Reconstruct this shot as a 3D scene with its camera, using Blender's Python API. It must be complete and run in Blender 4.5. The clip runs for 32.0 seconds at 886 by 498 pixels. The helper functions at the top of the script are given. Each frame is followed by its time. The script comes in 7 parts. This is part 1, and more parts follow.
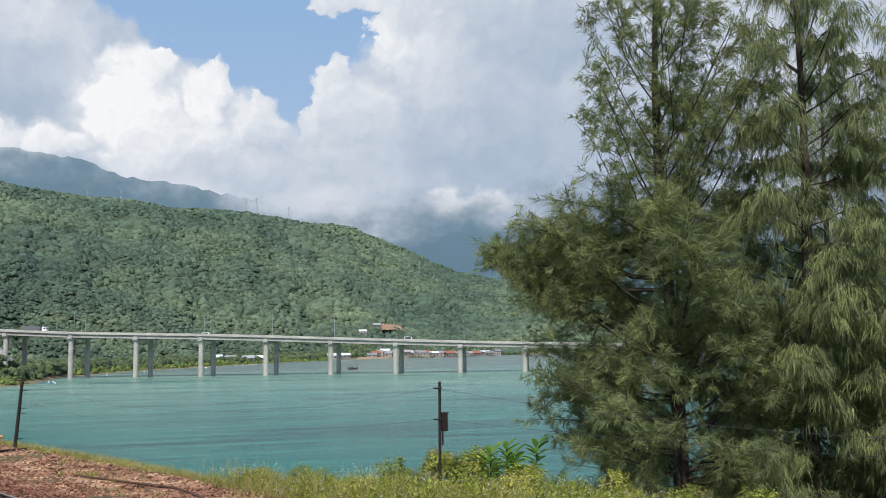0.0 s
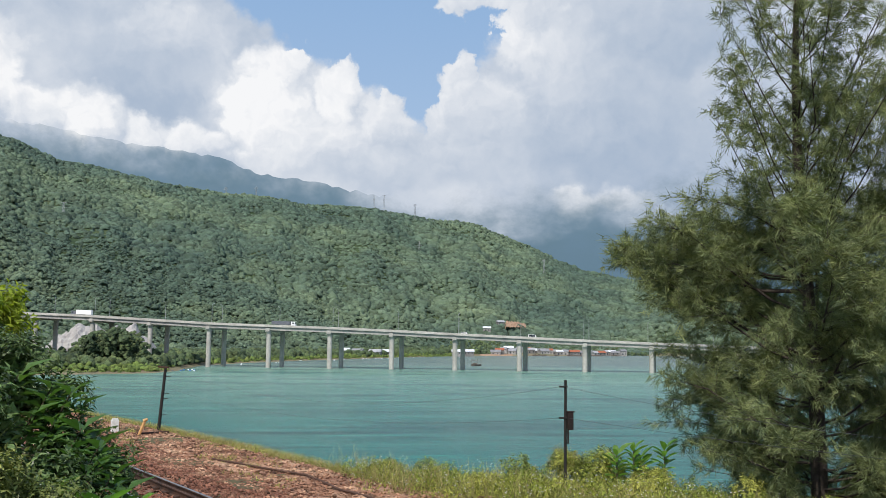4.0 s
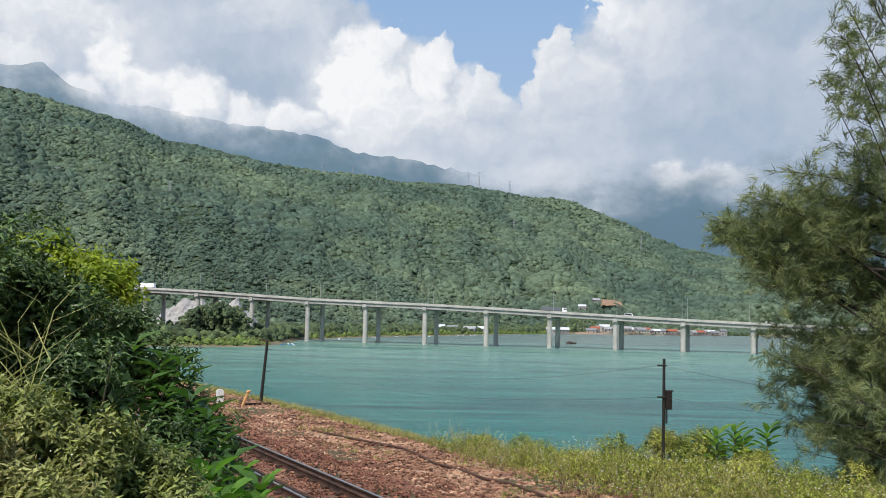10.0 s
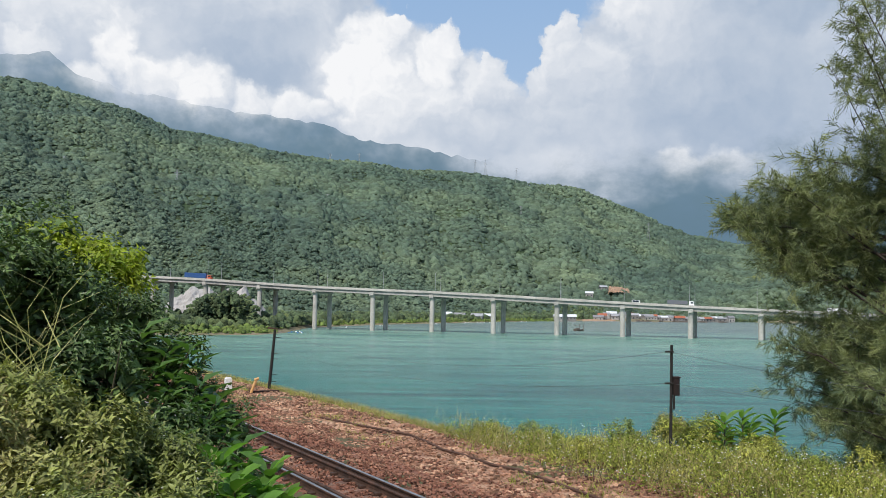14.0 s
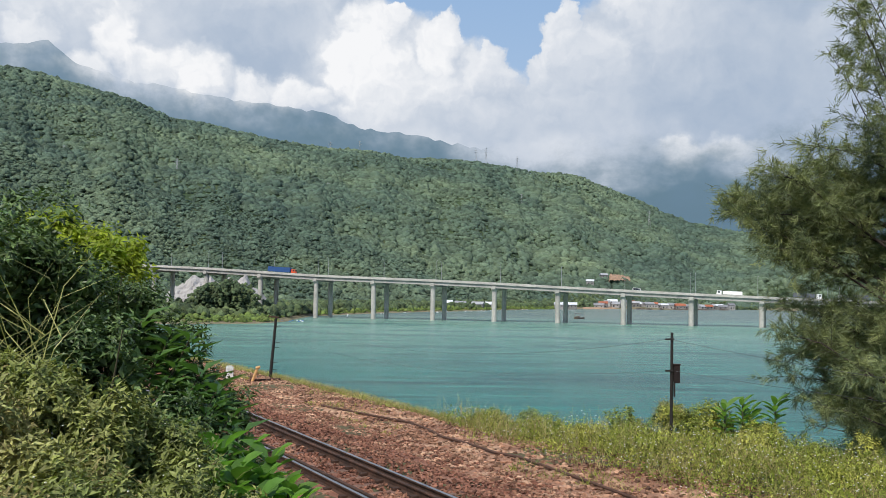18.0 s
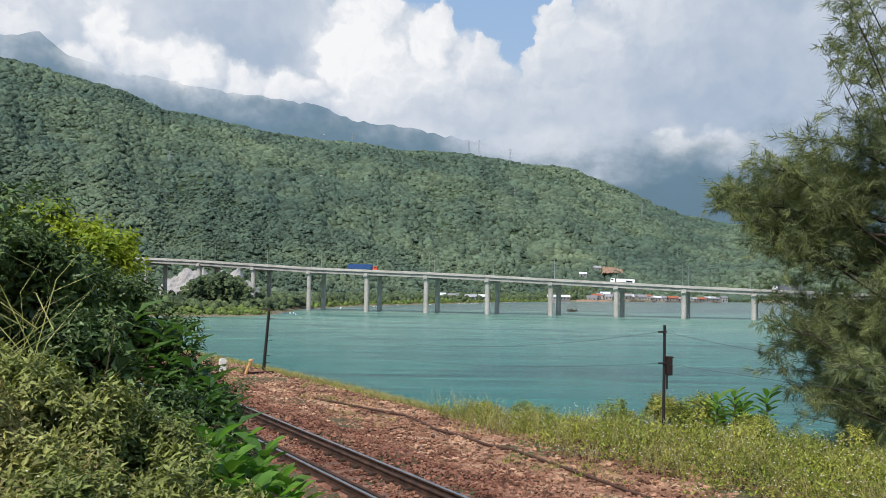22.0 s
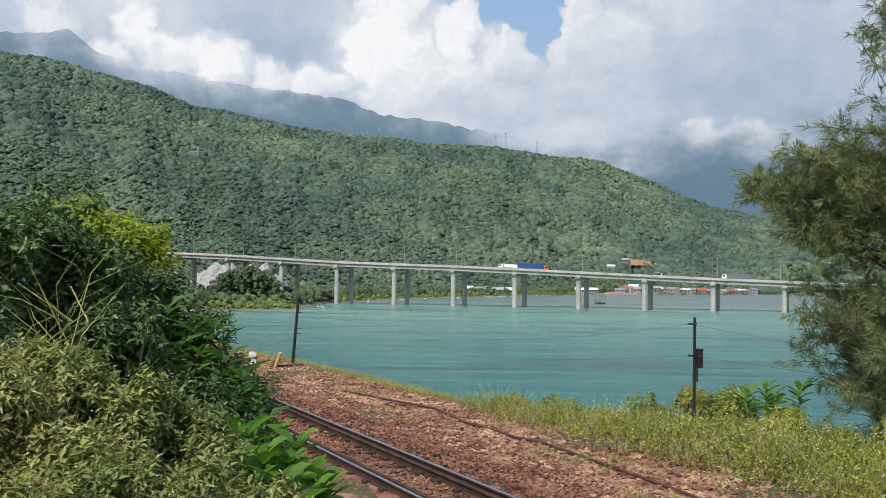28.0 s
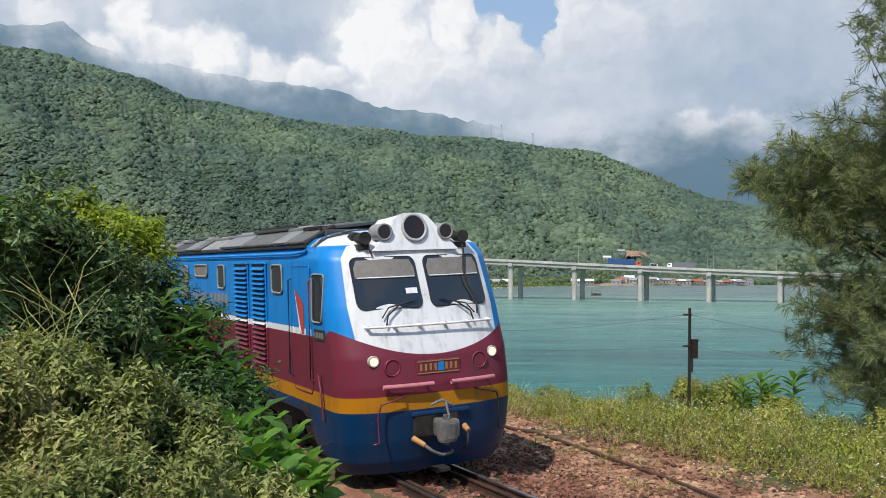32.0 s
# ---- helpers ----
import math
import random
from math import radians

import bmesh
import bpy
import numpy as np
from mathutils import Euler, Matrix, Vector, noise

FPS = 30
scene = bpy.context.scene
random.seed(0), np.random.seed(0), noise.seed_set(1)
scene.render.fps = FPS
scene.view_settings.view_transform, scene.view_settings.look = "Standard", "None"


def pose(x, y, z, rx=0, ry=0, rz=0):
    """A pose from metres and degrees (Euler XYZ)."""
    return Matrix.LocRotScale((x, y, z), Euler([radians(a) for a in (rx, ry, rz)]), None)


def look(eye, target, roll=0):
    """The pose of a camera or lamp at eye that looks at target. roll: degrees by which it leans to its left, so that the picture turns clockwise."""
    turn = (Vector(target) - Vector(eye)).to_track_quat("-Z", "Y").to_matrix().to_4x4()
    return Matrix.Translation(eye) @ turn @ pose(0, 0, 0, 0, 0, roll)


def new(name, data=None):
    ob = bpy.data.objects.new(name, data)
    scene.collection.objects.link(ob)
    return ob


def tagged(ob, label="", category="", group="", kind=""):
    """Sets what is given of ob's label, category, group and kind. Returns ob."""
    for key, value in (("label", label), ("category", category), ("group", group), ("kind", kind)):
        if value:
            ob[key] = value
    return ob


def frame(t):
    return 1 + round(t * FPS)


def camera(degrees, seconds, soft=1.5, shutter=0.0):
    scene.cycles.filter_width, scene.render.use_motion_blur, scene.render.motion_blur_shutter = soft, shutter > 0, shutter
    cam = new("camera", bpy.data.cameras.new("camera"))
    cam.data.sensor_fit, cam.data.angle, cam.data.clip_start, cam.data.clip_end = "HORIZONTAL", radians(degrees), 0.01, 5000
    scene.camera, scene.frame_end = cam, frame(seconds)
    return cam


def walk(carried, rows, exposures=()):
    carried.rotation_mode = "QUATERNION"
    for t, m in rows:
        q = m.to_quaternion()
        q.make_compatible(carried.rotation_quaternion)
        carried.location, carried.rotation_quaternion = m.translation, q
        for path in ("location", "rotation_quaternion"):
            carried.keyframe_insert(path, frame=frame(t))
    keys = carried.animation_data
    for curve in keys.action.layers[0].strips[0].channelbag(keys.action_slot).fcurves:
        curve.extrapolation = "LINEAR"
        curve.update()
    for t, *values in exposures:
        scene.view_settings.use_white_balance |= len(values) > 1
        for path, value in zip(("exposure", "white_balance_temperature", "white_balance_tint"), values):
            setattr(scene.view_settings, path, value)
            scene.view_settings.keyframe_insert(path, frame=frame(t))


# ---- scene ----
# Eye path: seconds, x, y, z, then yaw to the left, pitch up and lean, in degrees.
PATH = [
    (0, 0.072, -0.010, 14.743, -13.715, 5.985, -0.822),
    (0.5, 0.069, -0.010, 14.742, -12.781, 5.979, -0.687),
    (1, 0.064, -0.010, 14.741, -11.744, 6.012, -0.370),
    (1.5, 0.058, -0.011, 14.738, -10.735, 5.994, -0.234),
    (2, 0.050, -0.012, 14.735, -9.727, 6.002, -0.084),
    (2.5, 0.042, -0.012, 14.733, -8.825, 5.946, 0.075),
    (3, 0.036, -0.010, 14.732, -7.809, 5.948, 0.271),
    (3.5, 0.031, -0.009, 14.731, -6.804, 5.897, 0.448),
    (5.5, 0.002, 0.001, 14.721, -2.938, 5.550, 0.999),
    (6, 0.000, 0.001, 14.722, -2.248, 5.427, 1.143),
    (6.5, -0.001, 0.001, 14.723, -1.790, 5.313, 1.227),
    (7, -0.002, 0.001, 14.723, -1.279, 5.210, 1.360),
    (7.5, -0.003, 0.002, 14.722, -0.866, 5.116, 1.335),
    (8, -0.003, 0.003, 14.720, -0.583, 4.986, 1.345),
    (8.5, -0.003, 0.003, 14.717, -0.343, 4.845, 1.311),
    (9, -0.003, 0.004, 14.715, -0.132, 4.724, 1.293),
    (9.5, -0.002, 0.003, 14.713, 0.095, 4.523, 1.190),
    (10, -0.002, 0.002, 14.711, 0.204, 4.301, 1.202),
    (10.5, -0.002, 0.001, 14.710, 0.263, 4.184, 1.239),
    (11, -0.002, 0.001, 14.708, 0.374, 4.060, 1.214),
    (11.5, -0.002, 0.001, 14.706, 0.426, 3.968, 1.185),
    (12, -0.002, 0.001, 14.705, 0.473, 3.883, 1.184),
    (12.5, -0.002, 0.001, 14.705, 0.536, 3.784, 1.214),
    (13, -0.002, 0.001, 14.704, 0.600, 3.685, 1.123),
    (13.5, -0.003, 0.001, 14.703, 0.647, 3.575, 1.105),
    (14, -0.004, 0.002, 14.702, 0.627, 3.504, 1.003),
    (14.5, -0.005, 0.002, 14.701, 0.645, 3.406, 1.072),
    (16.5, -0.002, 0.004, 14.699, 0.688, 2.971, 0.913),
    (17, -0.001, 0.003, 14.699, 0.707, 2.886, 0.810),
    (17.5, 0.000, 0.003, 14.698, 0.718, 2.827, 0.772),
    (18, 0.000, 0.002, 14.698, 0.658, 2.766, 0.862),
    (18.5, 0.001, 0.002, 14.699, 0.566, 2.688, 0.964),
    (19, 0.001, 0.001, 14.700, 0.567, 2.665, 0.872),
    (19.5, 0.002, -0.001, 14.700, 0.564, 2.614, 0.868),
    (20, 0.002, -0.001, 14.700, 0.496, 2.503, 0.865),
    (20.5, 0.001, -0.001, 14.700, 0.398, 2.419, 0.967),
    (21, -0.001, -0.001, 14.701, 0.316, 2.368, 0.922),
    (21.5, -0.001, -0.001, 14.702, 0.286, 2.339, 0.895),
    (22, -0.001, -0.001, 14.703, 0.218, 2.304, 0.843),
    (22.5, 0.000, -0.001, 14.703, 0.116, 2.235, 0.835),
    (23, -0.001, -0.000, 14.701, -0.001, 2.169, 0.676),
    (23.5, -0.003, 0.001, 14.699, -0.032, 2.170, 0.694),
    (24, -0.008, 0.003, 14.697, -0.047, 2.122, 0.615),
    (24.5, -0.012, 0.005, 14.695, 0.151, 2.088, 0.510),
    (25, -0.017, 0.006, 14.694, 0.385, 2.031, 0.389),
    (25.5, -0.020, 0.006, 14.693, 0.703, 2.001, 0.438),
    (26, -0.023, 0.006, 14.692, 0.941, 1.968, 0.446),
    (26.5, -0.025, 0.006, 14.692, 1.294, 1.912, 0.478),
    (28.5, -0.021, 0.001, 14.695, 2.002, 1.825, 0.598),
    (29, -0.019, 0.002, 14.695, 2.040, 1.765, 0.563),
    (29.5, -0.016, 0.002, 14.694, 2.039, 1.691, 0.620),
    (30, -0.013, 0.002, 14.694, 1.963, 1.645, 0.600),
    (30.5, -0.010, 0.001, 14.694, 1.953, 1.618, 0.560),
    (31, -0.008, 0.001, 14.693, 1.850, 1.534, 0.600),
    (31.5, -0.006, 0.001, 14.692, 1.733, 1.492, 0.647),
    (32, -0.004, 0.001, 14.691, 1.673, 1.338, 0.393),
]
cam = camera(52.2, 32.0, 0.5)
walk(cam, [(t, pose(x, y, z, 90 + pitch, 0, yaw) @ pose(0, 0, 0, 0, 0, lean)) for t, x, y, z, yaw, pitch, lean in PATH])

# ---- light ----
SUN = Vector((-0.30, -0.56, 0.77)).normalized()
sun = new("sun", bpy.data.lights.new("sun", "SUN"))
sun.data.energy, sun.data.angle, sun.data.color = 4.1, radians(0.53), (1.0, 0.95, 0.87)
sun.matrix_world = look(SUN * 200, (0, 0, 0))
scene.view_settings.exposure = 0.0


class Nodes:
    """Short writing for node trees."""

    def __init__(self, tree):
        self.tree = tree
        self.tree.nodes.clear()

    def add(self, kind, **inputs):
        n = self.tree.nodes.new(kind)
        for key, value in inputs.items():
            self.put(n, key.replace("_", " "), value)
        return n

    def put(self, n, key, value):
        slot = n.inputs[int(key[1:])] if key[0] == "i" and key[1:].isdigit() else n.inputs[key]
        if isinstance(value, bpy.types.NodeSocket):
            self.tree.links.new(value, slot)
        else:
            slot.default_value = value

    def math(self, op, a, b=0.0, c=0.0, clamp=False):
        n = self.tree.nodes.new("ShaderNodeMath")
        n.operation, n.use_clamp = op, clamp
        for i, v in enumerate((a, b, c)):
            self.put(n, "i%d" % i, v)
        return n.outputs[0]

    def mix(self, fac, a, b, blend="MIX"):
        n = self.tree.nodes.new("ShaderNodeMix")
        n.data_type, n.blend_type = "RGBA", blend
        self.put(n, "i0", fac)
        self.put(n, "i6", a if isinstance(a, bpy.types.NodeSocket) else (*a, 1))
        self.put(n, "i7", b if isinstance(b, bpy.types.NodeSocket) else (*b, 1))
        return n.outputs[2]

    def noise(self, vector, scale, detail=4.0, rough=0.55, warp=0.0):
        n = self.add("ShaderNodeTexNoise", Vector=vector, Scale=scale, Detail=detail, Roughness=rough, Distortion=warp)
        return n.outputs[0]

    def step(self, v, lo, hi):
        n = self.tree.nodes.new("ShaderNodeMapRange")
        n.interpolation_type = "SMOOTHSTEP"
        for i, x in enumerate((v, lo, hi)):
            self.put(n, "i%d" % i, x)
        return n.outputs[0]

    def xyz(self, v):
        n = self.add("ShaderNodeSeparateXYZ", Vector=v)
        return n.outputs[0], n.outputs[1], n.outputs[2]

    def vec(self, x, y, z):
        return self.add("ShaderNodeCombineXYZ", X=x, Y=y, Z=z).outputs[0]


def build_sky():
    """A blue sky with heaped cumulus over the hills, grey in its body and white on its heads; clear and deep blue overhead."""
    world = bpy.data.worlds.new("sky")
    scene.world = world
    world.use_nodes = True
    nd = Nodes(world.node_tree)
    sky = nd.add("ShaderNodeTexSky")
    sky.sky_type, sky.sun_disc = "NISHITA", False
    sky.sun_elevation, sky.sun_rotation = math.asin(SUN.z), math.atan2(SUN.x, SUN.y)
    sky.air_density, sky.dust_density, sky.ozone_density = 1.0, 1.5, 1.0
    way = nd.add("ShaderNodeTexCoord").outputs["Generated"]
    x, y, z = nd.xyz(way)
    u = nd.math("MULTIPLY", nd.math("ARCTAN2", x, y), 57.2958)
    v = nd.math("MULTIPLY", nd.math("ARCSINE", z), 57.2958)
    flat = nd.vec(u, v, 0.0)

    def vm(op, a, b):
        n = nd.tree.nodes.new("ShaderNodeVectorMath")
        n.operation = op
        nd.put(n, "i0", a)
        nd.put(n, "i1", b)
        return n.outputs["Value"] if op in ("DOT_PRODUCT", "LENGTH") else n.outputs[0]

    def swirl(scale, amount, detail):
        n = nd.add("ShaderNodeTexNoise", Vector=flat, Scale=scale, Detail=detail, Roughness=0.55)
        return vm("MULTIPLY", vm("SUBTRACT", n.outputs[1], (0.5, 0.5, 0.5)), (amount, amount, 0.0))

    at = vm("ADD", vm("ADD", flat, swirl(0.22, 3.0, 2)), swirl(0.85, 1.9, 6))

    def heap(shift):
        cell = nd.add("ShaderNodeTexVoronoi", Vector=vm("ADD", at, shift), Scale=0.42, Detail=3.0, Roughness=0.55)
        cell.feature = "SMOOTH_F1"
        nd.put(cell, "Smoothness", 0.55)
        return cell.outputs[0]

    knob = heap((0.0, 0.0, 0.0))
    relief = nd.math("SUBTRACT", heap((-0.35, 0.5, 0.0)), knob)
    bulge = nd.math("MULTIPLY_ADD", knob, -0.40, 0.18)
    top, weight, shade = None, None, None
    for cu, cv, ru, rv, bright in HEAPS_LEFT + HEAPS_RIGHT:
        d = vm("MULTIPLY", vm("SUBTRACT", at, (cu, cv, 0.0)), (1 / ru, 1 / rv, 0.0))
        f = nd.math("ADD", nd.math("SUBTRACT", 1.0, vm("LENGTH", d, (0.0, 0.0, 0.0))), bulge)
        w = nd.math("POWER", nd.math("MAXIMUM", nd.math("ADD", f, 0.45), 0.0), 2.2)
        lit = nd.math("ADD", vm("DOT_PRODUCT", d, (-0.08, 0.20, 0.0)), bright)
        top = f if top is None else nd.math("MAXIMUM", top, f)
        shade = nd.math("MULTIPLY", w, lit) if shade is None else nd.math("MULTIPLY_ADD", w, lit, shade)
        weight = w if weight is None else nd.math("ADD", weight, w)
    shade = nd.math("DIVIDE", shade, nd.math("MAXIMUM", weight, 0.0001))
    # the opening lies above a falling line of cloud tops
    uw, vw, _ = nd.xyz(at)
    slope = nd.math("SUBTRACT", vw, nd.math("MULTIPLY_ADD", uw, -0.56, 15.9))
    gap = nd.math("MINIMUM", slope, nd.math("SUBTRACT", nd.math("MULTIPLY_ADD", vw, 0.55, -1.2), uw))
    far = nd.math("ADD", nd.math("MULTIPLY", nd.noise(way, 2.6, 6, 0.6), 9.0), -3.9)
    side = nd.math("MAXIMUM", nd.step(nd.math("ABSOLUTE", nd.math("SUBTRACT", u, 4.0)), 45.0, 70.0), nd.step(v, 25.0, 42.0))
    gap = nd.math("ADD", nd.math("MULTIPLY", gap, nd.math("SUBTRACT", 1.0, side)), nd.math("MULTIPLY", far, side))
    sheet = nd.math("SUBTRACT", 1.0, nd.step(gap, -0.5, 0.6))
    cloud = nd.math("MAXIMUM", sheet, nd.step(top, -0.02, 0.13))
    soft = nd.noise(nd.vec(u, nd.math("MULTIPLY", v, 1.5), 9.0), 0.11, 5, 0.5)
    fine = nd.noise(vm("ADD", flat, swirl(0.3, 2.0, 3)), 0.5, 6, 0.55)
    body = nd.math("ADD", nd.math("MULTIPLY_ADD", soft, 0.9, -0.14), nd.math("MULTIPLY_ADD", fine, 0.3, -0.15))
    near = nd.step(top, -0.40, 0.30)
    tone = nd.math("ADD", nd.math("MULTIPLY", body, nd.math("SUBTRACT", 1.0, near)), nd.math("MULTIPLY", shade, near))
    tone = nd.math("ADD", tone, nd.math("MULTIPLY", relief, nd.math("MULTIPLY_ADD", nd.math("MULTIPLY", near, shade), 0.42, 0.05)))
    tone = nd.math("ADD", tone, nd.math("MULTIPLY_ADD", fine, 0.24, -0.12), clamp=True)
    white = nd.mix(tone, CLOUD_GREY, CLOUD_WHITE)
    blue = nd.mix(nd.step(v, 2.0, 32.0), (0.46, 0.60, 0.80), (0.27, 0.48, 0.80))
    blue = nd.mix(nd.step(v, 30.0, 75.0), blue, (0.085, 0.20, 0.46))
    clear = nd.mix(0.25, blue, nd.mix(1.0, sky.outputs[0], (0.11, 0.11, 0.11), "MULTIPLY"))
    back = nd.mix(nd.math("MULTIPLY", cloud, 0.985), clear, white)
    back = nd.mix(nd.math("MULTIPLY_ADD", nd.step(v, 5.0, 13.0), -0.40, 0.40), back, (0.56, 0.62, 0.72))
    bg = nd.add("ShaderNodeBackground", Color=back, Strength=SKY)
    nd.add("ShaderNodeOutputWorld", Surface=bg.outputs[0])


# Heads of cloud: azimuth to the right, height and half-widths in degrees, and how white they are.
HEAPS_LEFT = [(-24.3, 17.2, 5.2, 2.1, 0.62), (-26.0, 14.7, 2.1, 1.4, 0.72), (-20.6, 15.3, 1.7, 2.2, 1.0), (-22.9, 13.0, 2.1, 1.1, 0.70), (-16.0, 13.0, 2.0, 1.7, 1.12),
              (-18.7, 13.5, 2.1, 1.4, 0.85), (-12.8, 12.3, 1.6, 0.9, 0.90), (-9.8, 12.3, 2.4, 1.0, 0.85), (-13.4, 15.9, 4.5, 3.5, 0.14), (-11.1, 17.7, 3.8, 3.5, 0.40),
              (-5.7, 14.4, 3.5, 2.9, 1.05), (-3.9, 17.6, 1.5, 1.1, 0.95), (-5.2, 17.0, 2.1, 1.7, 0.92), (-4.9, 11.2, 3.1, 1.0, 0.70), (-10.7, 12.5, 2.4, 1.0, 0.78)]
HEAPS_RIGHT = [(-1.2, 15.7, 2.6, 2.1, 0.85), (1.8, 13.9, 2.1, 1.6, 0.64), (-2.3, 12.9, 4.5, 2.4, 0.74), (7.0, 16.5, 2.3, 2.3, 0.66), (8.8, 15.0, 2.6, 2.6, 0.52), (6.8, 12.8, 3.8, 3.1, 0.40),
               (1.1, 10.9, 5.5, 1.6, 0.36), (10.4, 19.1, 1.7, 2.1, 0.80), (13.4, 17.3, 4.1, 3.8, 0.48), (12.3, 20.7, 3.1, 1.7, 0.50), (7.8, 21.4, 3.6, 1.3, 0.60), (17.3, 13.1, 6.9, 4.8, 0.12),
               (20.0, 19.2, 6.9, 4.1, 0.16), (14.3, 8.5, 2.1, 1.0, 0.72), (17.2, 8.8, 2.4, 0.9, 0.68), (26.9, 12.3, 6.9, 5.2, 0.12)]
CLOUD_GREY, CLOUD_WHITE, SKY = (0.385, 0.475, 0.61), (0.93, 0.935, 0.95), 1.0
build_sky()

# ---- materials ----


def material(name, colours, scale=3.0, rough=0.8, bump=0.3, bump_scale=None, metal=0.0, random_tint=0.0, island=False, object_tint=0.0,
             fine=None, coat=0.0, broad=0.0, leaf=0.0, specular=0.35, distance=0.02, space="Object"):
    """A mottled surface: colours mixed over two sizes of noise, with relief of the finer one."""
    m = bpy.data.materials.new(name)
    m.use_nodes = True
    nd = Nodes(m.node_tree)
    co = nd.add("ShaderNodeTexCoord").outputs[space]
    ramp = nd.add("ShaderNodeValToRGB", Fac=nd.noise(co, scale, 5, 0.6, 0.3))
    e = ramp.color_ramp.elements
    while len(e) < len(colours):
        e.new(0.5)
    for i, c in enumerate(colours):
        e[i].position = 0.3 + 0.4 * i / max(1, len(colours) - 1)
        e[i].color = (*c, 1)
    col = ramp.outputs[0]
    small = nd.noise(co, fine or scale * 9, 4, 0.65)
    col = nd.mix(0.55, col, nd.mix(1.0, col, nd.mix(small, (0.35, 0.35, 0.35), (1.6, 1.6, 1.6)), "MULTIPLY"))
    if broad:
        b = nd.step(nd.noise(co, broad, 3, 0.5, 0.4), 0.36, 0.64)
        col = nd.mix(1.0, col, nd.mix(b, (0.80, 0.85, 0.90), (1.18, 1.14, 1.06)), "MULTIPLY")
    if island:
        r = nd.add("ShaderNodeNewGeometry").outputs["Random Per Island"]
        lo, hi = 1 - random_tint, 1 + random_tint
        col = nd.mix(1.0, col, nd.mix(r, (lo, lo, lo * 0.9), (hi, hi, hi * 0.95)), "MULTIPLY")
    if object_tint:
        r = nd.add("ShaderNodeObjectInfo").outputs["Random"]
        lo, hi = 1 - object_tint, 1 + object_tint
        col = nd.mix(1.0, col, nd.mix(r, (lo, lo, lo), (hi, hi, hi)), "MULTIPLY")
    bsdf = nd.add("ShaderNodeBsdfPrincipled", Base_Color=col, Roughness=rough, Metallic=metal)
    nd.put(bsdf, "Specular IOR Level", specular)
    if coat:
        nd.put(bsdf, "Coat Weight", coat)
    if bump:
        b = nd.add("ShaderNodeBump", Strength=bump, Distance=distance, Height=nd.noise(co, bump_scale or scale * 6, 4, 0.6))
        nd.put(bsdf, "Normal", b.outputs[0])
    out = bsdf.outputs[0]
    if leaf:
        tr = nd.add("ShaderNodeBsdfTranslucent", Color=nd.mix(1.0, col, (1.5, 1.7, 0.7), "MULTIPLY"))
        mixer = nd.add("ShaderNodeMixShader", i0=leaf, i1=out, i2=tr.outputs[0])
        out = mixer.outputs[0]
    nd.add("ShaderNodeOutputMaterial", Surface=out)
    return m


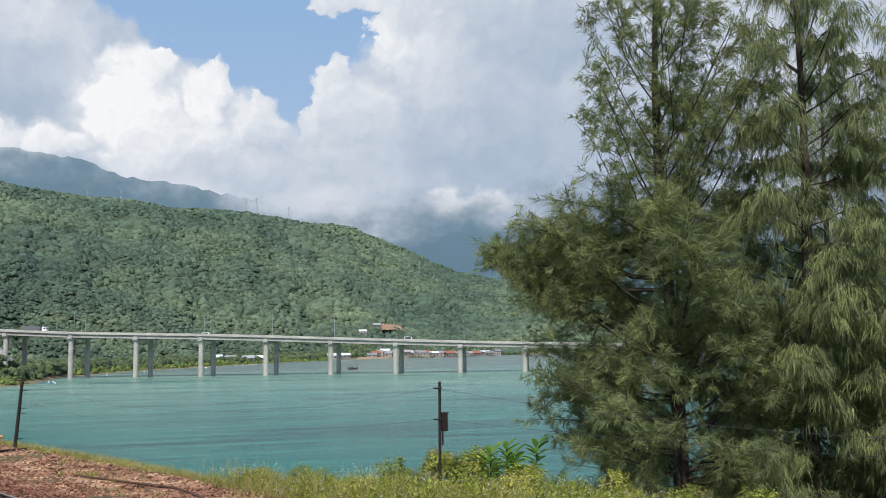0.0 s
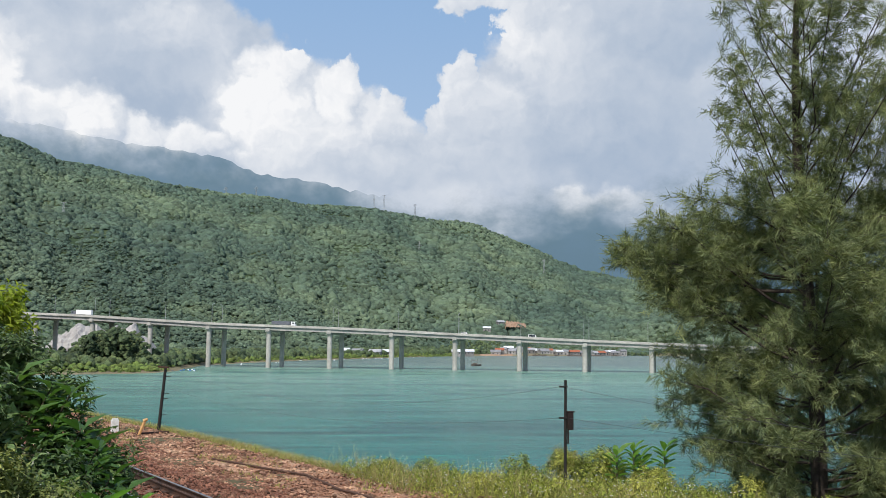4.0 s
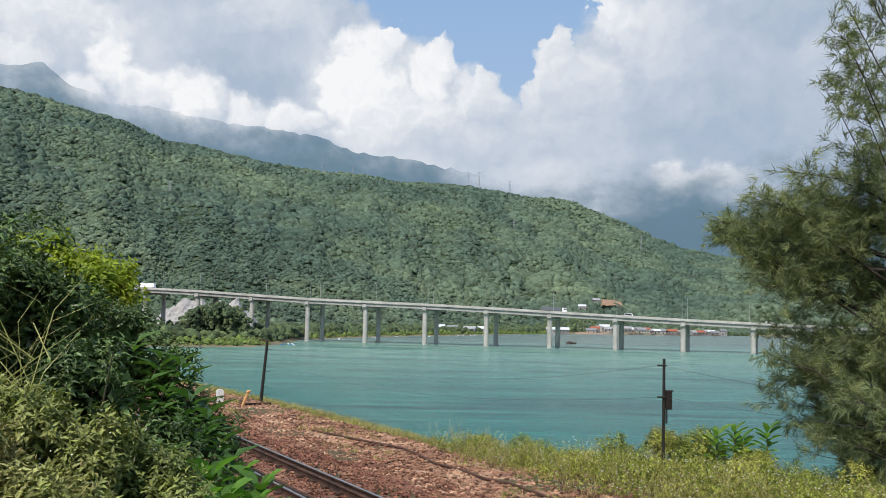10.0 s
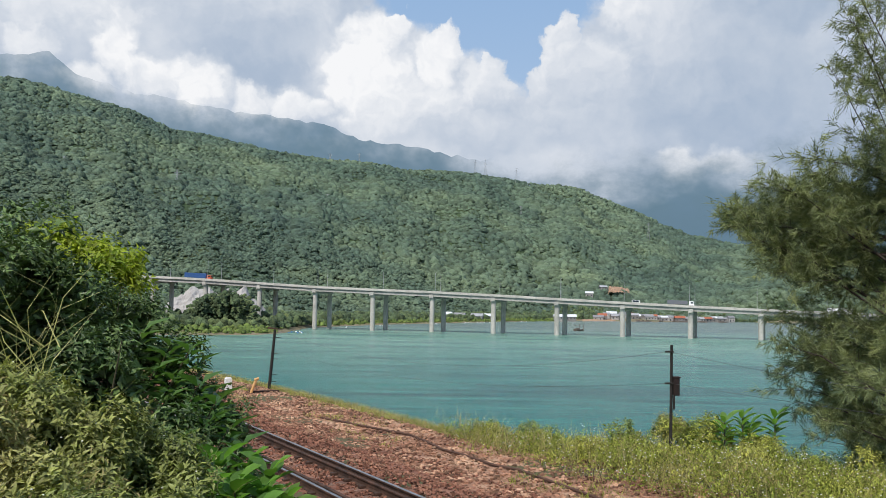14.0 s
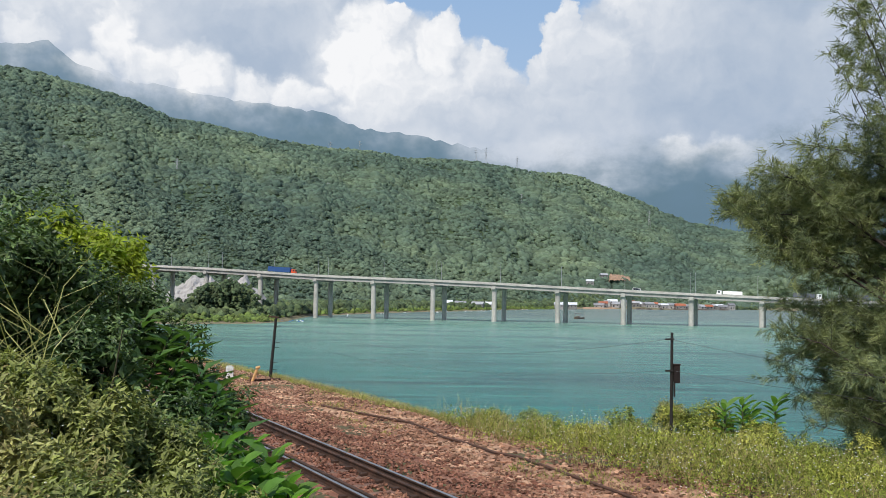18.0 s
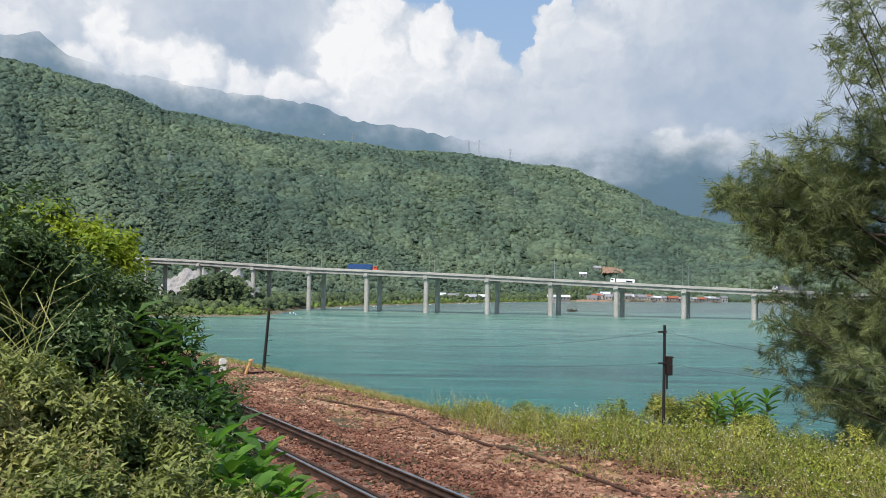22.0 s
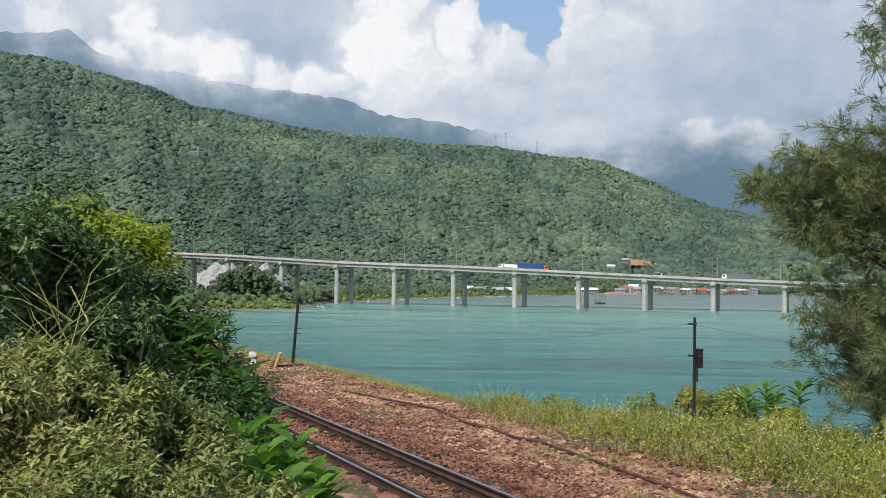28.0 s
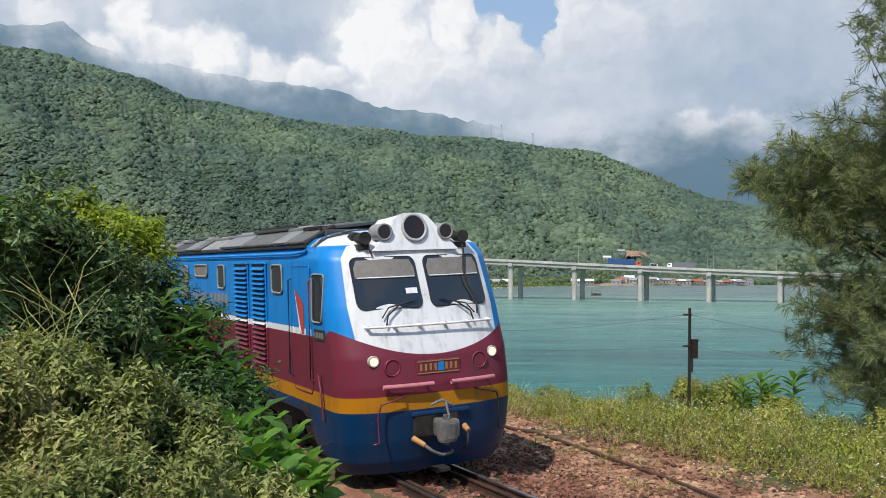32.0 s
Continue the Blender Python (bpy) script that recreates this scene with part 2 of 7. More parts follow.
def water_material():
    """Turquoise lagoon: paler and greyer far off, darker and greener near the bank, long wind streaks and fine ripples.
    """
    m = bpy.data.materials.new("lagoon_water")
    m.use_nodes = True
    nd = Nodes(m.node_tree)
    co = nd.add("ShaderNodeTexCoord").outputs["Object"]
    x, y, z = nd.xyz(co)
    streak = nd.noise(nd.vec(nd.math("MULTIPLY", x, 0.012), nd.math("MULTIPLY", y, 0.05), 0.0), 1.0, 5, 0.55, 0.6)
    fine = nd.noise(nd.vec(nd.math("MULTIPLY", x, 0.05), nd.math("MULTIPLY", y, 0.22), 4.0), 1.0, 4, 0.6)
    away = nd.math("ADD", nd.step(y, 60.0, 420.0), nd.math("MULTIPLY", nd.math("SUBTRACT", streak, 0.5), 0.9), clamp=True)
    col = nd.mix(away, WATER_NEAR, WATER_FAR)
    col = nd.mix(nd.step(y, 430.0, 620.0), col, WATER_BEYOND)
    col = nd.mix(nd.step(streak, 0.52, 0.62), col, nd.mix(1.0, col, (0.50, 0.64, 0.70), "MULTIPLY"))
    col = nd.mix(nd.step(streak, 0.42, 0.34), col, nd.mix(1.0, col, (1.22, 1.15, 1.1), "MULTIPLY"))
    col = nd.mix(0.65, col, nd.mix(1.0, col, nd.mix(fine, (0.55, 0.6, 0.65), (1.5, 1.45, 1.4)), "MULTIPLY"))
    gust = nd.noise(nd.vec(nd.math("MULTIPLY", x, 0.022), nd.math("MULTIPLY", y, 0.24), 9.0), 1.0, 5, 0.62, 0.4)
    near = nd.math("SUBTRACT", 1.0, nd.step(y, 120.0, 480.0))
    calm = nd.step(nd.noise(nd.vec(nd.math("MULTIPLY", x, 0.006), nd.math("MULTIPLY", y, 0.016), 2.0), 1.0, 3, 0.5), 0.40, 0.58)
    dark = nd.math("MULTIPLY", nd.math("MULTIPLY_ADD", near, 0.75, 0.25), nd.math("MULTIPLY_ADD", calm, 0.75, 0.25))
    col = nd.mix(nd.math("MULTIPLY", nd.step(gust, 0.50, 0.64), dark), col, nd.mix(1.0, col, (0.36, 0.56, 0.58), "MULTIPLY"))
    col = nd.mix(nd.math("MULTIPLY", nd.step(gust, 0.44, 0.32), 0.7), col, nd.mix(1.0, col, (1.9, 1.45, 1.35), "MULTIPLY"))
    bsdf = nd.add("ShaderNodeBsdfPrincipled", Base_Color=col, Roughness=0.26, IOR=1.33)
    rip = nd.math("ADD", nd.noise(nd.vec(nd.math("MULTIPLY", x, 0.5), y, 0.0), 0.8, 4, 0.6), nd.math("MULTIPLY", nd.noise(co, 0.12, 3, 0.5), 2.0))
    b = nd.add("ShaderNodeBump", Strength=0.85, Distance=0.30, Height=rip)
    nd.put(bsdf, "Normal", b.outputs[0])
    nd.add("ShaderNodeOutputMaterial", Surface=bsdf.outputs[0])
    return m


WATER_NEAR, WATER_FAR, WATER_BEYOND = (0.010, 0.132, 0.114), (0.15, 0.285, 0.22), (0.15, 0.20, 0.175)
M = {}
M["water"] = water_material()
M["soil"] = material("bank_soil", [(0.07, 0.065, 0.03), (0.10, 0.085, 0.04), (0.10, 0.12, 0.04)], 0.6, 0.95, 0.6, 8)
M["hill"] = material("hill_floor", [(0.03, 0.055, 0.022), (0.05, 0.08, 0.03), (0.075, 0.095, 0.04)], 0.02, 0.95, 0.5, 0.3, distance=1.0)
# blue-grey haze of distance is mixed into the hill's greens
M["crown"] = material("hazy_hill_foliage", [(0.072, 0.112, 0.084), (0.106, 0.154, 0.107), (0.144, 0.194, 0.124)], 0.012, 0.8, 1.0, 0.8, random_tint=0.38, island=True, fine=1.1, broad=0.0045, distance=1.8)
M["mangrove"] = material("shore_foliage", [(0.052, 0.082, 0.044), (0.085, 0.122, 0.056), (0.135, 0.172, 0.068)], 0.08, 0.8, 1.0, 1.1, random_tint=0.45, island=True, fine=1.4, distance=1.2)
M["concrete"] = material("bridge_concrete", [(0.36, 0.34, 0.31), (0.46, 0.435, 0.395), (0.54, 0.51, 0.47)], 0.12, 0.85, 0.2, 2, fine=0.8)
M["concrete_dark"] = material("weathered_concrete", [(0.30, 0.28, 0.26), (0.40, 0.38, 0.35), (0.46, 0.43, 0.40)], 0.2, 0.9, 0.2, 2, fine=0.9)
M["metal_grey"] = material("galvanised_steel", [(0.35, 0.36, 0.36), (0.45, 0.46, 0.46)], 2, 0.5, 0.0, metal=0.6)
M["rock"] = material("quarry_rock", [(0.27, 0.25, 0.235), (0.39, 0.365, 0.34), (0.48, 0.455, 0.42)], 0.15, 0.95, 1.0, 0.5, distance=0.5)
M["sand"] = material("shore_sand", [(0.15, 0.13, 0.07), (0.22, 0.18, 0.11), (0.11, 0.13, 0.05)], 0.05, 0.95, 0.3, 1)

# ---- helpers for meshes ----


def link(name, mesh, mat, parent=None, label="", m=None):
    ob = new(name, mesh)
    if mat is not None and not mesh.materials:
        mesh.materials.append(mat)
    if parent is not None:
        ob.parent = parent
    if m is not None:
        ob.matrix_basis = m
    if label:
        ob["label"] = label
    return ob


def part(name, bm, mat, parent, label=""):
    """One mesh object under a thing or under a part."""
    mesh = bpy.data.meshes.new(name)
    bm.to_mesh(mesh)
    bm.free()
    return link(name, mesh, mat, parent, label)


def thing(name, label, category, m=None, group="", kind=""):
    ob = new(name)
    if m is not None:
        ob.matrix_basis = m
    return tagged(ob, label, category, group, kind)


def raw(name, verts, faces, mat, smooth=False):
    """A mesh from vertices and faces that all have the same number of corners."""
    V, F = np.asarray(verts, dtype=np.float32), np.asarray(faces, dtype=np.int32)
    mesh = bpy.data.meshes.new(name)
    mesh.vertices.add(len(V))
    mesh.vertices.foreach_set("co", V.ravel())
    mesh.loops.add(F.size)
    mesh.loops.foreach_set("vertex_index", F.ravel())
    mesh.polygons.add(len(F))
    mesh.polygons.foreach_set("loop_start", np.arange(0, F.size, F.shape[1], dtype=np.int32))
    mesh.polygons.foreach_set("use_smooth", np.full(len(F), smooth))
    mesh.update(calc_edges=True)
    mesh.materials.append(mat)
    return mesh


def pipe(name, pts, radii, mat, seg=8):
    """One bent tapering pipe through the points."""
    P = np.array([p[:] for p in pts], float)
    T = np.gradient(P, axis=0)
    T /= np.linalg.norm(T, axis=1, keepdims=True) + 1e-9
    ref = np.array([0.0, 0, 1]) if abs(T[0, 2]) < 0.9 else np.array([1.0, 0, 0])
    ang = np.arange(seg) * 2 * np.pi / seg
    V = []
    for p, t, r in zip(P, T, radii):
        u = np.cross(t, ref)
        u /= np.linalg.norm(u) + 1e-9
        V.append(p + r * (np.cos(ang)[:, None] * u + np.sin(ang)[:, None] * np.cross(t, u)))
    k = np.arange(seg)
    q = np.stack([k, (k + 1) % seg, (k + 1) % seg + seg, k + seg], -1)
    F = q[None] + (np.arange(len(P) - 1) * seg)[:, None, None]
    return raw(name, np.concatenate(V), F.reshape(-1, 4), mat, True)


def sticks(name, rods, mat, seg=5):
    """Many tapered rods (from, to, radius, radius) in one mesh."""
    A, B = np.array([r[0][:] for r in rods]), np.array([r[1][:] for r in rods])
    ra, rb = np.array([r[2] for r in rods]), np.array([r[3] for r in rods])
    w = B - A
    w /= np.linalg.norm(w, axis=1, keepdims=True) + 1e-9
    side = np.where(np.abs(w[:, 2:3]) < 0.9, np.array([[0.0, 0, 1]]), np.array([[1.0, 0, 0]]))
    u = np.cross(w, side)
    u /= np.linalg.norm(u, axis=1, keepdims=True)
    v = np.cross(w, u)
    ang = np.arange(seg) * 2 * np.pi / seg
    ring = u[:, None] * np.cos(ang)[None, :, None] + v[:, None] * np.sin(ang)[None, :, None]
    V = np.concatenate([A[:, None] + ring * ra[:, None, None], B[:, None] + ring * rb[:, None, None]], 1)
    k = np.arange(seg)
    q = np.stack([k, (k + 1) % seg, (k + 1) % seg + seg, k + seg], -1)
    F = q[None] + (np.arange(len(rods)) * 2 * seg)[:, None, None]
    return raw(name, V.reshape(-1, 3), F.reshape(-1, 4), mat, True)


def box(bm, x0, x1, y0, y1, z0, z1, bevel=0.0, m=None):
    r = bmesh.ops.create_cube(bm, size=1)
    c = Matrix.Translation(((x0 + x1) / 2, (y0 + y1) / 2, (z0 + z1) / 2)) @ Matrix.Diagonal((x1 - x0, y1 - y0, z1 - z0, 1))
    bmesh.ops.transform(bm, matrix=(m @ c) if m is not None else c, verts=r["verts"])
    if bevel:
        edges = list({e for v in r["verts"] for e in v.link_edges})
        bmesh.ops.bevel(bm, geom=edges, offset=bevel, segments=2, affect="EDGES", profile=0.6)
    return bm


def tube(bm, a, b, ra, rb=None, seg=8, caps=True):
    a, b = Vector(a), Vector(b)
    rb = ra if rb is None else rb
    m = Matrix.Translation((a + b) / 2) @ (b - a).to_track_quat("Z", "Y").to_matrix().to_4x4()
    bmesh.ops.create_cone(bm, cap_ends=caps, segments=seg, radius1=ra, radius2=rb, depth=(b - a).length, matrix=m)
    return bm


def smooth01(t):
    t = np.clip(t, 0, 1)
    return t * t * (3 - 2 * t)


# ---- the lie of the land ----
RAIL = 11.75
P0, AHEAD, BAY = np.array([-0.52, 13.09]), np.array([0.494, -0.869]), np.array([0.869, 0.494])
BEND, BEND_FROM, BEND_TO = 240.0, 8.0, 60.0


def track_xy(a, d=0.0):
    """Plan point a metres back along the line and d metres to the bay side of it, and the bend so far."""
    b = min(max(0.0, a - BEND_FROM), BEND_TO - BEND_FROM)
    ang = b / BEND
    base = P0 - AHEAD * (min(a, BEND_FROM) + BEND * math.sin(ang)) - BAY * (BEND * (1 - math.cos(ang)))
    side = BAY * math.cos(ang) - AHEAD * math.sin(ang)
    if a > BEND_TO:
        base = base - (AHEAD * math.cos(ang) + BAY * math.sin(ang)) * (a - BEND_TO)
    return base + side * d, ang


def track_ad(x, y):
    """The way back along the line and the distance to the bay side of it."""
    px, py = x - P0[0], y - P0[1]
    a = -(px * AHEAD[0] + py * AHEAD[1])
    d = px * BAY[0] + py * BAY[1]
    b = np.clip(a - BEND_FROM, 0, 60)
    d1 = d + b * b / (2 * BEND)
    base, ang = track_xy(BEND_TO)
    way = AHEAD * math.cos(ang) + BAY * math.sin(ang)
    side = BAY * math.cos(ang) - AHEAD * math.sin(ang)
    a2 = -((x - base[0]) * way[0] + (y - base[1]) * way[1])
    d2 = (x - base[0]) * side[0] + (y - base[1]) * side[1]
    return np.where(a2 > 0, BEND_TO + a2, a), np.where(a2 > 0, d2, d1)


AZ = [-60, -45, -35, -26.4, -23.4, -20.3, -17.5, -15.6, -12.9, -9.8, -7.7, -5.2, -3.0, -0.9, 1.65, 4.2, 7.7, 9.8, 12.3, 14.6, 15.8, 18, 22, 28, 40, 60]
RIDGE = [13, 13.6, 13.2, 12.4, 12.0, 11.5, 10.35, 10.0, 9.7, 9.2, 9.05, 9.05, 8.6, 8.4, 8.35, 7.95, 7.4, 6.6, 5.6, 4.6, 4.35, 3.85, 3.2, 2.6, 2.0, 1.5]
SHORE_AZ = [-60, -22, -15, -12, -10.5, -9, -6, 0, 5, 10, 20, 40, 60]
SHORE_R = [350, 385, 395, 405, 430, 520, 590, 720, 860, 980, 1090, 1300, 1500]


def hill_height(az, r):
    el = np.interp(az, AZ, RIDGE)
    shore = np.interp(az, SHORE_AZ, SHORE_R)
    ridge = np.interp(az, [-60, -26, 0, 10, 16, 40], [1500, 1550, 1750, 1950, 2000, 2300])
    top = 14.7 + ridge * np.tan(np.radians(el)) - 5.0
    foot = np.maximum(shore + 30, np.interp(az, [-30, -15, -5, 5, 15, 40], [600, 640, 780, 980, 1120, 1400]))
    t = (r - foot) / (ridge - foot)
    low = np.interp(r - shore, [-60, 0, 25, 200], [-3.0, 0.0, 1.4, 4.0])
    up = np.where(t < 1, np.clip(t, 0, 1) ** 1.12 * (top - 4), (top - 4) * np.clip(1 - (t - 1) * 1.2, 0, 1))
    fold = np.sin(az * 1.05 + r / 230.0) + 0.7 * np.sin(az * 2.1 - r / 170.0 + 1.0) + 0.4 * np.sin(az * 4.3 + r / 90.0)
    return low + up + 3.8 * fold * np.sin(np.pi * np.clip(t, 0, 1)) ** 0.8


def shelf_edge(a):
    return 6.5 + 3.2 * smooth01((7 - a) / 6)


def near_height(x, y):
    a, d = track_ad(x, y)
    edge = shelf_edge(a)
    z = np.interp(d, [-1.35, -1.0, 1.0, 1.35, 2.4], [-0.36, -0.165, -0.165, -0.19, -0.36]) - 0.02 * np.clip(d - 2, 0, 10)
    z = z - np.clip(d - edge, 0, 60) * 0.62 - 0.25 * smooth01((d - edge + 1.2) / 1.5)
    rise = np.clip(-d - 1.9, 0, None)
    z = z + np.where(rise > 0, 1.62 * smooth01(rise / 3.4) + 0.10 * np.clip(rise - 3, 0, 30), 0)
    return np.maximum(RAIL + z, -3.0)


def wobble(x, y, scale, amount):
    return amount * (np.sin(x / scale + 1.3 * np.sin(y / scale * 0.7)) * np.cos(y / scale * 1.1 + 0.6 * np.sin(x / scale * 1.7)))


def land(x, y):
    """Height of the ground anywhere."""
    r = np.hypot(x, y)
    az = np.degrees(np.arctan2(x, y))
    a, d = track_ad(x, y)
    near = near_height(x, y) + wobble(x, y, 1.1, 0.04) * (np.abs(d) > 2.2) + wobble(x, y, 0.37, 0.02) * (np.abs(d) > 2.2)
    far = hill_height(az, r) + wobble(x, y, 60.0, 1.0) * smooth01((r - 700) / 500) * 5 + wobble(x, y, 22.0, 1.0) * smooth01((r - 700) / 300)
    return np.where((r < 230) | ((az < -34) & (r < 345)), near, np.where(np.abs(az) < 75, np.maximum(far, -3.0), np.maximum(near, -3)))


def build_ground():
    az = np.concatenate([np.linspace(-180, -46, 34)[:-1], np.linspace(-46, 46, 260), np.linspace(46, 180, 34)[1:]])
    r = np.concatenate([np.concatenate([[-0.03], np.linspace(0.4, 60, 170)]), np.geomspace(61, 4600, 150)])
    A, R = np.meshgrid(np.radians(az), r)
    X, Y = R * np.sin(A), R * np.cos(A)
    Z = land(X, Y)
    Z = np.where(np.hypot(X, Y) < 3.5, np.minimum(Z, 13.1), Z)
    nr, na = X.shape
    V = np.stack([X, Y, Z], -1).reshape(-1, 3)
    i = np.arange(nr - 1)[:, None] * na + np.arange(na - 1)[None]
    F = np.stack([i, i + 1, i + na + 1, i + na], -1).reshape(-1, 4)[:, ::-1]
    mesh = raw("ground", V, F, M["soil"], True)
    mesh.materials.append(M["hill"])
    mesh.materials.append(M["sand"])
    rr = np.hypot(*V[F[:, 0], :2].T)
    zz = V[F].mean(1)[:, 2]
    az0 = np.degrees(np.arctan2(V[F[:, 0], 0], V[F[:, 0], 1]))
    idx = np.where((rr < 230) | ((az0 < -34) & (rr < 345)), 0, np.where(zz > 3.4, 1, 2))
    mesh.polygons.foreach_set("material_index", idx.astype(np.int32))
    tagged(link("ground", mesh, None), "earthen lagoon bank rising to forested hills", "ground", kind="structure")
    bm = bmesh.new()
    bmesh.ops.create_grid(bm, x_segments=1, y_segments=1, size=4600)
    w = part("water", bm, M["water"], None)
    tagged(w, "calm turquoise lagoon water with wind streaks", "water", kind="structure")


build_ground()


def ball(level, seed, squash=1.0, rough=0.25, half=False):
    """Vertices and faces of a lumpy little crown."""
    bm = bmesh.new()
    bmesh.ops.create_icosphere(bm, subdivisions=level, radius=1)
    rnd = random.Random(seed)
    if half:
        bmesh.ops.delete(bm, geom=[v for v in bm.verts if v.co.z < -0.45], context="VERTS")
    for v in bm.verts:
        v.co *= 1 + rnd.uniform(-rough, rough)
        v.co.z *= squash
    bm.verts.ensure_lookup_table()
    V = np.array([v.co[:] for v in bm.verts])
    F = np.array([[w.index for w in f.verts] for f in bm.faces])
    bm.free()
    return V, F


def lobes(seed, n=5):
    """A crown of several smaller round heads."""
    rnd = random.Random(seed)
    VV, FF, base = [], [], 0
    for i in range(n):
        V, F = ball(1, seed * 31 + i, 0.85, 0.22, True)
        a, k = i * 6.283 / max(1, n - 1) + rnd.uniform(-0.5, 0.5), 0.0 if i == 0 else rnd.uniform(0.42, 0.68)
        s = rnd.uniform(0.40, 0.62)
        V = V * s + np.array([k * math.cos(a), k * math.sin(a), rnd.uniform(0.35, 0.6) if i == 0 else rnd.uniform(-0.25, 0.3)])
        VV.append(V)
        FF.append(F + base)
        base += len(V)
    return np.concatenate(VV), np.concatenate(FF)


def scatter(name, kinds, places, sizes, heights, mat, rng, smooth=False):
    """Copies of the given shapes joined into one mesh: places (n,3), sizes across (n), heights (n)."""
    VV, FF, base = [], [], 0
    which = rng.integers(0, len(kinds), len(places))
    spin = rng.uniform(0, 6.283, len(places))
    for k, (V, F) in enumerate(kinds):
        s = which == k
        n = int(s.sum())
        if not n:
            continue
        c, q = np.cos(spin[s])[:, None], np.sin(spin[s])[:, None]
        X = (V[None, :, 0] * c - V[None, :, 1] * q) * sizes[s][:, None] + places[s][:, 0:1]
        Y = (V[None, :, 0] * q + V[None, :, 1] * c) * sizes[s][:, None] + places[s][:, 1:2]
        Z = V[None, :, 2] * heights[s][:, None] + places[s][:, 2:3]
        VV.append(np.stack([X, Y, Z], -1).reshape(-1, 3))
        FF.append((F[None] + (np.arange(n) * len(V))[:, None, None] + base).reshape(-1, F.shape[1]))
        base += n * len(V)
    mesh = raw(name, np.concatenate(VV), np.concatenate(FF), mat, smooth)
    return link(name, mesh, None)


def build_forest():
    rng = np.random.default_rng(5)
    near_kinds = [lobes(i, 3) for i in range(7)]
    far_kinds = [ball(1, 20 + i, 1.0, 0.30, True) for i in range(6)]
    for kinds, n, r0, r1 in ((near_kinds, 34000, 560.0, 1050.0), (far_kinds, 112000, 1050.0, 2350.0)):
        az = rng.uniform(-32, 42, n)
        r = np.sqrt(rng.uniform(r0 ** 2, r1 ** 2, n))
        foot = np.maximum(np.interp(az, SHORE_AZ, SHORE_R) + 45, np.interp(az, [-30, -15, -5, 5, 15, 40], [560, 590, 720, 930, 1090, 1350]))
        ridge = np.interp(az, [-60, -26, 0, 10, 16, 40], [1500, 1550, 1750, 1950, 2000, 2300])
        keep = (r > foot) & (r < ridge + 25) & ((az < 19) | (rng.random(n) < 0.3))
        az, r = az[keep], r[keep]
        x, y = r * np.sin(np.radians(az)), r * np.cos(np.radians(az))
        patch = wobble(x, y, 70, 0.5) + wobble(x + 300, y, 31, 0.5)
        s = rng.uniform(2.3, 4.9, len(r)) * (1 + 0.40 * patch) * (1 + 0.0002 * (r - 900))
        s = np.where(rng.random(len(r)) < 0.05, s * 1.5, s)
        z = land(x, y) + s * 0.3
        tagged(scatter("forest", kinds, np.stack([x, y, z], -1), s, s * rng.uniform(0.5, 0.9, len(r)), M["crown"], rng, True),
               "dense green forest canopy covering the hillside", "forest", kind="stuff")


build_forest()


def build_mountains():
    """Glowing backdrop of blue far mountains, haze painted in, heads lost in cloud."""
    m = bpy.data.materials.new("painted_haze_mountain")
    m.use_nodes = True
    nd = Nodes(m.node_tree)
    co = nd.add("ShaderNodeTexCoord").outputs["Object"]
    x, y, z = nd.xyz(co)
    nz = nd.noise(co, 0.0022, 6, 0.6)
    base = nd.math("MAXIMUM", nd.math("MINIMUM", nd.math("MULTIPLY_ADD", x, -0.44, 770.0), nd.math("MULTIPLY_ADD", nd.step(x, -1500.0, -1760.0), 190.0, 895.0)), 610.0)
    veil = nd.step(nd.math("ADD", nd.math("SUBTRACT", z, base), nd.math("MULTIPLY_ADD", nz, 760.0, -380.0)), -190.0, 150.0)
    # distance haze is put into the colour, paler higher up
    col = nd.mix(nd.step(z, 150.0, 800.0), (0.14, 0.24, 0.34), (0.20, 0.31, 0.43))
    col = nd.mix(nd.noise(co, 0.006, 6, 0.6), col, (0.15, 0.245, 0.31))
    # emission stands in for daylight on the slopes
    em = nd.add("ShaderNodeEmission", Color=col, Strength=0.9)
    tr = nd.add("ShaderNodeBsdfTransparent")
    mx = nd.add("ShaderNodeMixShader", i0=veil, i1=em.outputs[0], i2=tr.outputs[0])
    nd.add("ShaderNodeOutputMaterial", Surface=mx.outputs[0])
    az = np.linspace(-48, 48, 260)
    el = np.interp(az, [-48, -30, -24.6, -23.4, -20, -17, -12.6, -9.5, -8, -6, -3, -0.9, 1.65, 4.2, 6.3, 11, 14.6, 20, 48],
                   [12, 13.4, 14.3, 13.3, 12.5, 12.2, 11.7, 11.5, 11.25, 10.4, 10.2, 9.75, 9.3, 10.2, 11.2, 11.6, 11.6, 11.4, 10.5])
    top = 4300 * np.tan(np.radians(el)) + wobble(az * 30, az * 11, 9, 9) + wobble(az * 30, az, 3.1, 4)
    V, F = [], []
    for i, a in enumerate(np.radians(az)):
        for k in range(7):
            q = k / 6
            r = 4300 - 900 * (1 - q) ** 1.5
            V.append((r * math.sin(a), r * math.cos(a), -20 + (top[i] + 20) * q))
    for i in range(len(az) - 1):
        for k in range(6):
            j = i * 7 + k
            F.append((j, j + 7, j + 8, j + 1))
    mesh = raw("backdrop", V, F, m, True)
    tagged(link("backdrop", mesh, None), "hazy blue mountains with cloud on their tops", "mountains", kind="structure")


build_mountains()

# ---- the viaduct ----
SPAN, ALONG = 33.0, radians(-13.07)
PIER0 = Vector((-74.9, 493.8, 0))
DECK_X = [-13, -6, -3, -2, -1, 0, 1, 2, 3, 4, 5, 6, 7, 9, 12, 24]
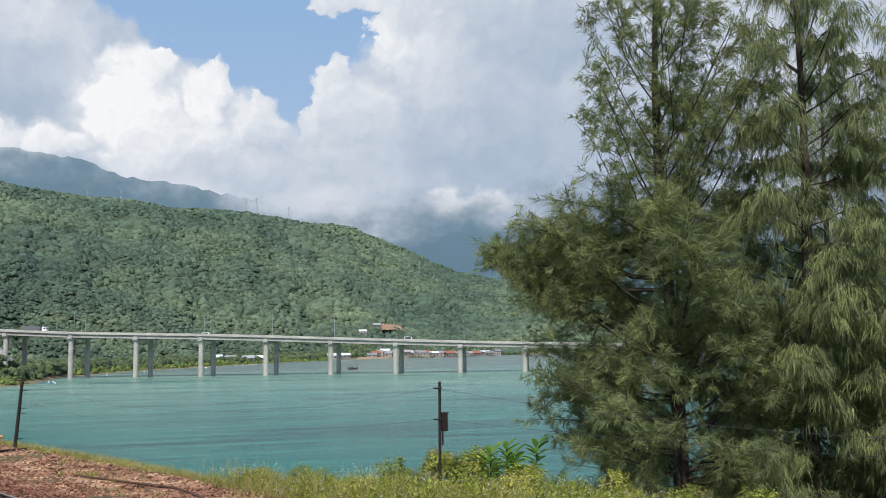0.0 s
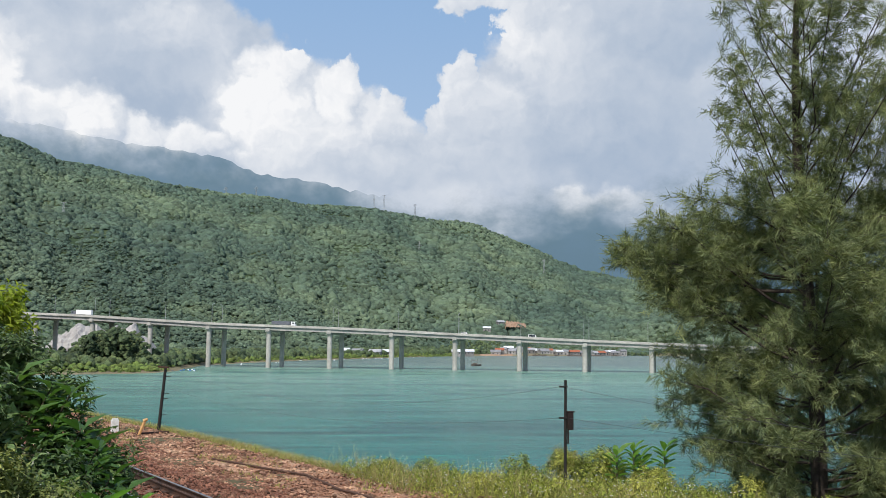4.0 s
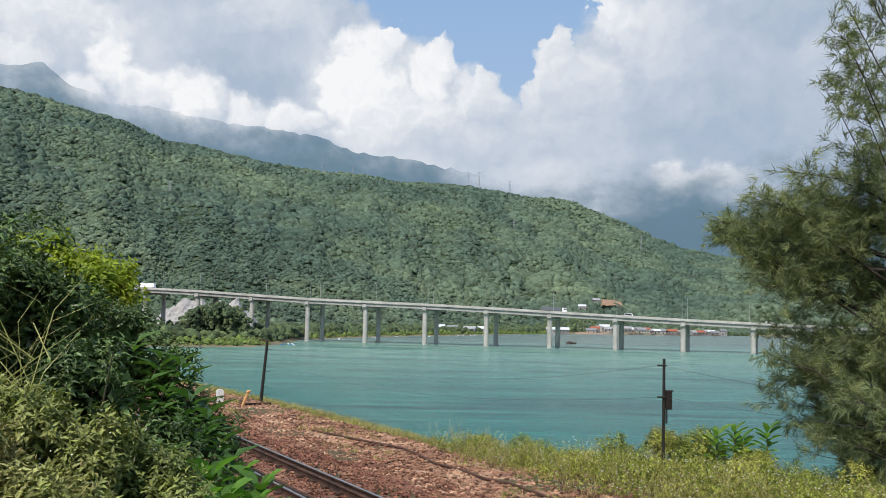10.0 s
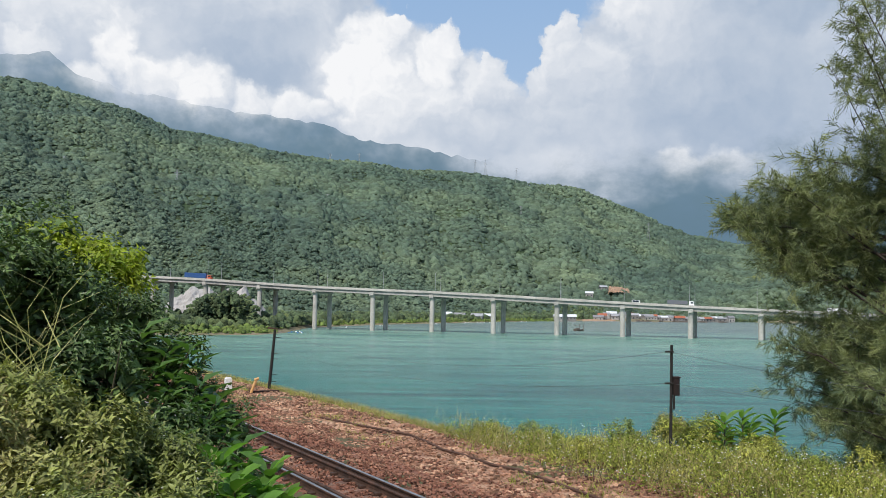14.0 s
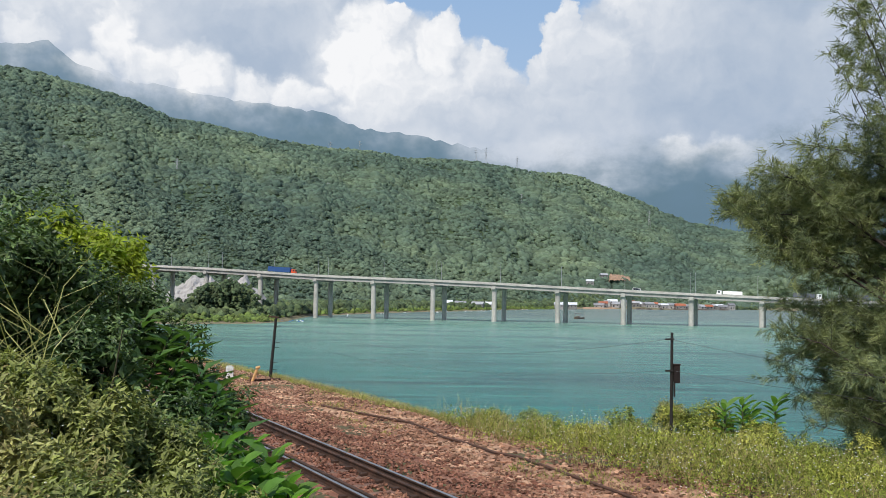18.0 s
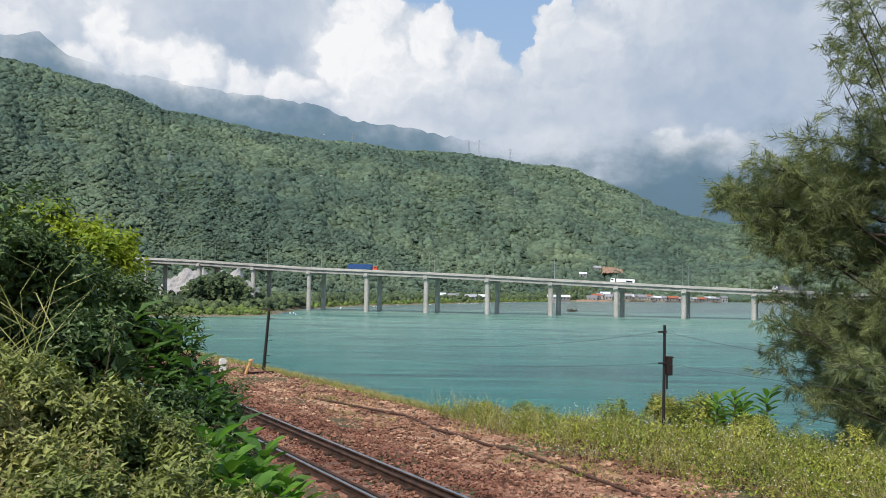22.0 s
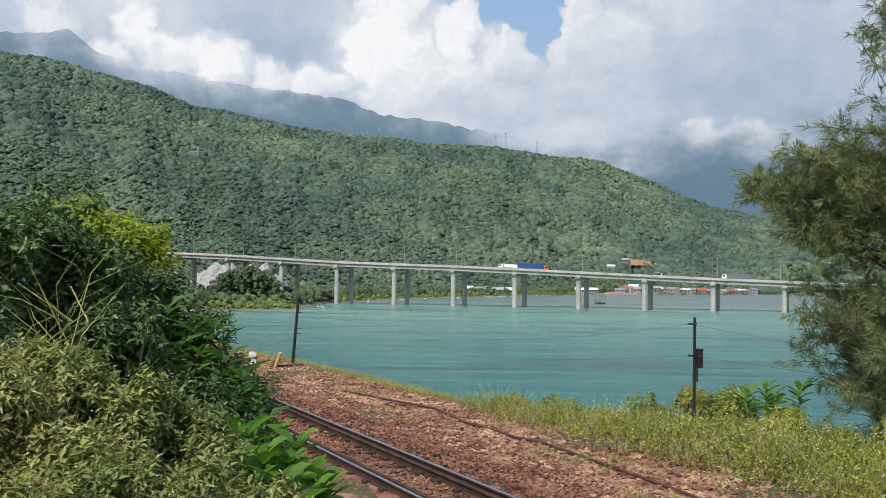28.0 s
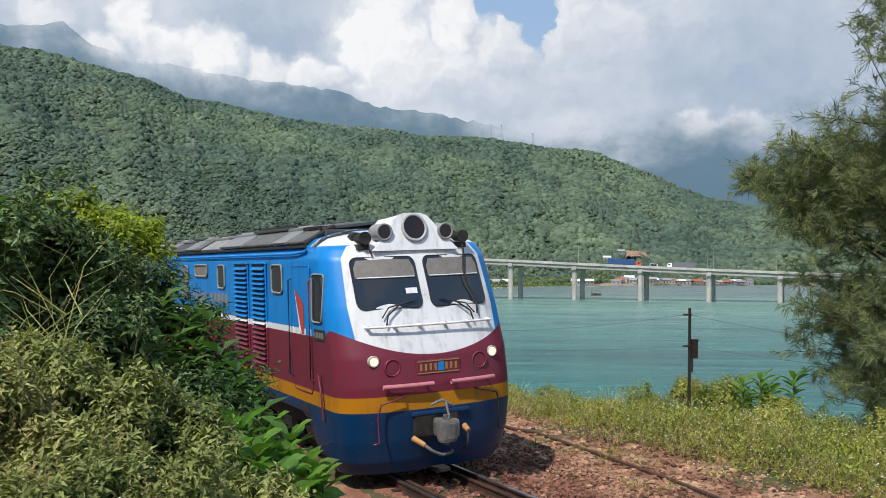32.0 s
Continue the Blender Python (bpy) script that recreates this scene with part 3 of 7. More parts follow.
DECK_Z = [33.5, 30.6, 28.1, 26.9, 25.2, 23.5, 22.5, 21.6, 20.4, 18.95, 17.6, 16.3, 15.2, 13.3, 11.5, 9.5]


def deck_z(k):
    return float(np.interp(k, DECK_X, DECK_Z))


def build_bridge():
    """Twin-column concrete viaduct; local x runs along the deck, local y away from the near edge."""
    root = thing("bridge", "long pale concrete road viaduct on twin round columns in the lagoon", "bridge", Matrix.Translation(PIER0) @ Matrix.Rotation(ALONG, 4, "Z"))
    across = 19.0
    for k in range(-13, 20):
        x0, x1 = k * SPAN, (k + 1) * SPAN
        z0, z1 = deck_z(k), deck_z(k + 1)
        tilt = Matrix.Translation((x0, 0, z0)) @ Matrix.Rotation(-math.atan2(z1 - z0, SPAN), 4, "Y")
        bm = bmesh.new()
        box(bm, 0.04, SPAN - 0.04, -1.6, across, -1.35, -1.0, m=tilt)
        part("deck_slab", bm, M["concrete_dark"], root)
        for y in np.linspace(-0.6, across - 1.2, 5):
            part("girder", box(bmesh.new(), 0.1, SPAN - 0.1, y - 0.35, y + 0.35, -2.9, -1.352, m=tilt), M["concrete_dark"], root)
        for y in (-1.6, across - 0.4):
            bm = bmesh.new()
            box(bm, 0.03, SPAN - 0.03, y, y + 0.4, -0.996, 0.05, 0.06, tilt)
            box(bm, 0.03, SPAN - 0.03, y - 0.12 if y < 0 else y + 0.402, y - 0.002 if y < 0 else y + 0.52, -1.2, -0.7, 0.0, tilt)
            part("parapet", bm, M["concrete"], root)
        bm = bmesh.new()
        box(bm, 0.05, SPAN - 0.05, -1.1, across - 0.5, -0.996, -0.95, m=tilt)
        part("carriageway", bm, M["concrete_dark"], root)
        # pier at the start of the span: cap beam with deep ends, two columns
        zc = z0 - 2.95
        bm = bmesh.new()
        box(bm, -1.2, 1.2, -1.4, across - 0.2, zc - 1.0, zc, 0.12, Matrix(((1, 0.14, 0, x0), (0, 1, 0, 0), (0, 0, 1, 0), (0, 0, 0, 1))))
        part("pier_cap", bm, M["concrete"], root)
        bm = bmesh.new()
        box(bm, x0 - 1.0, x0 + 1.0, -1.75, -1.3, zc - 0.6, zc + 1.15, 0.08)
        part("bearing_block", bm, M["concrete"], root)
        for y, skew in ((0.6, 0.0), (16.6, 2.4)):
            bm = bmesh.new()
            tube(bm, (x0 + skew, y, -2.5), (x0 + skew, y, zc - 0.95), 1.28, seg=20)
            part("column", bm, M["concrete"], root)
        bm = bmesh.new()
        tube(bm, (x0, across - 0.2, z0), (x0, across - 0.2, z0 + 9.5), 0.13, 0.07, 6)
        tube(bm, (x0, across - 0.2, z0 + 9.4), (x0, across - 2.4, z0 + 10.1), 0.07, 0.05, 6)
        box(bm, x0 - 0.15, x0 + 0.15, across - 3.2, across - 2.4, z0 + 10.0, z0 + 10.2)
        part("lamp_post", bm, M["metal_grey"], root)
        if k % 2 == 0:
            bm = bmesh.new()
            tube(bm, (x0 + 2, -1.3, z0), (x0 + 2, -1.3, z0 + 9.5), 0.13, 0.07, 6)
            tube(bm, (x0 + 2, -1.3, z0 + 9.4), (x0 + 2, 0.9, z0 + 10.1), 0.07, 0.05, 6)
            box(bm, x0 + 1.85, x0 + 2.15, 0.9, 1.7, z0 + 10.0, z0 + 10.2)
            part("lamp_post", bm, M["metal_grey"], root)
    return root


bridge = build_bridge()

# ---- railway ----
M["rail_head"] = material("worn_steel", [(0.30, 0.29, 0.29), (0.42, 0.41, 0.41)], 3, 0.35, 0.1, metal=0.9)
M["rail_rust"] = material("rusty_steel", [(0.035, 0.022, 0.018), (0.07, 0.038, 0.026), (0.12, 0.06, 0.04)], 4, 0.85, 0.3, metal=0.2)
M["sleeper"] = material("stained_sleeper", [(0.12, 0.062, 0.045), (0.19, 0.105, 0.075), (0.25, 0.16, 0.115)], 3, 0.9, 0.5, 20, object_tint=0.25)
M["ballast"] = material("red_ballast", [(0.135, 0.056, 0.038), (0.225, 0.10, 0.068), (0.34, 0.19, 0.13)], 1.1, 0.95, 0.8, 30, random_tint=0.55, island=True, fine=14)
M["gravel"] = material("dry_gravel", [(0.16, 0.075, 0.05), (0.30, 0.16, 0.105), (0.52, 0.34, 0.235)], 1.3, 0.95, 0.8, 30, random_tint=0.65, island=True, fine=14)
M["iron"] = material("dark_painted_iron", [(0.014, 0.014, 0.013), (0.03, 0.024, 0.02)], 5, 0.7, 0.2)
M["rust_box"] = material("rusty_dark_box", [(0.013, 0.009, 0.008), (0.03, 0.016, 0.013)], 6, 0.8, 0.2)
M["white_paint"] = material("whitewash", [(0.62, 0.61, 0.57), (0.78, 0.77, 0.74)], 4, 0.8, 0.2)
M["hose"] = material("rubber_hose", [(0.06, 0.035, 0.025), (0.12, 0.06, 0.04)], 6, 0.8, 0.2)
M["orange_pipe"] = material("faded_orange_pipe", [(0.55, 0.28, 0.10), (0.66, 0.40, 0.18)], 6, 0.7, 0.2)
CANT = 0.045


def sweep(profile, d, z, a0, a1, step):
    """A profile (lateral, up) swept along the line, d metres off its middle."""
    bm = bmesh.new()
    rings = []
    n = int((a1 - a0) / step) + 1
    for i in range(n):
        a = a0 + (a1 - a0) * i / (n - 1)
        rings.append([bm.verts.new((*track_xy(a, d + u)[0], RAIL + z + (d + u) * CANT + w)) for u, w in profile])
    k = len(profile)
    for i in range(n - 1):
        for j in range(k):
            bm.faces.new((rings[i][j], rings[i][(j + 1) % k], rings[i + 1][(j + 1) % k], rings[i + 1][j]))
    bm.faces.new(rings[0][::-1])
    bm.faces.new(rings[-1])
    bmesh.ops.recalc_face_normals(bm, faces=bm.faces)
    return bm


def build_track():
    root = thing("railway_track", "narrow-gauge railway track with rusty guard rails", "railway track", kind="structure")
    foot = [(-0.055, -0.14), (0.055, -0.14), (0.055, -0.128), (0.009, -0.11), (0.009, -0.038), (0.030, -0.028), (0.030, -0.008), (0.024, -0.0045),
            (-0.024, -0.0045), (-0.030, -0.008), (-0.030, -0.028), (-0.009, -0.038), (-0.009, -0.11), (-0.055, -0.128)]
    for d in (-0.53, 0.53):
        r = part("rail", sweep(foot, d, 0, -16, 75, 0.7), M["rail_rust"], root, "rusty running rail with a bright worn head")
        part("rail_head", sweep([(-0.026, -0.004), (0.026, -0.004), (0.020, 0.001), (-0.020, 0.001)], d, 0, -16, 75, 0.7), M["rail_head"], r)
    for d in (-0.40, 0.36):
        part("guard_rail", sweep(foot, d, -0.012, -16, 75, 0.7), M["rail_rust"], root, "rust-brown inner guard rail")
    bm = box(bmesh.new(), -0.95, 0.95, -0.11, 0.11, -0.20, 0.0, 0.015)
    mesh = bpy.data.meshes.new("sleeper")
    bm.to_mesh(mesh)
    bm.free()
    clip = box(bmesh.new(), -0.06, 0.06, -0.05, 0.05, 0.0, 0.05, 0.012)
    cm = bpy.data.meshes.new("rail_clip")
    clip.to_mesh(cm)
    clip.free()
    a = -15.0
    while a < 45:
        (x, y), ang = track_xy(a)
        turn = math.atan2(BAY[1], BAY[0]) + ang
        s = link("sleeper", mesh, M["sleeper"], root, m=Matrix.Translation((x, y, RAIL - 0.142)) @ Matrix.Rotation(turn, 4, "Z") @ Matrix.Rotation(-CANT, 4, "Y"))
        if a < 26:
            for u in (-0.62, 0.62, 0.27):
                link("rail_clip", cm, M["rail_rust"], s, m=Matrix.Translation((u, 0, 0.001)))
        a += 0.62


build_track()


def build_stones():
    rng = np.random.default_rng(11)
    kinds = []
    for i in range(9):
        bm = bmesh.new()
        bmesh.ops.create_cube(bm, size=1.25)
        rnd = random.Random(50 + i)
        turn = Euler([rnd.uniform(0, 6.28) for _ in range(3)]).to_matrix()
        V = np.array([(turn @ Vector([c * rnd.uniform(0.6, 1.35) for c in v.co]))[:] for v in bm.verts])
        F = np.array([[w.index for w in f.verts] for f in bm.faces])
        bm.free()
        kinds.append((V, F))

    def spread(n, a0, a1, d0, d1):
        a = a0 + (a1 - a0) * rng.random(n) ** 1.25
        d = rng.uniform(d0, d1, n)
        xy = np.array([track_xy(p, q)[0] for p, q in zip(a, d)])
        return a, d, xy

    a, d, xy = spread(35000, -11, 36, -2.2, 3.3)
    z = near_height(xy[:, 0], xy[:, 1]) + d * CANT * (np.abs(d) < 1.3)
    s = rng.uniform(0.017, 0.044, len(a))
    on = (np.abs(np.abs(d) - 0.53) > 0.06) & (np.abs(np.abs(d) - 0.38) > 0.07)
    tagged(scatter("ballast", kinds, np.stack([xy[on, 0], xy[on, 1], z[on] + 0.012 + s[on] * 0.35], -1), s[on], s[on] * 0.8, M["ballast"], rng),
           "red-brown crushed stone ballast beside the rails", "ballast", kind="stuff")
    a, d, xy = spread(26000, -9, 46, 2.3, 6.8)
    z = near_height(xy[:, 0], xy[:, 1])
    s = 0.016 + 0.050 * rng.random(len(a)) ** 2.2
    tagged(scatter("gravel", kinds, np.stack([xy[:, 0], xy[:, 1], z + 0.02 + s * 0.25], -1), s, s * rng.uniform(0.35, 0.9, len(s)), M["gravel"], rng),
           "pale tan gravel and dry litter on the shoulder", "gravel", kind="stuff")


def bed_strip(name, d0, d1, a0, a1, mat, label, nd=14, lift=0.012):
    V, F = [], []
    n = int((a1 - a0) / 0.5) + 1
    rnd = random.Random(3)
    for i in range(n):
        a = a0 + (a1 - a0) * i / (n - 1)
        for j in range(nd):
            q = j / (nd - 1)
            edge = rnd.uniform(-0.25, 0.25) if j in (0, nd - 1) else 0
            x, y = track_xy(a, d0 + (d1 - d0) * q + edge)[0]
            V.append((x, y, float(near_height(x, y)) + lift + rnd.uniform(-0.012, 0.012) + wobble(x, y, 0.37, 0.015)))
    for i in range(n - 1):
        for j in range(nd - 1):
            k = i * nd + j
            F.append((k, k + nd, k + nd + 1, k + 1))
    mesh = raw(name, V, F, mat, True)
    tagged(link(name, mesh, None), label, "gravel bed", kind="structure")


bed_strip("ballast_bed", -2.3, 3.0, -16, 60, M["ballast"], "bed of reddish ballast under the rails", lift=0.006)
bed_strip("gravel_shoulder", 2.5, 6.7, -16, 60, M["gravel"], "tan gravel shoulder between track and bank", lift=0.016)
build_stones()


def ground_at(x, y):
    return float(near_height(np.array(x), np.array(y)))


def build_posts():
    x, y, top = 4.62, 19.2, 13.93
    z = ground_at(x, y)
    post = thing("signal_post", "thin dark iron post with a small rusty box", "post", Matrix.Translation((x, y, z)))
    h = top - z
    part("pole", tube(bmesh.new(), (0, 0, -0.2), (0.02, 0, h), 0.036, 0.030, 10), M["iron"], post)
    for zz in (h - 0.14, h - 0.80):
        part("bracket", box(bmesh.new(), -0.13, 0.06, -0.05, -0.02, zz - 0.02, zz + 0.02, 0.005), M["iron"], post)
    bx = part("box", box(bmesh.new(), 0.05, 0.17, -0.10, 0.06, h - 1.05, h - 0.68, 0.012), M["rust_box"], post, "small rusty dark box")
    part("lid", box(bmesh.new(), 0.045, 0.19, -0.11, 0.07, h - 0.68, h - 0.655, 0.004), M["rust_box"], bx)
    part("conduit", tube(bmesh.new(), (0.06, -0.05, h - 1.34), (0.06, -0.05, h - 1.05), 0.022, seg=8), M["iron"], post)
    x, y = -7.05, 35.3
    z = ground_at(x, y)
    pole = thing("telegraph_pole", "leaning dark iron pole with climbing pegs", "pole", Matrix.Translation((x, y, z)) @ Matrix.Rotation(radians(4.2), 4, "Y"))
    part("shaft", tube(bmesh.new(), (0, 0, -0.3), (0, 0, 2.35), 0.066, 0.052, 10), M["iron"], pole)
    part("cap", box(bmesh.new(), -0.28, 0.12, -0.05, 0.05, 2.36, 2.42, 0.01), M["rail_rust"], pole)
    for zz in (0.35, 0.62, 1.22, 1.42, 2.05):
        part("peg", tube(bmesh.new(), (0.05, 0, zz), (0.24, -0.02, zz + 0.01), 0.014, seg=6), M["iron"], pole)
    # sagging wires between the posts and on past the trees
    m = bpy.data.materials.new("wire")
    m.use_nodes = True
    b = m.node_tree.nodes["Principled BSDF"]
    b.inputs["Base Color"].default_value, b.inputs["Roughness"].default_value = (0.06, 0.065, 0.07, 1), 0.6
    runs = [((4.55, 19.2, 13.79), (-6.8, 35.3, 13.6), 0.75), ((4.55, 19.2, 13.13), (-6.85, 35.3, 12.9), 0.55),
            ((4.58, 19.2, 13.79), (16.5, 5.2, 13.6), 0.55), ((4.62, 19.2, 13.13), (16.5, 5.2, 13.1), 0.26)]
    for p, q, sag in runs:
        cu = bpy.data.curves.new("wire", "CURVE")
        cu.dimensions, cu.bevel_depth, cu.bevel_resolution = "3D", 0.004, 1
        sp = cu.splines.new("POLY")
        sp.points.add(24)
        for i in range(25):
            t = i / 24
            v = Vector(p).lerp(Vector(q), t)
            sp.points[i].co = (v.x, v.y, v.z - sag * 4 * t * (1 - t), 1)
        cu.materials.append(m)
        tagged(new("wire", cu), "thin sagging wire strung between iron posts", "wire", group="wires along the bank")
    far = thing("telegraph_pole", "thin dark iron post beyond the trees", "pole", Matrix.Translation((16.5, 5.2, ground_at(16.5, 5.2))))
    part("shaft", tube(bmesh.new(), (0, 0, -0.3), (0, 0, 13.75 - ground_at(16.5, 5.2)), 0.05, 0.04, 8), M["iron"], far)
    x, y = -8.3, 33.9
    mk = thing("marker_stone", "short whitewashed concrete marker beside the track", "marker", Matrix.Translation((x, y, ground_at(x, y))) @ Matrix.Rotation(0.4, 4, "Z"))
    part("block", box(bmesh.new(), -0.13, 0.13, -0.1, 0.1, -0.1, 0.46, 0.02), M["white_paint"], mk)
    part("cap", box(bmesh.new(), -0.10, 0.10, -0.07, 0.07, 0.461, 0.50, 0.015), M["white_paint"], mk)
    x, y = -7.15, 33.0
    z = ground_at(x, y)
    pp = thing("broken_pipe", "faded orange pipe stub leaning from the gravel", "pipe", Matrix.Translation((x, y, z)))
    part("stub", tube(bmesh.new(), (-0.12, 0, -0.05), (0.08, 0.05, 0.52), 0.055, 0.05, 8), M["orange_pipe"], pp)
    part("head", tube(bmesh.new(), (0.02, 0.03, 0.50), (0.17, 0.06, 0.56), 0.06, 0.045, 8), M["orange_pipe"], pp)
    part("lying_length", tube(bmesh.new(), (-0.16, 0.05, 0.06), (0.75, 0.9, 0.04), 0.04, 0.04, 8), M["rail_rust"], pp)
    cu = bpy.data.curves.new("hose", "CURVE")
    cu.dimensions, cu.bevel_depth, cu.bevel_resolution = "3D", 0.028, 2
    sp = cu.splines.new("POLY")
    pts = CABLE
    sp.points.add(len(pts) - 1)
    for i, (x, y) in enumerate(pts):
        sp.points[i].co = (x, y, ground_at(x, y) + 0.07, 1)
    cu.materials.append(M["hose"])
    tagged(new("hose", cu), "dark rubber hose lying on the gravel shoulder", "hose")


CABLE = [(-3.7, 26.0), (-2.77, 24.97), (-2.06, 24.14), (-0.98, 23.0), (-0.65, 22.17), (-0.15, 20.75), (0.39, 19.95), (0.9, 18.9), (1.4, 18.4), (2.26, 16.51), (3.21, 14.36), (4.0, 12.2), (4.8, 9.0)]
build_posts()

# ---- plants ----


def leaf_shape(bend=0.25, parts=2):
    """One leaf along +y, unit length and width: vertices and triangles."""
    if parts == 1:
        return np.array([(0, 0, 0), (0.5, 0.45, 0.06), (0, 1, -bend), (-0.5, 0.45, 0.06)]), np.array([(0, 1, 2), (0, 2, 3)])
    V = np.array([(0, 0, 0), (0.36, 0.28, 0.07), (0.5, 0.58, 0.03), (0, 1, -bend), (-0.5, 0.58, 0.03), (-0.36, 0.28, 0.07), (0, 0.5, -0.03)])
    return V, np.array([(0, 1, 6), (1, 2, 6), (2, 3, 6), (3, 4, 6), (4, 5, 6), (5, 0, 6)])


def blades(places, ways, ups, length, width, shape):
    """Leaves at the places, pointing along ways, faces turned to ups. All arrays; returns verts and faces."""
    V, F = shape
    y = ways / np.linalg.norm(ways, axis=1, keepdims=True)
    x = np.cross(y, ups)
    x /= np.linalg.norm(x, axis=1, keepdims=True) + 1e-9
    z = np.cross(x, y)
    out = (places[:, None] + V[None, :, 0:1] * x[:, None] * width[:, None, None] + V[None, :, 1:2] * y[:, None] * length[:, None, None]
           + V[None, :, 2:3] * z[:, None] * length[:, None, None])
    faces = F[None] + (np.arange(len(places)) * len(V))[:, None, None]
    return out.reshape(-1, 3), faces.reshape(-1, 3)


def ragged(lumps, n, rng, small=0.4):
    """The same mass broken into many smaller, uneven lumps."""
    out = []
    for x, y, z, r in lumps:
        for _ in range(n):
            u = rng.normal(size=3)
            u /= np.linalg.norm(u)
            k = rng.uniform(0.35, 0.85)
            out.append((x + u[0] * r * k, y + u[1] * r * k, z + abs(u[2]) * r * k if rng.random() < 0.75 else z + u[2] * r * k, r * small * rng.uniform(0.6, 1.35)))
    return out


def unit(rng, n):
    v = rng.normal(size=(n, 3))
    return v / np.linalg.norm(v, axis=1, keepdims=True)


def leafy(name, lumps, count, length, mat, parent, rng, wide=0.5, droop=0.2, shape=None, clump=0, top=0.35):
    """Leaves over and inside ragged lumps (x, y, z, radius), more of them near the surface and on the upper side."""
    L = np.array(lumps)
    w = L[:, 3] ** 2
    pick = rng.choice(len(L), count if not clump else max(1, count // clump), p=w / w.sum())
    u = unit(rng, len(pick))
    u[:, 2] = np.where(u[:, 2] < -0.5, -u[:, 2], u[:, 2])
    k = rng.uniform(0.55, 1.0, len(pick)) ** 0.5
    ragged = 1 + 0.22 * np.sin(u[:, 0] * 7 + pick) * np.sin(u[:, 2] * 8 + u[:, 1] * 6)
    p = L[pick, :3] + u * (L[pick, 3] * k * ragged)[:, None] * np.array([1, 1, 0.92])
    if clump:
        p = np.repeat(p, clump, 0) + rng.normal(size=(len(p) * clump, 3)) * length * 0.9
        u = np.repeat(u, clump, 0)
    n = len(p)
    way = u * 0.7 + unit(rng, n) * 0.8
    way[:, 2] += top - droop
    ups = unit(rng, n) * 0.7 + np.array([-0.1, -0.1, 1.0])
    ln = length * rng.uniform(0.6, 1.3, n)
    V, F = blades(p, way, ups, ln, ln * wide * rng.uniform(0.8, 1.2, n), shape or leaf_shape(0.25, 1))
    mesh = raw(name, V, F, mat)
    return link(name, mesh, None, parent)


LANCE = (np.array([(0, 0, 0), (0.5, 0.36, 0.07), (0, 1, -0.28), (-0.5, 0.36, 0.07), (0, 0.42, -0.04)]), np.array([(0, 1, 4), (1, 2, 4), (2, 3, 4), (3, 0, 4)]))
OVAL = (np.array([(0, 0, 0), (0.34, 0.18, 0.05), (0.5, 0.45, 0.07), (0.36, 0.75, 0.01), (0, 1, -0.16), (-0.36, 0.75, 0.01), (-0.5, 0.45, 0.07), (-0.34, 0.18, 0.05), (0, 0.45, -0.03)]),
        np.array([(0, 1, 8), (1, 2, 8), (2, 3, 8), (3, 4, 8), (4, 5, 8), (5, 6, 8), (6, 7, 8), (7, 0, 8)]))


def sprigs(name, lumps, n, k, length, wide, mat, parent, rng, up=0.6, droop=0.15, shape=LANCE):
    """n leafy shoots on the upper side of the lumps, each with k leaves set round its stem, the smallest at the tip."""
    L = np.array(lumps)
    w = L[:, 3] ** 2
    pick = rng.choice(len(L), n, p=w / w.sum())
    u = unit(rng, n)
    u[:, 2] = np.where(u[:, 2] < -0.35, -u[:, 2], u[:, 2])
    root = L[pick, :3] + u * (L[pick, 3] * rng.uniform(0.68, 1.04, n))[:, None]
    axis = u * 0.6 + unit(rng, n) * 0.4 + np.array([0, 0, up])
    axis /= np.linalg.norm(axis, axis=1, keepdims=True)
    e1 = np.cross(axis, np.array([0.31, 0.17, 0.93]) + unit(rng, n) * 0.4)
    e1 /= np.linalg.norm(e1, axis=1, keepdims=True) + 1e-9
    e2 = np.cross(axis, e1)
    size = length * rng.uniform(0.65, 1.3, n)
    P, W, U, S = [], [], [], []
    for j in range(k):
        q = j / k
        a = (j * 2.4 + rng.uniform(-0.4, 0.4, n))[:, None]
        P.append(root + axis * (size * 1.5 * q)[:, None])
        way = (e1 * np.cos(a) + e2 * np.sin(a)) * (1.0 - 0.45 * q) + axis * (0.15 + 0.75 * q)
        way[:, 2] -= droop
        W.append(way)
        U.append(axis + unit(rng, n) * 0.25)
        S.append(size * (1.1 - 0.5 * q) * rng.uniform(0.75, 1.15, n))
    ln = np.concatenate(S)
    V, F = blades(np.concatenate(P), np.concatenate(W), np.concatenate(U), ln, ln * wide * rng.uniform(0.8, 1.2, len(ln)), shape)
    return link(name, raw(name, V, F, mat), None, parent)


def stems(lumps, base_z, rng, n=14, r=0.018):
    rods = []
    for i in range(n):
        x, y, z, s = lumps[rng.integers(0, len(lumps))]
        q = rng.normal(size=3) * s * 0.45
        tip = Vector((x + q[0], y + q[1], z + abs(q[2])))
        foot = Vector((x + q[0] * 0.3, y + q[1] * 0.3, base_z(x, y) - 0.1))
        mid = foot.lerp(tip, 0.5) + Vector((rng.normal() * 0.12, rng.normal() * 0.12, 0))
        rods += [(foot, mid, r, r * 0.75), (mid, tip, r * 0.75, r * 0.3)]
    return sticks("branch", rods, M["stem"])


def leaf_mat(name, cols, tint=0.35, leaf=0.35, rough=0.5):
    return material(name, cols, 0.9, rough, 0.0, random_tint=tint, island=True, leaf=leaf, specular=0.3, fine=9)


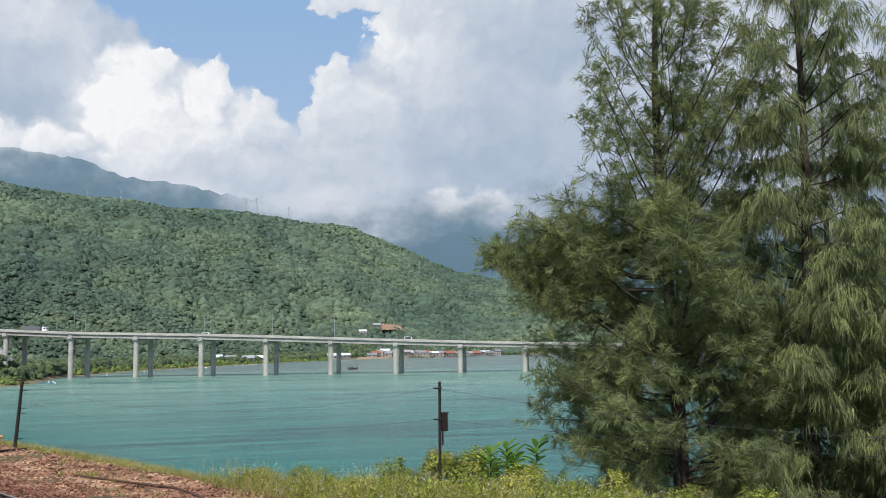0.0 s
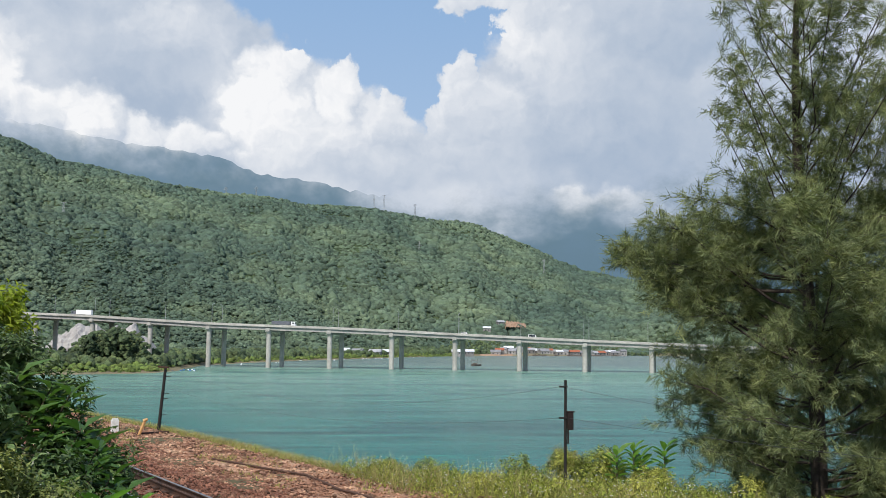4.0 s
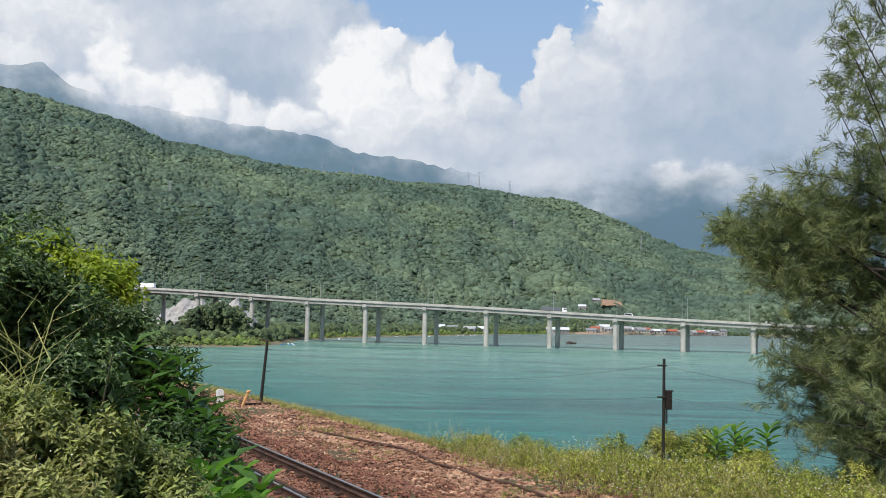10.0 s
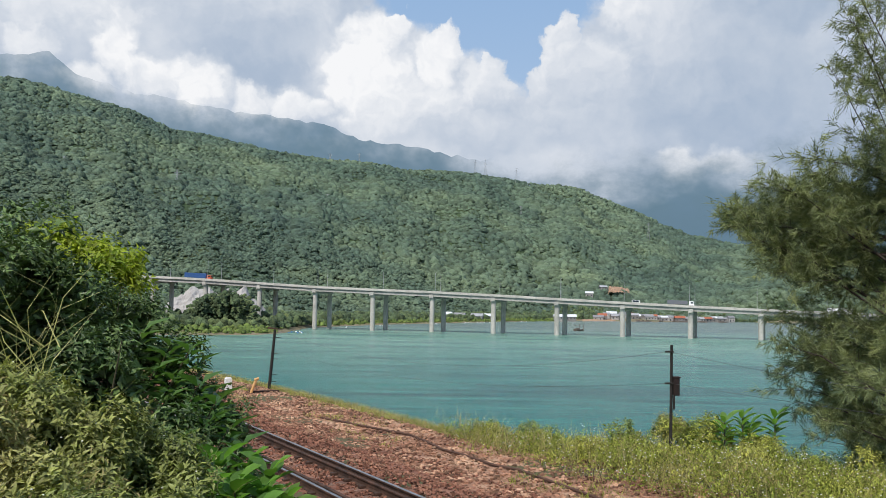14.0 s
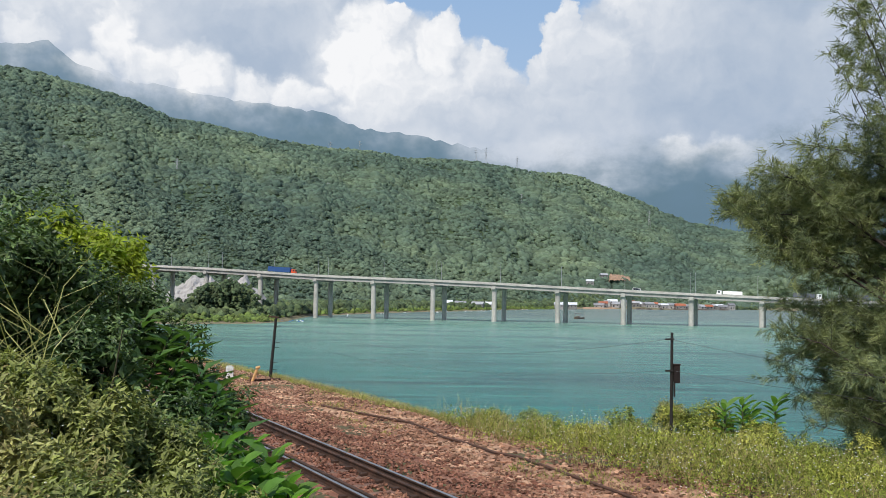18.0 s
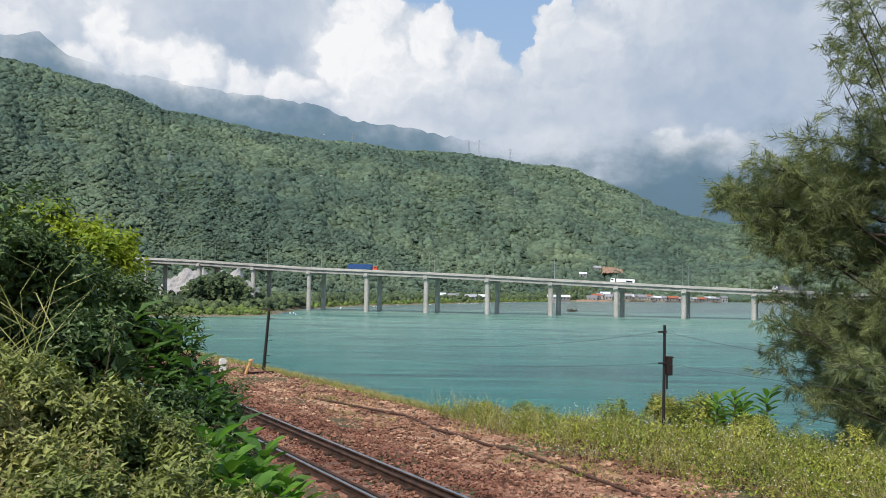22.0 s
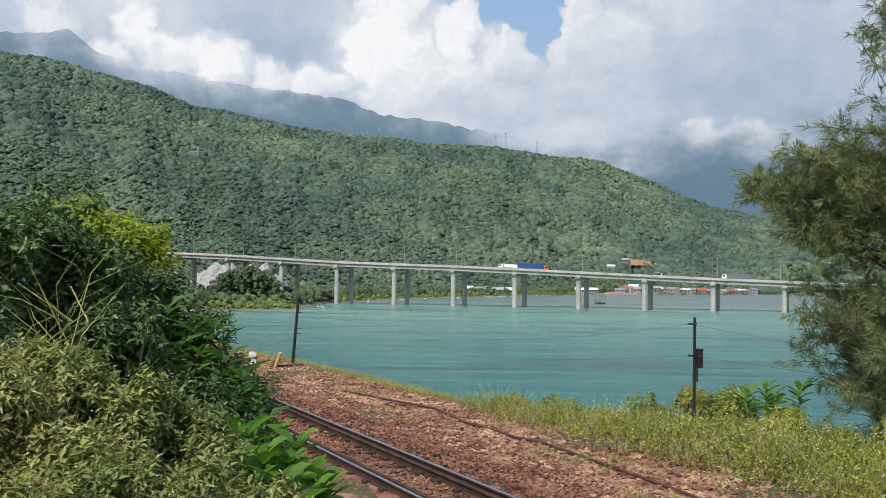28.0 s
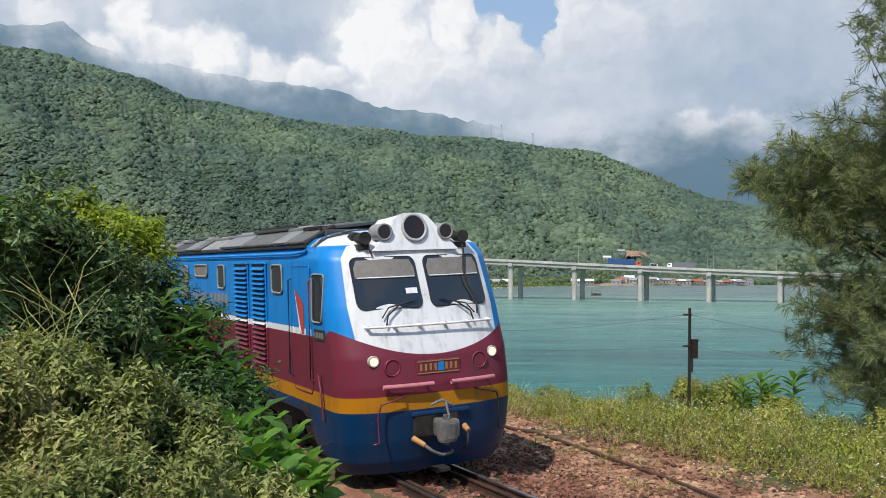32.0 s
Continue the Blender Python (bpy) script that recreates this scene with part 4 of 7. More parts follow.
M["leaf_dark"] = leaf_mat("dark_shrub_leaf_and_inner_shade", [(0.055, 0.092, 0.034), (0.092, 0.145, 0.050), (0.155, 0.21, 0.08)], 0.6, 0.15, 0.4)
M["leaf_yellow"] = leaf_mat("yellow_green_leaf", [(0.18, 0.24, 0.03), (0.30, 0.345, 0.042), (0.13, 0.20, 0.03)], 0.4, 0.38)
M["leaf_herb"] = leaf_mat("pale_herb_leaf", [(0.12, 0.155, 0.045), (0.235, 0.255, 0.079), (0.40, 0.37, 0.158)], 0.55, 0.18)
M["leaf_broad"] = leaf_mat("glossy_broad_leaf", [(0.075, 0.17, 0.04), (0.135, 0.265, 0.058), (0.21, 0.335, 0.09)], 0.45, 0.4, 0.34)
M["leaf_weed"] = leaf_mat("verge_weed_leaf", [(0.125, 0.17, 0.03), (0.25, 0.28, 0.05), (0.42, 0.39, 0.10)], 0.6, 0.2)
M["leaf_mid"] = leaf_mat("pointed_shrub_leaf", [(0.035, 0.085, 0.025), (0.06, 0.125, 0.035), (0.09, 0.16, 0.05)], 0.35, 0.3, 0.4)
M["leaf_dry"] = leaf_mat("dry_grass", [(0.30, 0.23, 0.11), (0.40, 0.33, 0.17), (0.24, 0.22, 0.09)], 0.35, 0.2, 0.8)
M["leaf_red"] = leaf_mat("withered_frond", [(0.22, 0.09, 0.04), (0.30, 0.13, 0.06)], 0.3, 0.2, 0.8)
# clump-sized bright and dark tones paint in lit tufts and shaded gaps
M["needle"] = material("casuarina_needle_lit_and_shaded", [(0.085, 0.118, 0.066), (0.175, 0.205, 0.095), (0.31, 0.335, 0.145)], 1.9, 0.6, 0.0, random_tint=0.35, island=True, leaf=0.2, specular=0.3, fine=0.5)
M["petal"] = material("white_weed_flower", [(0.6, 0.6, 0.52), (0.75, 0.74, 0.68)], 3, 0.8, 0.0)
M["bark"] = material("grey_brown_bark", [(0.03, 0.024, 0.020), (0.055, 0.042, 0.034), (0.09, 0.072, 0.058)], 6, 0.95, 0.9, 18)
M["stem"] = material("green_brown_stem", [(0.05, 0.05, 0.025), (0.09, 0.075, 0.04)], 6, 0.9, 0.3)

DARK = [(-4.32, 8.95, 15.05, 0.52), (-3.97, 8.98, 14.55, 0.6), (-3.72, 9.99, 14.28, 0.55), (-3.34, 10.0, 13.95, 0.5), (-2.9, 10.04, 13.5, 0.4), (-3.32, 8.51, 13.9, 0.56),
        (-2.46, 10.05, 13.2, 0.31), (-4.6, 7.96, 14.7, 0.75), (-4.3, 7.0, 13.8, 0.7), (-2.62, 8.55, 13.2, 0.42), (-4.3, 9.6, 14.0, 0.6), (-3.0, 9.2, 13.0, 0.5), (-2.2, 9.4, 12.7, 0.4), (-5.3, 8.6, 14.9, 0.8), (-5.0, 10.4, 13.9, 0.6), (-5.3, 11.2, 14.2, 0.6), (-3.3, 8.7, 13.6, 0.4), (-3.5, 8.5, 13.1, 0.5), (-3.0, 8.3, 13.1, 0.4)]
YELLOW = [(-4.8, 11.44, 15.22, 0.3), (-4.36, 11.46, 15.0, 0.34), (-4.11, 11.27, 14.72, 0.32), (-5.18, 11.73, 15.36, 0.24), (-4.01, 11.46, 14.98, 0.19), (-4.6, 11.4, 14.6, 0.4)]
HERB = [(-2.75, 6.02, 13.68, 0.43), (-2.29, 6.03, 13.53, 0.39), (-1.98, 6.24, 13.4, 0.33), (-2.98, 6.0, 13.9, 0.3), (-2.41, 5.54, 13.37, 0.45), (-1.73, 6.05, 13.25, 0.32), (-3.07, 5.52, 13.63, 0.5), (-1.93, 4.88, 13.3, 0.34), (-1.56, 5.19, 13.2, 0.34), (-2.26, 4.67, 13.3, 0.34), (-1.35, 5.7, 13.05, 0.32), (-1.72, 4.98, 13.22, 0.32)]
BROAD = [(-1.98, 7.18, 13.34), (-1.82, 7.28, 13.4), (-1.64, 7.39, 13.37), (-1.43, 7.3, 13.33), (-1.83, 6.99, 13.23), (-1.64, 6.99, 13.27), (-1.44, 7.1, 13.23), (-1.26, 7.11, 13.15), (-1.13, 7.01, 13.06), (-1.84, 6.69, 13.12), (-1.63, 6.69, 13.15), (-1.42, 6.7, 13.13), (-1.25, 6.81, 13.04), (-1.63, 6.4, 13.07), (-1.43, 6.4, 13.06), (-1.25, 6.51, 13.01)]
MID = [(-3.0, 9.53, 14.12), (-2.76, 9.54, 14.18), (-2.85, 9.34, 13.9), (-2.53, 9.15, 13.86), (-2.31, 8.96, 13.71), (-2.59, 8.96, 13.65), (-2.36, 8.77, 13.51), (-2.14, 8.77, 13.46), (-2.87, 9.15, 13.69), (-2.91, 8.75, 13.51), (-2.52, 8.36, 13.41), (-1.99, 8.58, 13.33), (-3.06, 9.34, 13.96)]
TWIG = [(-3.2, 9.9, 14.1), (-2.82, 9.81, 14.18), (-2.76, 9.81, 14.0), (-3.03, 9.8, 14.22), (-2.6, 9.8, 13.7), (-3.3, 9.6, 14.35), (-2.95, 9.5, 13.9), (-2.5, 9.5, 13.5), (-3.15, 9.4, 13.8), (-2.7, 9.3, 13.45), (-4.5, 8.0, 15.35), (-4.35, 8.1, 15.25)]
GRASS_L = [(-3.23, 6.48, 14.5), (-2.95, 6.5, 14.1), (-2.85, 6.3, 13.9), (-3.4, 6.6, 14.3), (-3.3, 6.3, 14.7), (-2.6, 6.4, 13.7)]
FRONDS = [(-2.97, 11.54, 13.4), (-3.19, 11.54, 13.3), (-2.7, 10.9, 13.0)]
WEEDS = [(1.09, 25.15, 11.0, 0.45), (2.25, 24.16, 10.95, 0.55), (3.03, 22.15, 11.0, 0.5), (4.07, 21.14, 11.3, 0.55), (4.87, 20.62, 11.7, 0.6), (5.56, 20.12, 11.65, 0.58), (6.58, 19.63, 11.5, 0.58), (7.21, 18.13, 11.3, 0.52), (8.33, 18.14, 11.2, 0.52),
         (6.2, 18.6, 11.2, 0.6), (9.4, 17.5, 11.1, 0.55), (10.6, 16.5, 11.2, 0.5), (3.6, 20.2, 11.1, 0.4)]
BROAD_R = [(5.87, 19.6, 12.02), (6.25, 19.6, 12.12), (7.05, 19.9, 12.10), (6.5, 19.9, 11.9)]


def rosette(name, x, y, z, n, length, wide, mat, parent, rng, tall=0.4, shape=OVAL):
    """Big pointed leaves spiralling round an upright stem."""
    P, W = [], []
    for i in range(n):
        q = i / n
        a = i * 2.4 + rng.uniform(-0.3, 0.3)
        lift = 0.15 + 0.9 * q
        P.append((x + 0.02 * math.cos(a), y + 0.02 * math.sin(a), z + tall * q))
        W.append((math.cos(a), math.sin(a), lift))
    P, W = np.array(P), np.array(W)
    ln = length * rng.uniform(0.65, 1.2, n)
    V, F = blades(P, W, np.tile((0.0, 0.0, 1.0), (n, 1)) + unit(rng, n) * 0.4, ln, ln * wide, shape)
    link(name, raw(name, V, F, mat, True), None, parent)


def grass_tuft(name, places, n_each, length, mat, parent, rng, width=0.012, lean=0.5):
    P = np.repeat(np.array(places), n_each, 0)
    n = len(P)
    P = P + np.stack([rng.normal(size=n) * 0.08, rng.normal(size=n) * 0.08, np.zeros(n)], -1)
    W = np.stack([rng.normal(size=n) * lean, rng.normal(size=n) * lean, np.ones(n)], -1)
    V = np.array([(-0.5, 0, 0), (0.5, 0, 0), (0.4, 0.55, 0.05), (-0.4, 0.55, 0.05), (0, 1, -0.28)])
    F = np.array([(0, 1, 2), (0, 2, 3), (3, 2, 4)])
    ln = length * rng.uniform(0.5, 1.25, n)
    VV, FF = blades(P, W, unit(rng, n) + np.array([0, -0.4, 0.2]), ln, np.full(n, width), (V, F))
    return link(name, raw(name, VV, FF, mat), None, parent)


def build_bank_plants():
    rng = np.random.default_rng(21)
    sh = thing("shrub", "dense dark green shrub thicket on the bank", "shrub")
    tagged(link("branch", stems(DARK, ground_at, rng, 40), None, sh), kind="stuff")
    sprigs("foliage", ragged(DARK, 10, rng), 4800, 7, 0.095, 0.42, M["leaf_dark"], sh, rng)
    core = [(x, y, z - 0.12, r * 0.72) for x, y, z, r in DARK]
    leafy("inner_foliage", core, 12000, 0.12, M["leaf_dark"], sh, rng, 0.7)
    ye = thing("shrub", "bright yellow-green leafy shrub in the sun", "shrub")
    YEL = [(x - 0.20, y, z, r * 1.06) for x, y, z, r in YELLOW]
    tagged(link("branch", stems(YEL, ground_at, rng, 14), None, ye), kind="stuff")
    sprigs("foliage", ragged(YEL, 8, rng, 0.45), 640, 9, 0.135, 0.45, M["leaf_yellow"], ye, rng, 0.3, 0.35)
    he = thing("herbs", "pale green leafy herbs matted over the bank", "herbs", kind="stuff")
    sprigs("foliage", ragged(HERB, 14, rng, 0.34), 4200, 8, 0.074, 0.40, M["leaf_herb"], he, rng, 0.7, 0.2)
    # dark leaves inside the herbs paint in the shade between shoots
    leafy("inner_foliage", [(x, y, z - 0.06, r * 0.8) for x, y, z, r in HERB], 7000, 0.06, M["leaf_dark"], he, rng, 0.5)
    leafy("dry_foliage", ragged([h for h in HERB if h[0] < -1.9 and h[1] < 5.7], 9, rng), 7500, 0.045, M["leaf_dry"], he, rng, 0.3, clump=3)
    tops = np.array(ragged(HERB, 40, rng))
    grass_tuft("herb_stems", tops[:, :3], 1, 0.28, M["leaf_herb"], he, rng, 0.005, 0.8)
    buds = tops[::4, :3] + np.array([0, 0, 0.16])
    link("flower_heads", scatter("flower_heads", [ball(1, 8, 0.7, 0.2)], buds, np.full(len(buds), 0.007), np.full(len(buds), 0.006), M["petal"], rng).data, None, he)
    bpy.data.objects.remove(bpy.data.objects["flower_heads"])
    br = thing("broad_leaf_plant", "glossy bright green broad-leaved plant at the bank's foot", "plant")
    for i, (x, y, z) in enumerate(BROAD):
        part("stem", tube(bmesh.new(), (x + 0.05, y, ground_at(x, y) - 0.1), (x, y, z), 0.014, 0.008, 5), M["stem"], br)
        rosette("leaf_whorl", x, y, z - 0.24, 14, 0.235, 0.60, M["leaf_broad"], br, rng, 0.30)
    tw = thing("shrub", "slender shrub with long dark pointed leaves", "shrub")
    for x, y, z in TWIG + MID:
        part("branch", tube(bmesh.new(), (x - 0.25, y, z - 0.5), (x, y, z), 0.012, 0.006, 5), M["stem"], tw)
        rosette("leaf_whorl", x, y, z - 0.20, 9, 0.29, 0.36, M["leaf_mid"], tw, rng, 0.22, LANCE)
    gr = thing("grass", "long pale grass blades arching over the bank", "grass", kind="stuff")
    places = [(x + rng.normal() * 0.25, y + rng.normal() * 0.25, z - 0.35) for x, y, z in GRASS_L for _ in range(2)]
    grass_tuft("blades", places, 7, 0.9, M["leaf_herb"], gr, rng, 0.008, 0.9)
    fr = thing("withered_fern", "withered reddish fronds beside the gravel", "fern")
    grass_tuft("frond", [(x + rng.normal() * 0.12, y + rng.normal() * 0.2, ground_at(x, y)) for x, y, z in FRONDS for _ in range(4)], 6, 1.0, M["leaf_red"], fr, rng, 0.05, 0.55)


def build_verge():
    rng = np.random.default_rng(31)
    we = thing("verge_weeds", "sunlit yellow-green weeds and bushes on the lagoon's edge", "weeds", kind="stuff")
    leafy("dry_foliage", ragged(WEEDS, 8, rng), 8000, 0.05, M["leaf_dry"], we, rng, 0.3, clump=3)
    sprigs("foliage", ragged([(x, y, z, r * 1.12) for x, y, z, r in WEEDS], 12, rng), 4600, 7, 0.095, 0.42, M["leaf_weed"], we, rng)
    # darker leaf colour inside the weeds stands in for shade
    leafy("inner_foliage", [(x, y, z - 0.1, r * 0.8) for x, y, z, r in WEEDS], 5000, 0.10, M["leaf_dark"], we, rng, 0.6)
    n = 6500
    a = rng.uniform(-13, 9, n)
    d = rng.uniform(4.6, 11.0, n)
    d = np.where(d < 4.9 + 0.4 * np.sin(a * 1.7), d + 0.9, d)
    xy = np.array([track_xy(p, q)[0] for p, q in zip(a, d)])
    z = near_height(xy[:, 0], xy[:, 1])
    hgt = 0.14 + 0.34 * smooth01((d - 4.8) / 2.0) * (0.7 + 0.5 * rng.random(n))
    lump = np.stack([xy[:, 0], xy[:, 1], z + hgt * 0.5, hgt * 0.75], -1)
    leafy("ground_cover", lump, 100000, 0.072, M["leaf_weed"], we, rng, 0.42, clump=4, top=0.6)
    leafy("dry_cover", lump[(np.sin(a * 1.3 + d) + np.sin(d * 2.1 - a * 0.6)) > 0.2], 26000, 0.06, M["leaf_dry"], we, rng, 0.25, clump=3, top=0.7)
    thin = lump[rng.random(n) < 0.10]
    grass_tuft("dry_stems", thin[:, :3], 7, 0.62, M["leaf_dry"], we, rng, 0.007, 0.28)
    flowers = lump[rng.random(n) < 0.34]
    pts = flowers[:, :3] + np.stack([rng.normal(size=len(flowers)) * 0.15, rng.normal(size=len(flowers)) * 0.15, flowers[:, 3] * rng.uniform(0.7, 1.6, len(flowers))], -1)
    link("flower", scatter("flower", [ball(1, 7, 0.6, 0.2)], pts, np.full(len(pts), 0.016), np.full(len(pts), 0.014), M["petal"], rng).data, None, we)
    bpy.data.objects.remove(bpy.data.objects["flower"])
    # grass along the gravel's edge
    n = 1500
    a = rng.uniform(4, 42, n)
    d = shelf_edge(a) + rng.normal(size=n) * 0.28 - 0.2
    xy = np.array([track_xy(p, q)[0] for p, q in zip(a, d)])
    z = near_height(xy[:, 0], xy[:, 1])
    gr = thing("grass", "dry tufted grass along the edge of the bank", "grass", kind="stuff")
    grass_tuft("blades", np.stack([xy[:, 0], xy[:, 1], z], -1), 12, 0.28, M["leaf_dry"], gr, rng, 0.010, 0.5)
    grass_tuft("green_blades", np.stack([xy[:900, 0], xy[:900, 1], z[:900]], -1), 8, 0.30, M["leaf_weed"], gr, rng, 0.012, 0.5)
    n = 1100
    a, d = rng.uniform(-6, 40, n), rng.uniform(3.0, 6.3, n)
    keep = (np.sin(a * 0.9) * np.sin(d * 1.7 + a * 0.3) > 0.25)
    xy = np.array([track_xy(p, q)[0] for p, q in zip(a[keep], d[keep])])
    z = near_height(xy[:, 0], xy[:, 1])
    h = len(xy) // 2
    grass_tuft("dry_tufts", np.stack([xy[h:, 0], xy[h:, 1], z[h:]], -1), 12, 0.18, M["leaf_dry"], gr, rng, 0.008, 0.8)
    grass_tuft("stray_tufts", np.stack([xy[:h, 0], xy[:h, 1], z[:h]], -1), 12, 0.17, M["leaf_weed"], gr, rng, 0.012, 0.7)
    grass_tuft("tall_blades", [(x + rng.normal() * 0.4, y + rng.normal() * 0.4, ground_at(x, y)) for x, y, z, r in WEEDS[3:] for _ in range(6)], 14, 0.8, M["leaf_weed"], gr, rng, 0.014, 0.45)
    for x, y, z in BROAD_R:
        br = thing("broad_leaf_plant", "upright plant with big pointed green leaves among the weeds", "plant", group="leafy plants on the verge")
        part("stem", tube(bmesh.new(), (x, y, ground_at(x, y)), (x, y, z + 0.35), 0.02, 0.012, 6), M["stem"], br)
        rosette("leaf_whorl", x, y, z - 0.30, 22, 0.35, 0.38, M["leaf_broad"], br, rng, 0.62)


def casuarina(x, y, height, spread, lean, rng, label, thick=1.0, first=0.06, weep=0.0, open_from=1.0, dens=None, extra=()):
    """A feathery tree: trunk, rising limbs, side branches and twigs with tufts of needles.
    spread(q, a): how far limbs reach at height share q and bearing a; weep: how far the tufts hang; open_from: the share above which limbs are few and steep;
    dens(q): side branches for each metre of limb; extra: more limbs, as (q, a)."""
    z = ground_at(x, y)
    tree = thing("casuarina", label, "tree", Matrix.Translation((x, y, z)), group="casuarinas on the bank")
    spine = []
    for i in range(21):
        q = i / 20
        spine.append(Vector((lean[0] * q + 0.16 * math.sin(q * 8 + x), lean[1] * q + 0.14 * math.cos(q * 7 + y), height * q - 0.3 * (i == 0))))
    r0 = 0.0115 * height
    link("trunk", pipe("trunk", spine, [r0 * (1 - i / 20) ** 0.9 + 0.012 for i in range(21)], M["bark"], 10), None, tree)
    T, D, H, twigs = [], [], [], []
    n = int(height * 4.6)
    plan = [(first + (1 - first) * ((i + rng.random()) / n), i * 2.399 + rng.uniform(-0.7, 0.7)) for i in range(n)]
    for q, a in plan + list(extra):
        airy = q > open_from
        if airy and rng.random() < 0.08:
            continue
        ln = spread(q, a)
        ln *= rng.uniform(0.85, 1.08) if ln > 3.9 else rng.uniform(0.6, 1.08)
        if ln < 0.2:
            continue
        out = Vector((math.cos(a), math.sin(a), 0))
        rise = rng.uniform(1.0, 1.9) if airy else 0.10 + 0.9 * q + rng.uniform(-0.3, 0.4)
        f = max(0.3, (q - ln * rise * (1.0 if airy else 0.75) / height) * 20)
        k = min(19, int(f))
        p = spine[k].lerp(spine[k + 1], f - k)
        m1 = p + out * ln * 0.5 + Vector((rng.normal() * 0.1, rng.normal() * 0.1, ln * 0.42 * rise))
        m2 = p + out * ln + Vector((rng.normal() * 0.25, rng.normal() * 0.25, ln * rise * (1.15 if airy else 0.85)))
        m2.z -= weep * 0.25 * ln
        r = (0.008 if airy else 0.010) + 0.0075 * ln
        limb = [p, p.lerp(m1, 0.5) + Vector((0, 0, -0.04 * ln)), m1, m1.lerp(m2, 0.5) + Vector((0, 0, 0.04 * ln)), m2]
        link("limb", pipe("limb", limb, [r, r * 0.85, r * 0.65, r * 0.4, 0.004], M["bark"], 6), None, tree)
        bare = 0.22 if airy else 0.30
        for j in range(int(4 + ln * (dens(q) if dens else (14.0 if q < 0.44 else 6.5)))):
            t = rng.uniform(bare, 1.0)
            g = min(3, int(t * 4))
            c = limb[g].lerp(limb[g + 1], t * 4 - g)
            d = (limb[g + 1] - limb[g]).normalized()
            side = Vector((rng.normal(), rng.normal(), rng.normal() * 0.5 + 0.25 - 0.5 * weep))
            d = (d * 0.8 + side.normalized() * 0.9).normalized()
            bl = (0.35 + 0.42 * ln * (1.15 - t)) * rng.uniform(0.6, 1.2)
            e = c + d * bl + Vector((0, 0, -0.18 * weep * bl))
            twigs.append((c, e, 0.009, 0.003))
            for h in np.arange(0.15, 1.06, 0.15 / max(0.35, bl)):
                u = c.lerp(e, h)
                v = (d * 0.7 + Vector((rng.normal(), rng.normal(), rng.normal() + 0.2 - 1.1 * weep)).normalized()).normalized()
                w = u + v * rng.uniform(0.08, 0.26)
                if rng.random() < 0.3:
                    twigs.append((u, w, 0.004, 0.002))
                T += [w, u.lerp(w, 0.4)]
                D += [v, v]
                H += [airy, airy]
    tagged(link("twig", sticks("twig", twigs, M["bark"], 3), None, tree), kind="stuff")
    C, D, H = np.array([t[:] for t in T]), np.array([d[:] for d in D]), np.array(H)
    per = max(4, int(round(9 * thick)))
    keep = np.repeat(~H, per) | (np.tile(np.arange(per), len(C)) < per * 0.9)
    P = (np.repeat(C, per, 0) + rng.normal(size=(len(C) * per, 3)) * 0.035)[keep]
    W = (np.repeat(D, per, 0) * 0.9 + rng.normal(size=(len(C) * per, 3)) * (0.42 - 0.1 * weep))[keep]
    n = len(P)
    W[:, 2] -= 1.5 * weep
    shape = (np.array([(-0.5, 0, 0), (0.5, 0, 0), (0, 1, -0.12 - 0.1 * weep)]), np.array([(0, 1, 2)]))
    V, F = blades(P, W, unit(rng, n), rng.uniform(0.14, 0.34 + 0.2 * weep, n), np.full(n, 0.018), shape)
    tagged(link("foliage", raw("foliage", V, F, M["needle"]), None, tree), kind="stuff")
    return tree


def build_trees():
    rng = np.random.default_rng(77)

    west = math.pi * 0.86

    def main(q, a):
        base = float(np.interp(q, [0, 0.12, 0.17, 0.24, 0.28, 0.42, 0.50, 0.556, 0.615, 0.69, 0.74, 0.81, 1.0], [1.0, 1.4, 2.5, 3.6, 3.9, 3.8, 3.4, 2.5, 2.5, 3.1, 3.0, 2.5, 0.6]))
        lobe = max(0.0, math.cos(a - west)) ** 2 * max(0.0, 1 - abs(q - 0.475) / 0.065)
        return base + 1.7 * lobe

    def main_dens(q):
        return float(np.interp(q, [0.1, 0.28, 0.36, 0.5, 0.56, 1.0], [3.2, 3.6, 6.2, 6.6, 5.6, 5.6]))

    lobe = [(0.425 + 0.10 * i / 8, west + 0.42 * math.sin(i * 2.3)) for i in range(9)]
    low = [(0.20 + 0.14 * i / 5, west + 0.5 * math.sin(i * 1.9)) for i in range(6)]
    casuarina(11.85, 22.3, 20.5, main, (-0.45, -0.6), rng, "tall open feathery casuarina with steep dark limbs", 1.0, 0.14, 0.12, 0.54, main_dens, lobe + low)

    def plain_crown(q, a):
        return float(np.interp(q, [0, 0.15, 0.4, 0.75, 1.0], [1.8, 3.2, 3.3, 2.7, 0.6]))

    casuarina(15.4, 21.4, 21.5, plain_crown, (-0.3, -0.6), rng, "tall casuarina with weeping curtains of olive needles", 0.65, 0.2, 0.9)
    casuarina(17.9, 19.6, 20.0, plain_crown, (0.3, -0.2), rng, "leaning casuarina with drooping dull green needles", 0.5, 0.2, 0.8)
    casuarina(13.7, 25.5, 15.0, plain_crown, (0.2, 0.4), rng, "slim casuarina standing behind others", 0.7, 0.12, 0.3)
    casuarina(18.6, 24.5, 21.0, plain_crown, (0.2, 0.4), rng, "casuarina with a broad feathery crown", 0.5, 0.12, 0.6)


build_bank_plants()
build_verge()
build_trees()

# ---- the locomotive ----


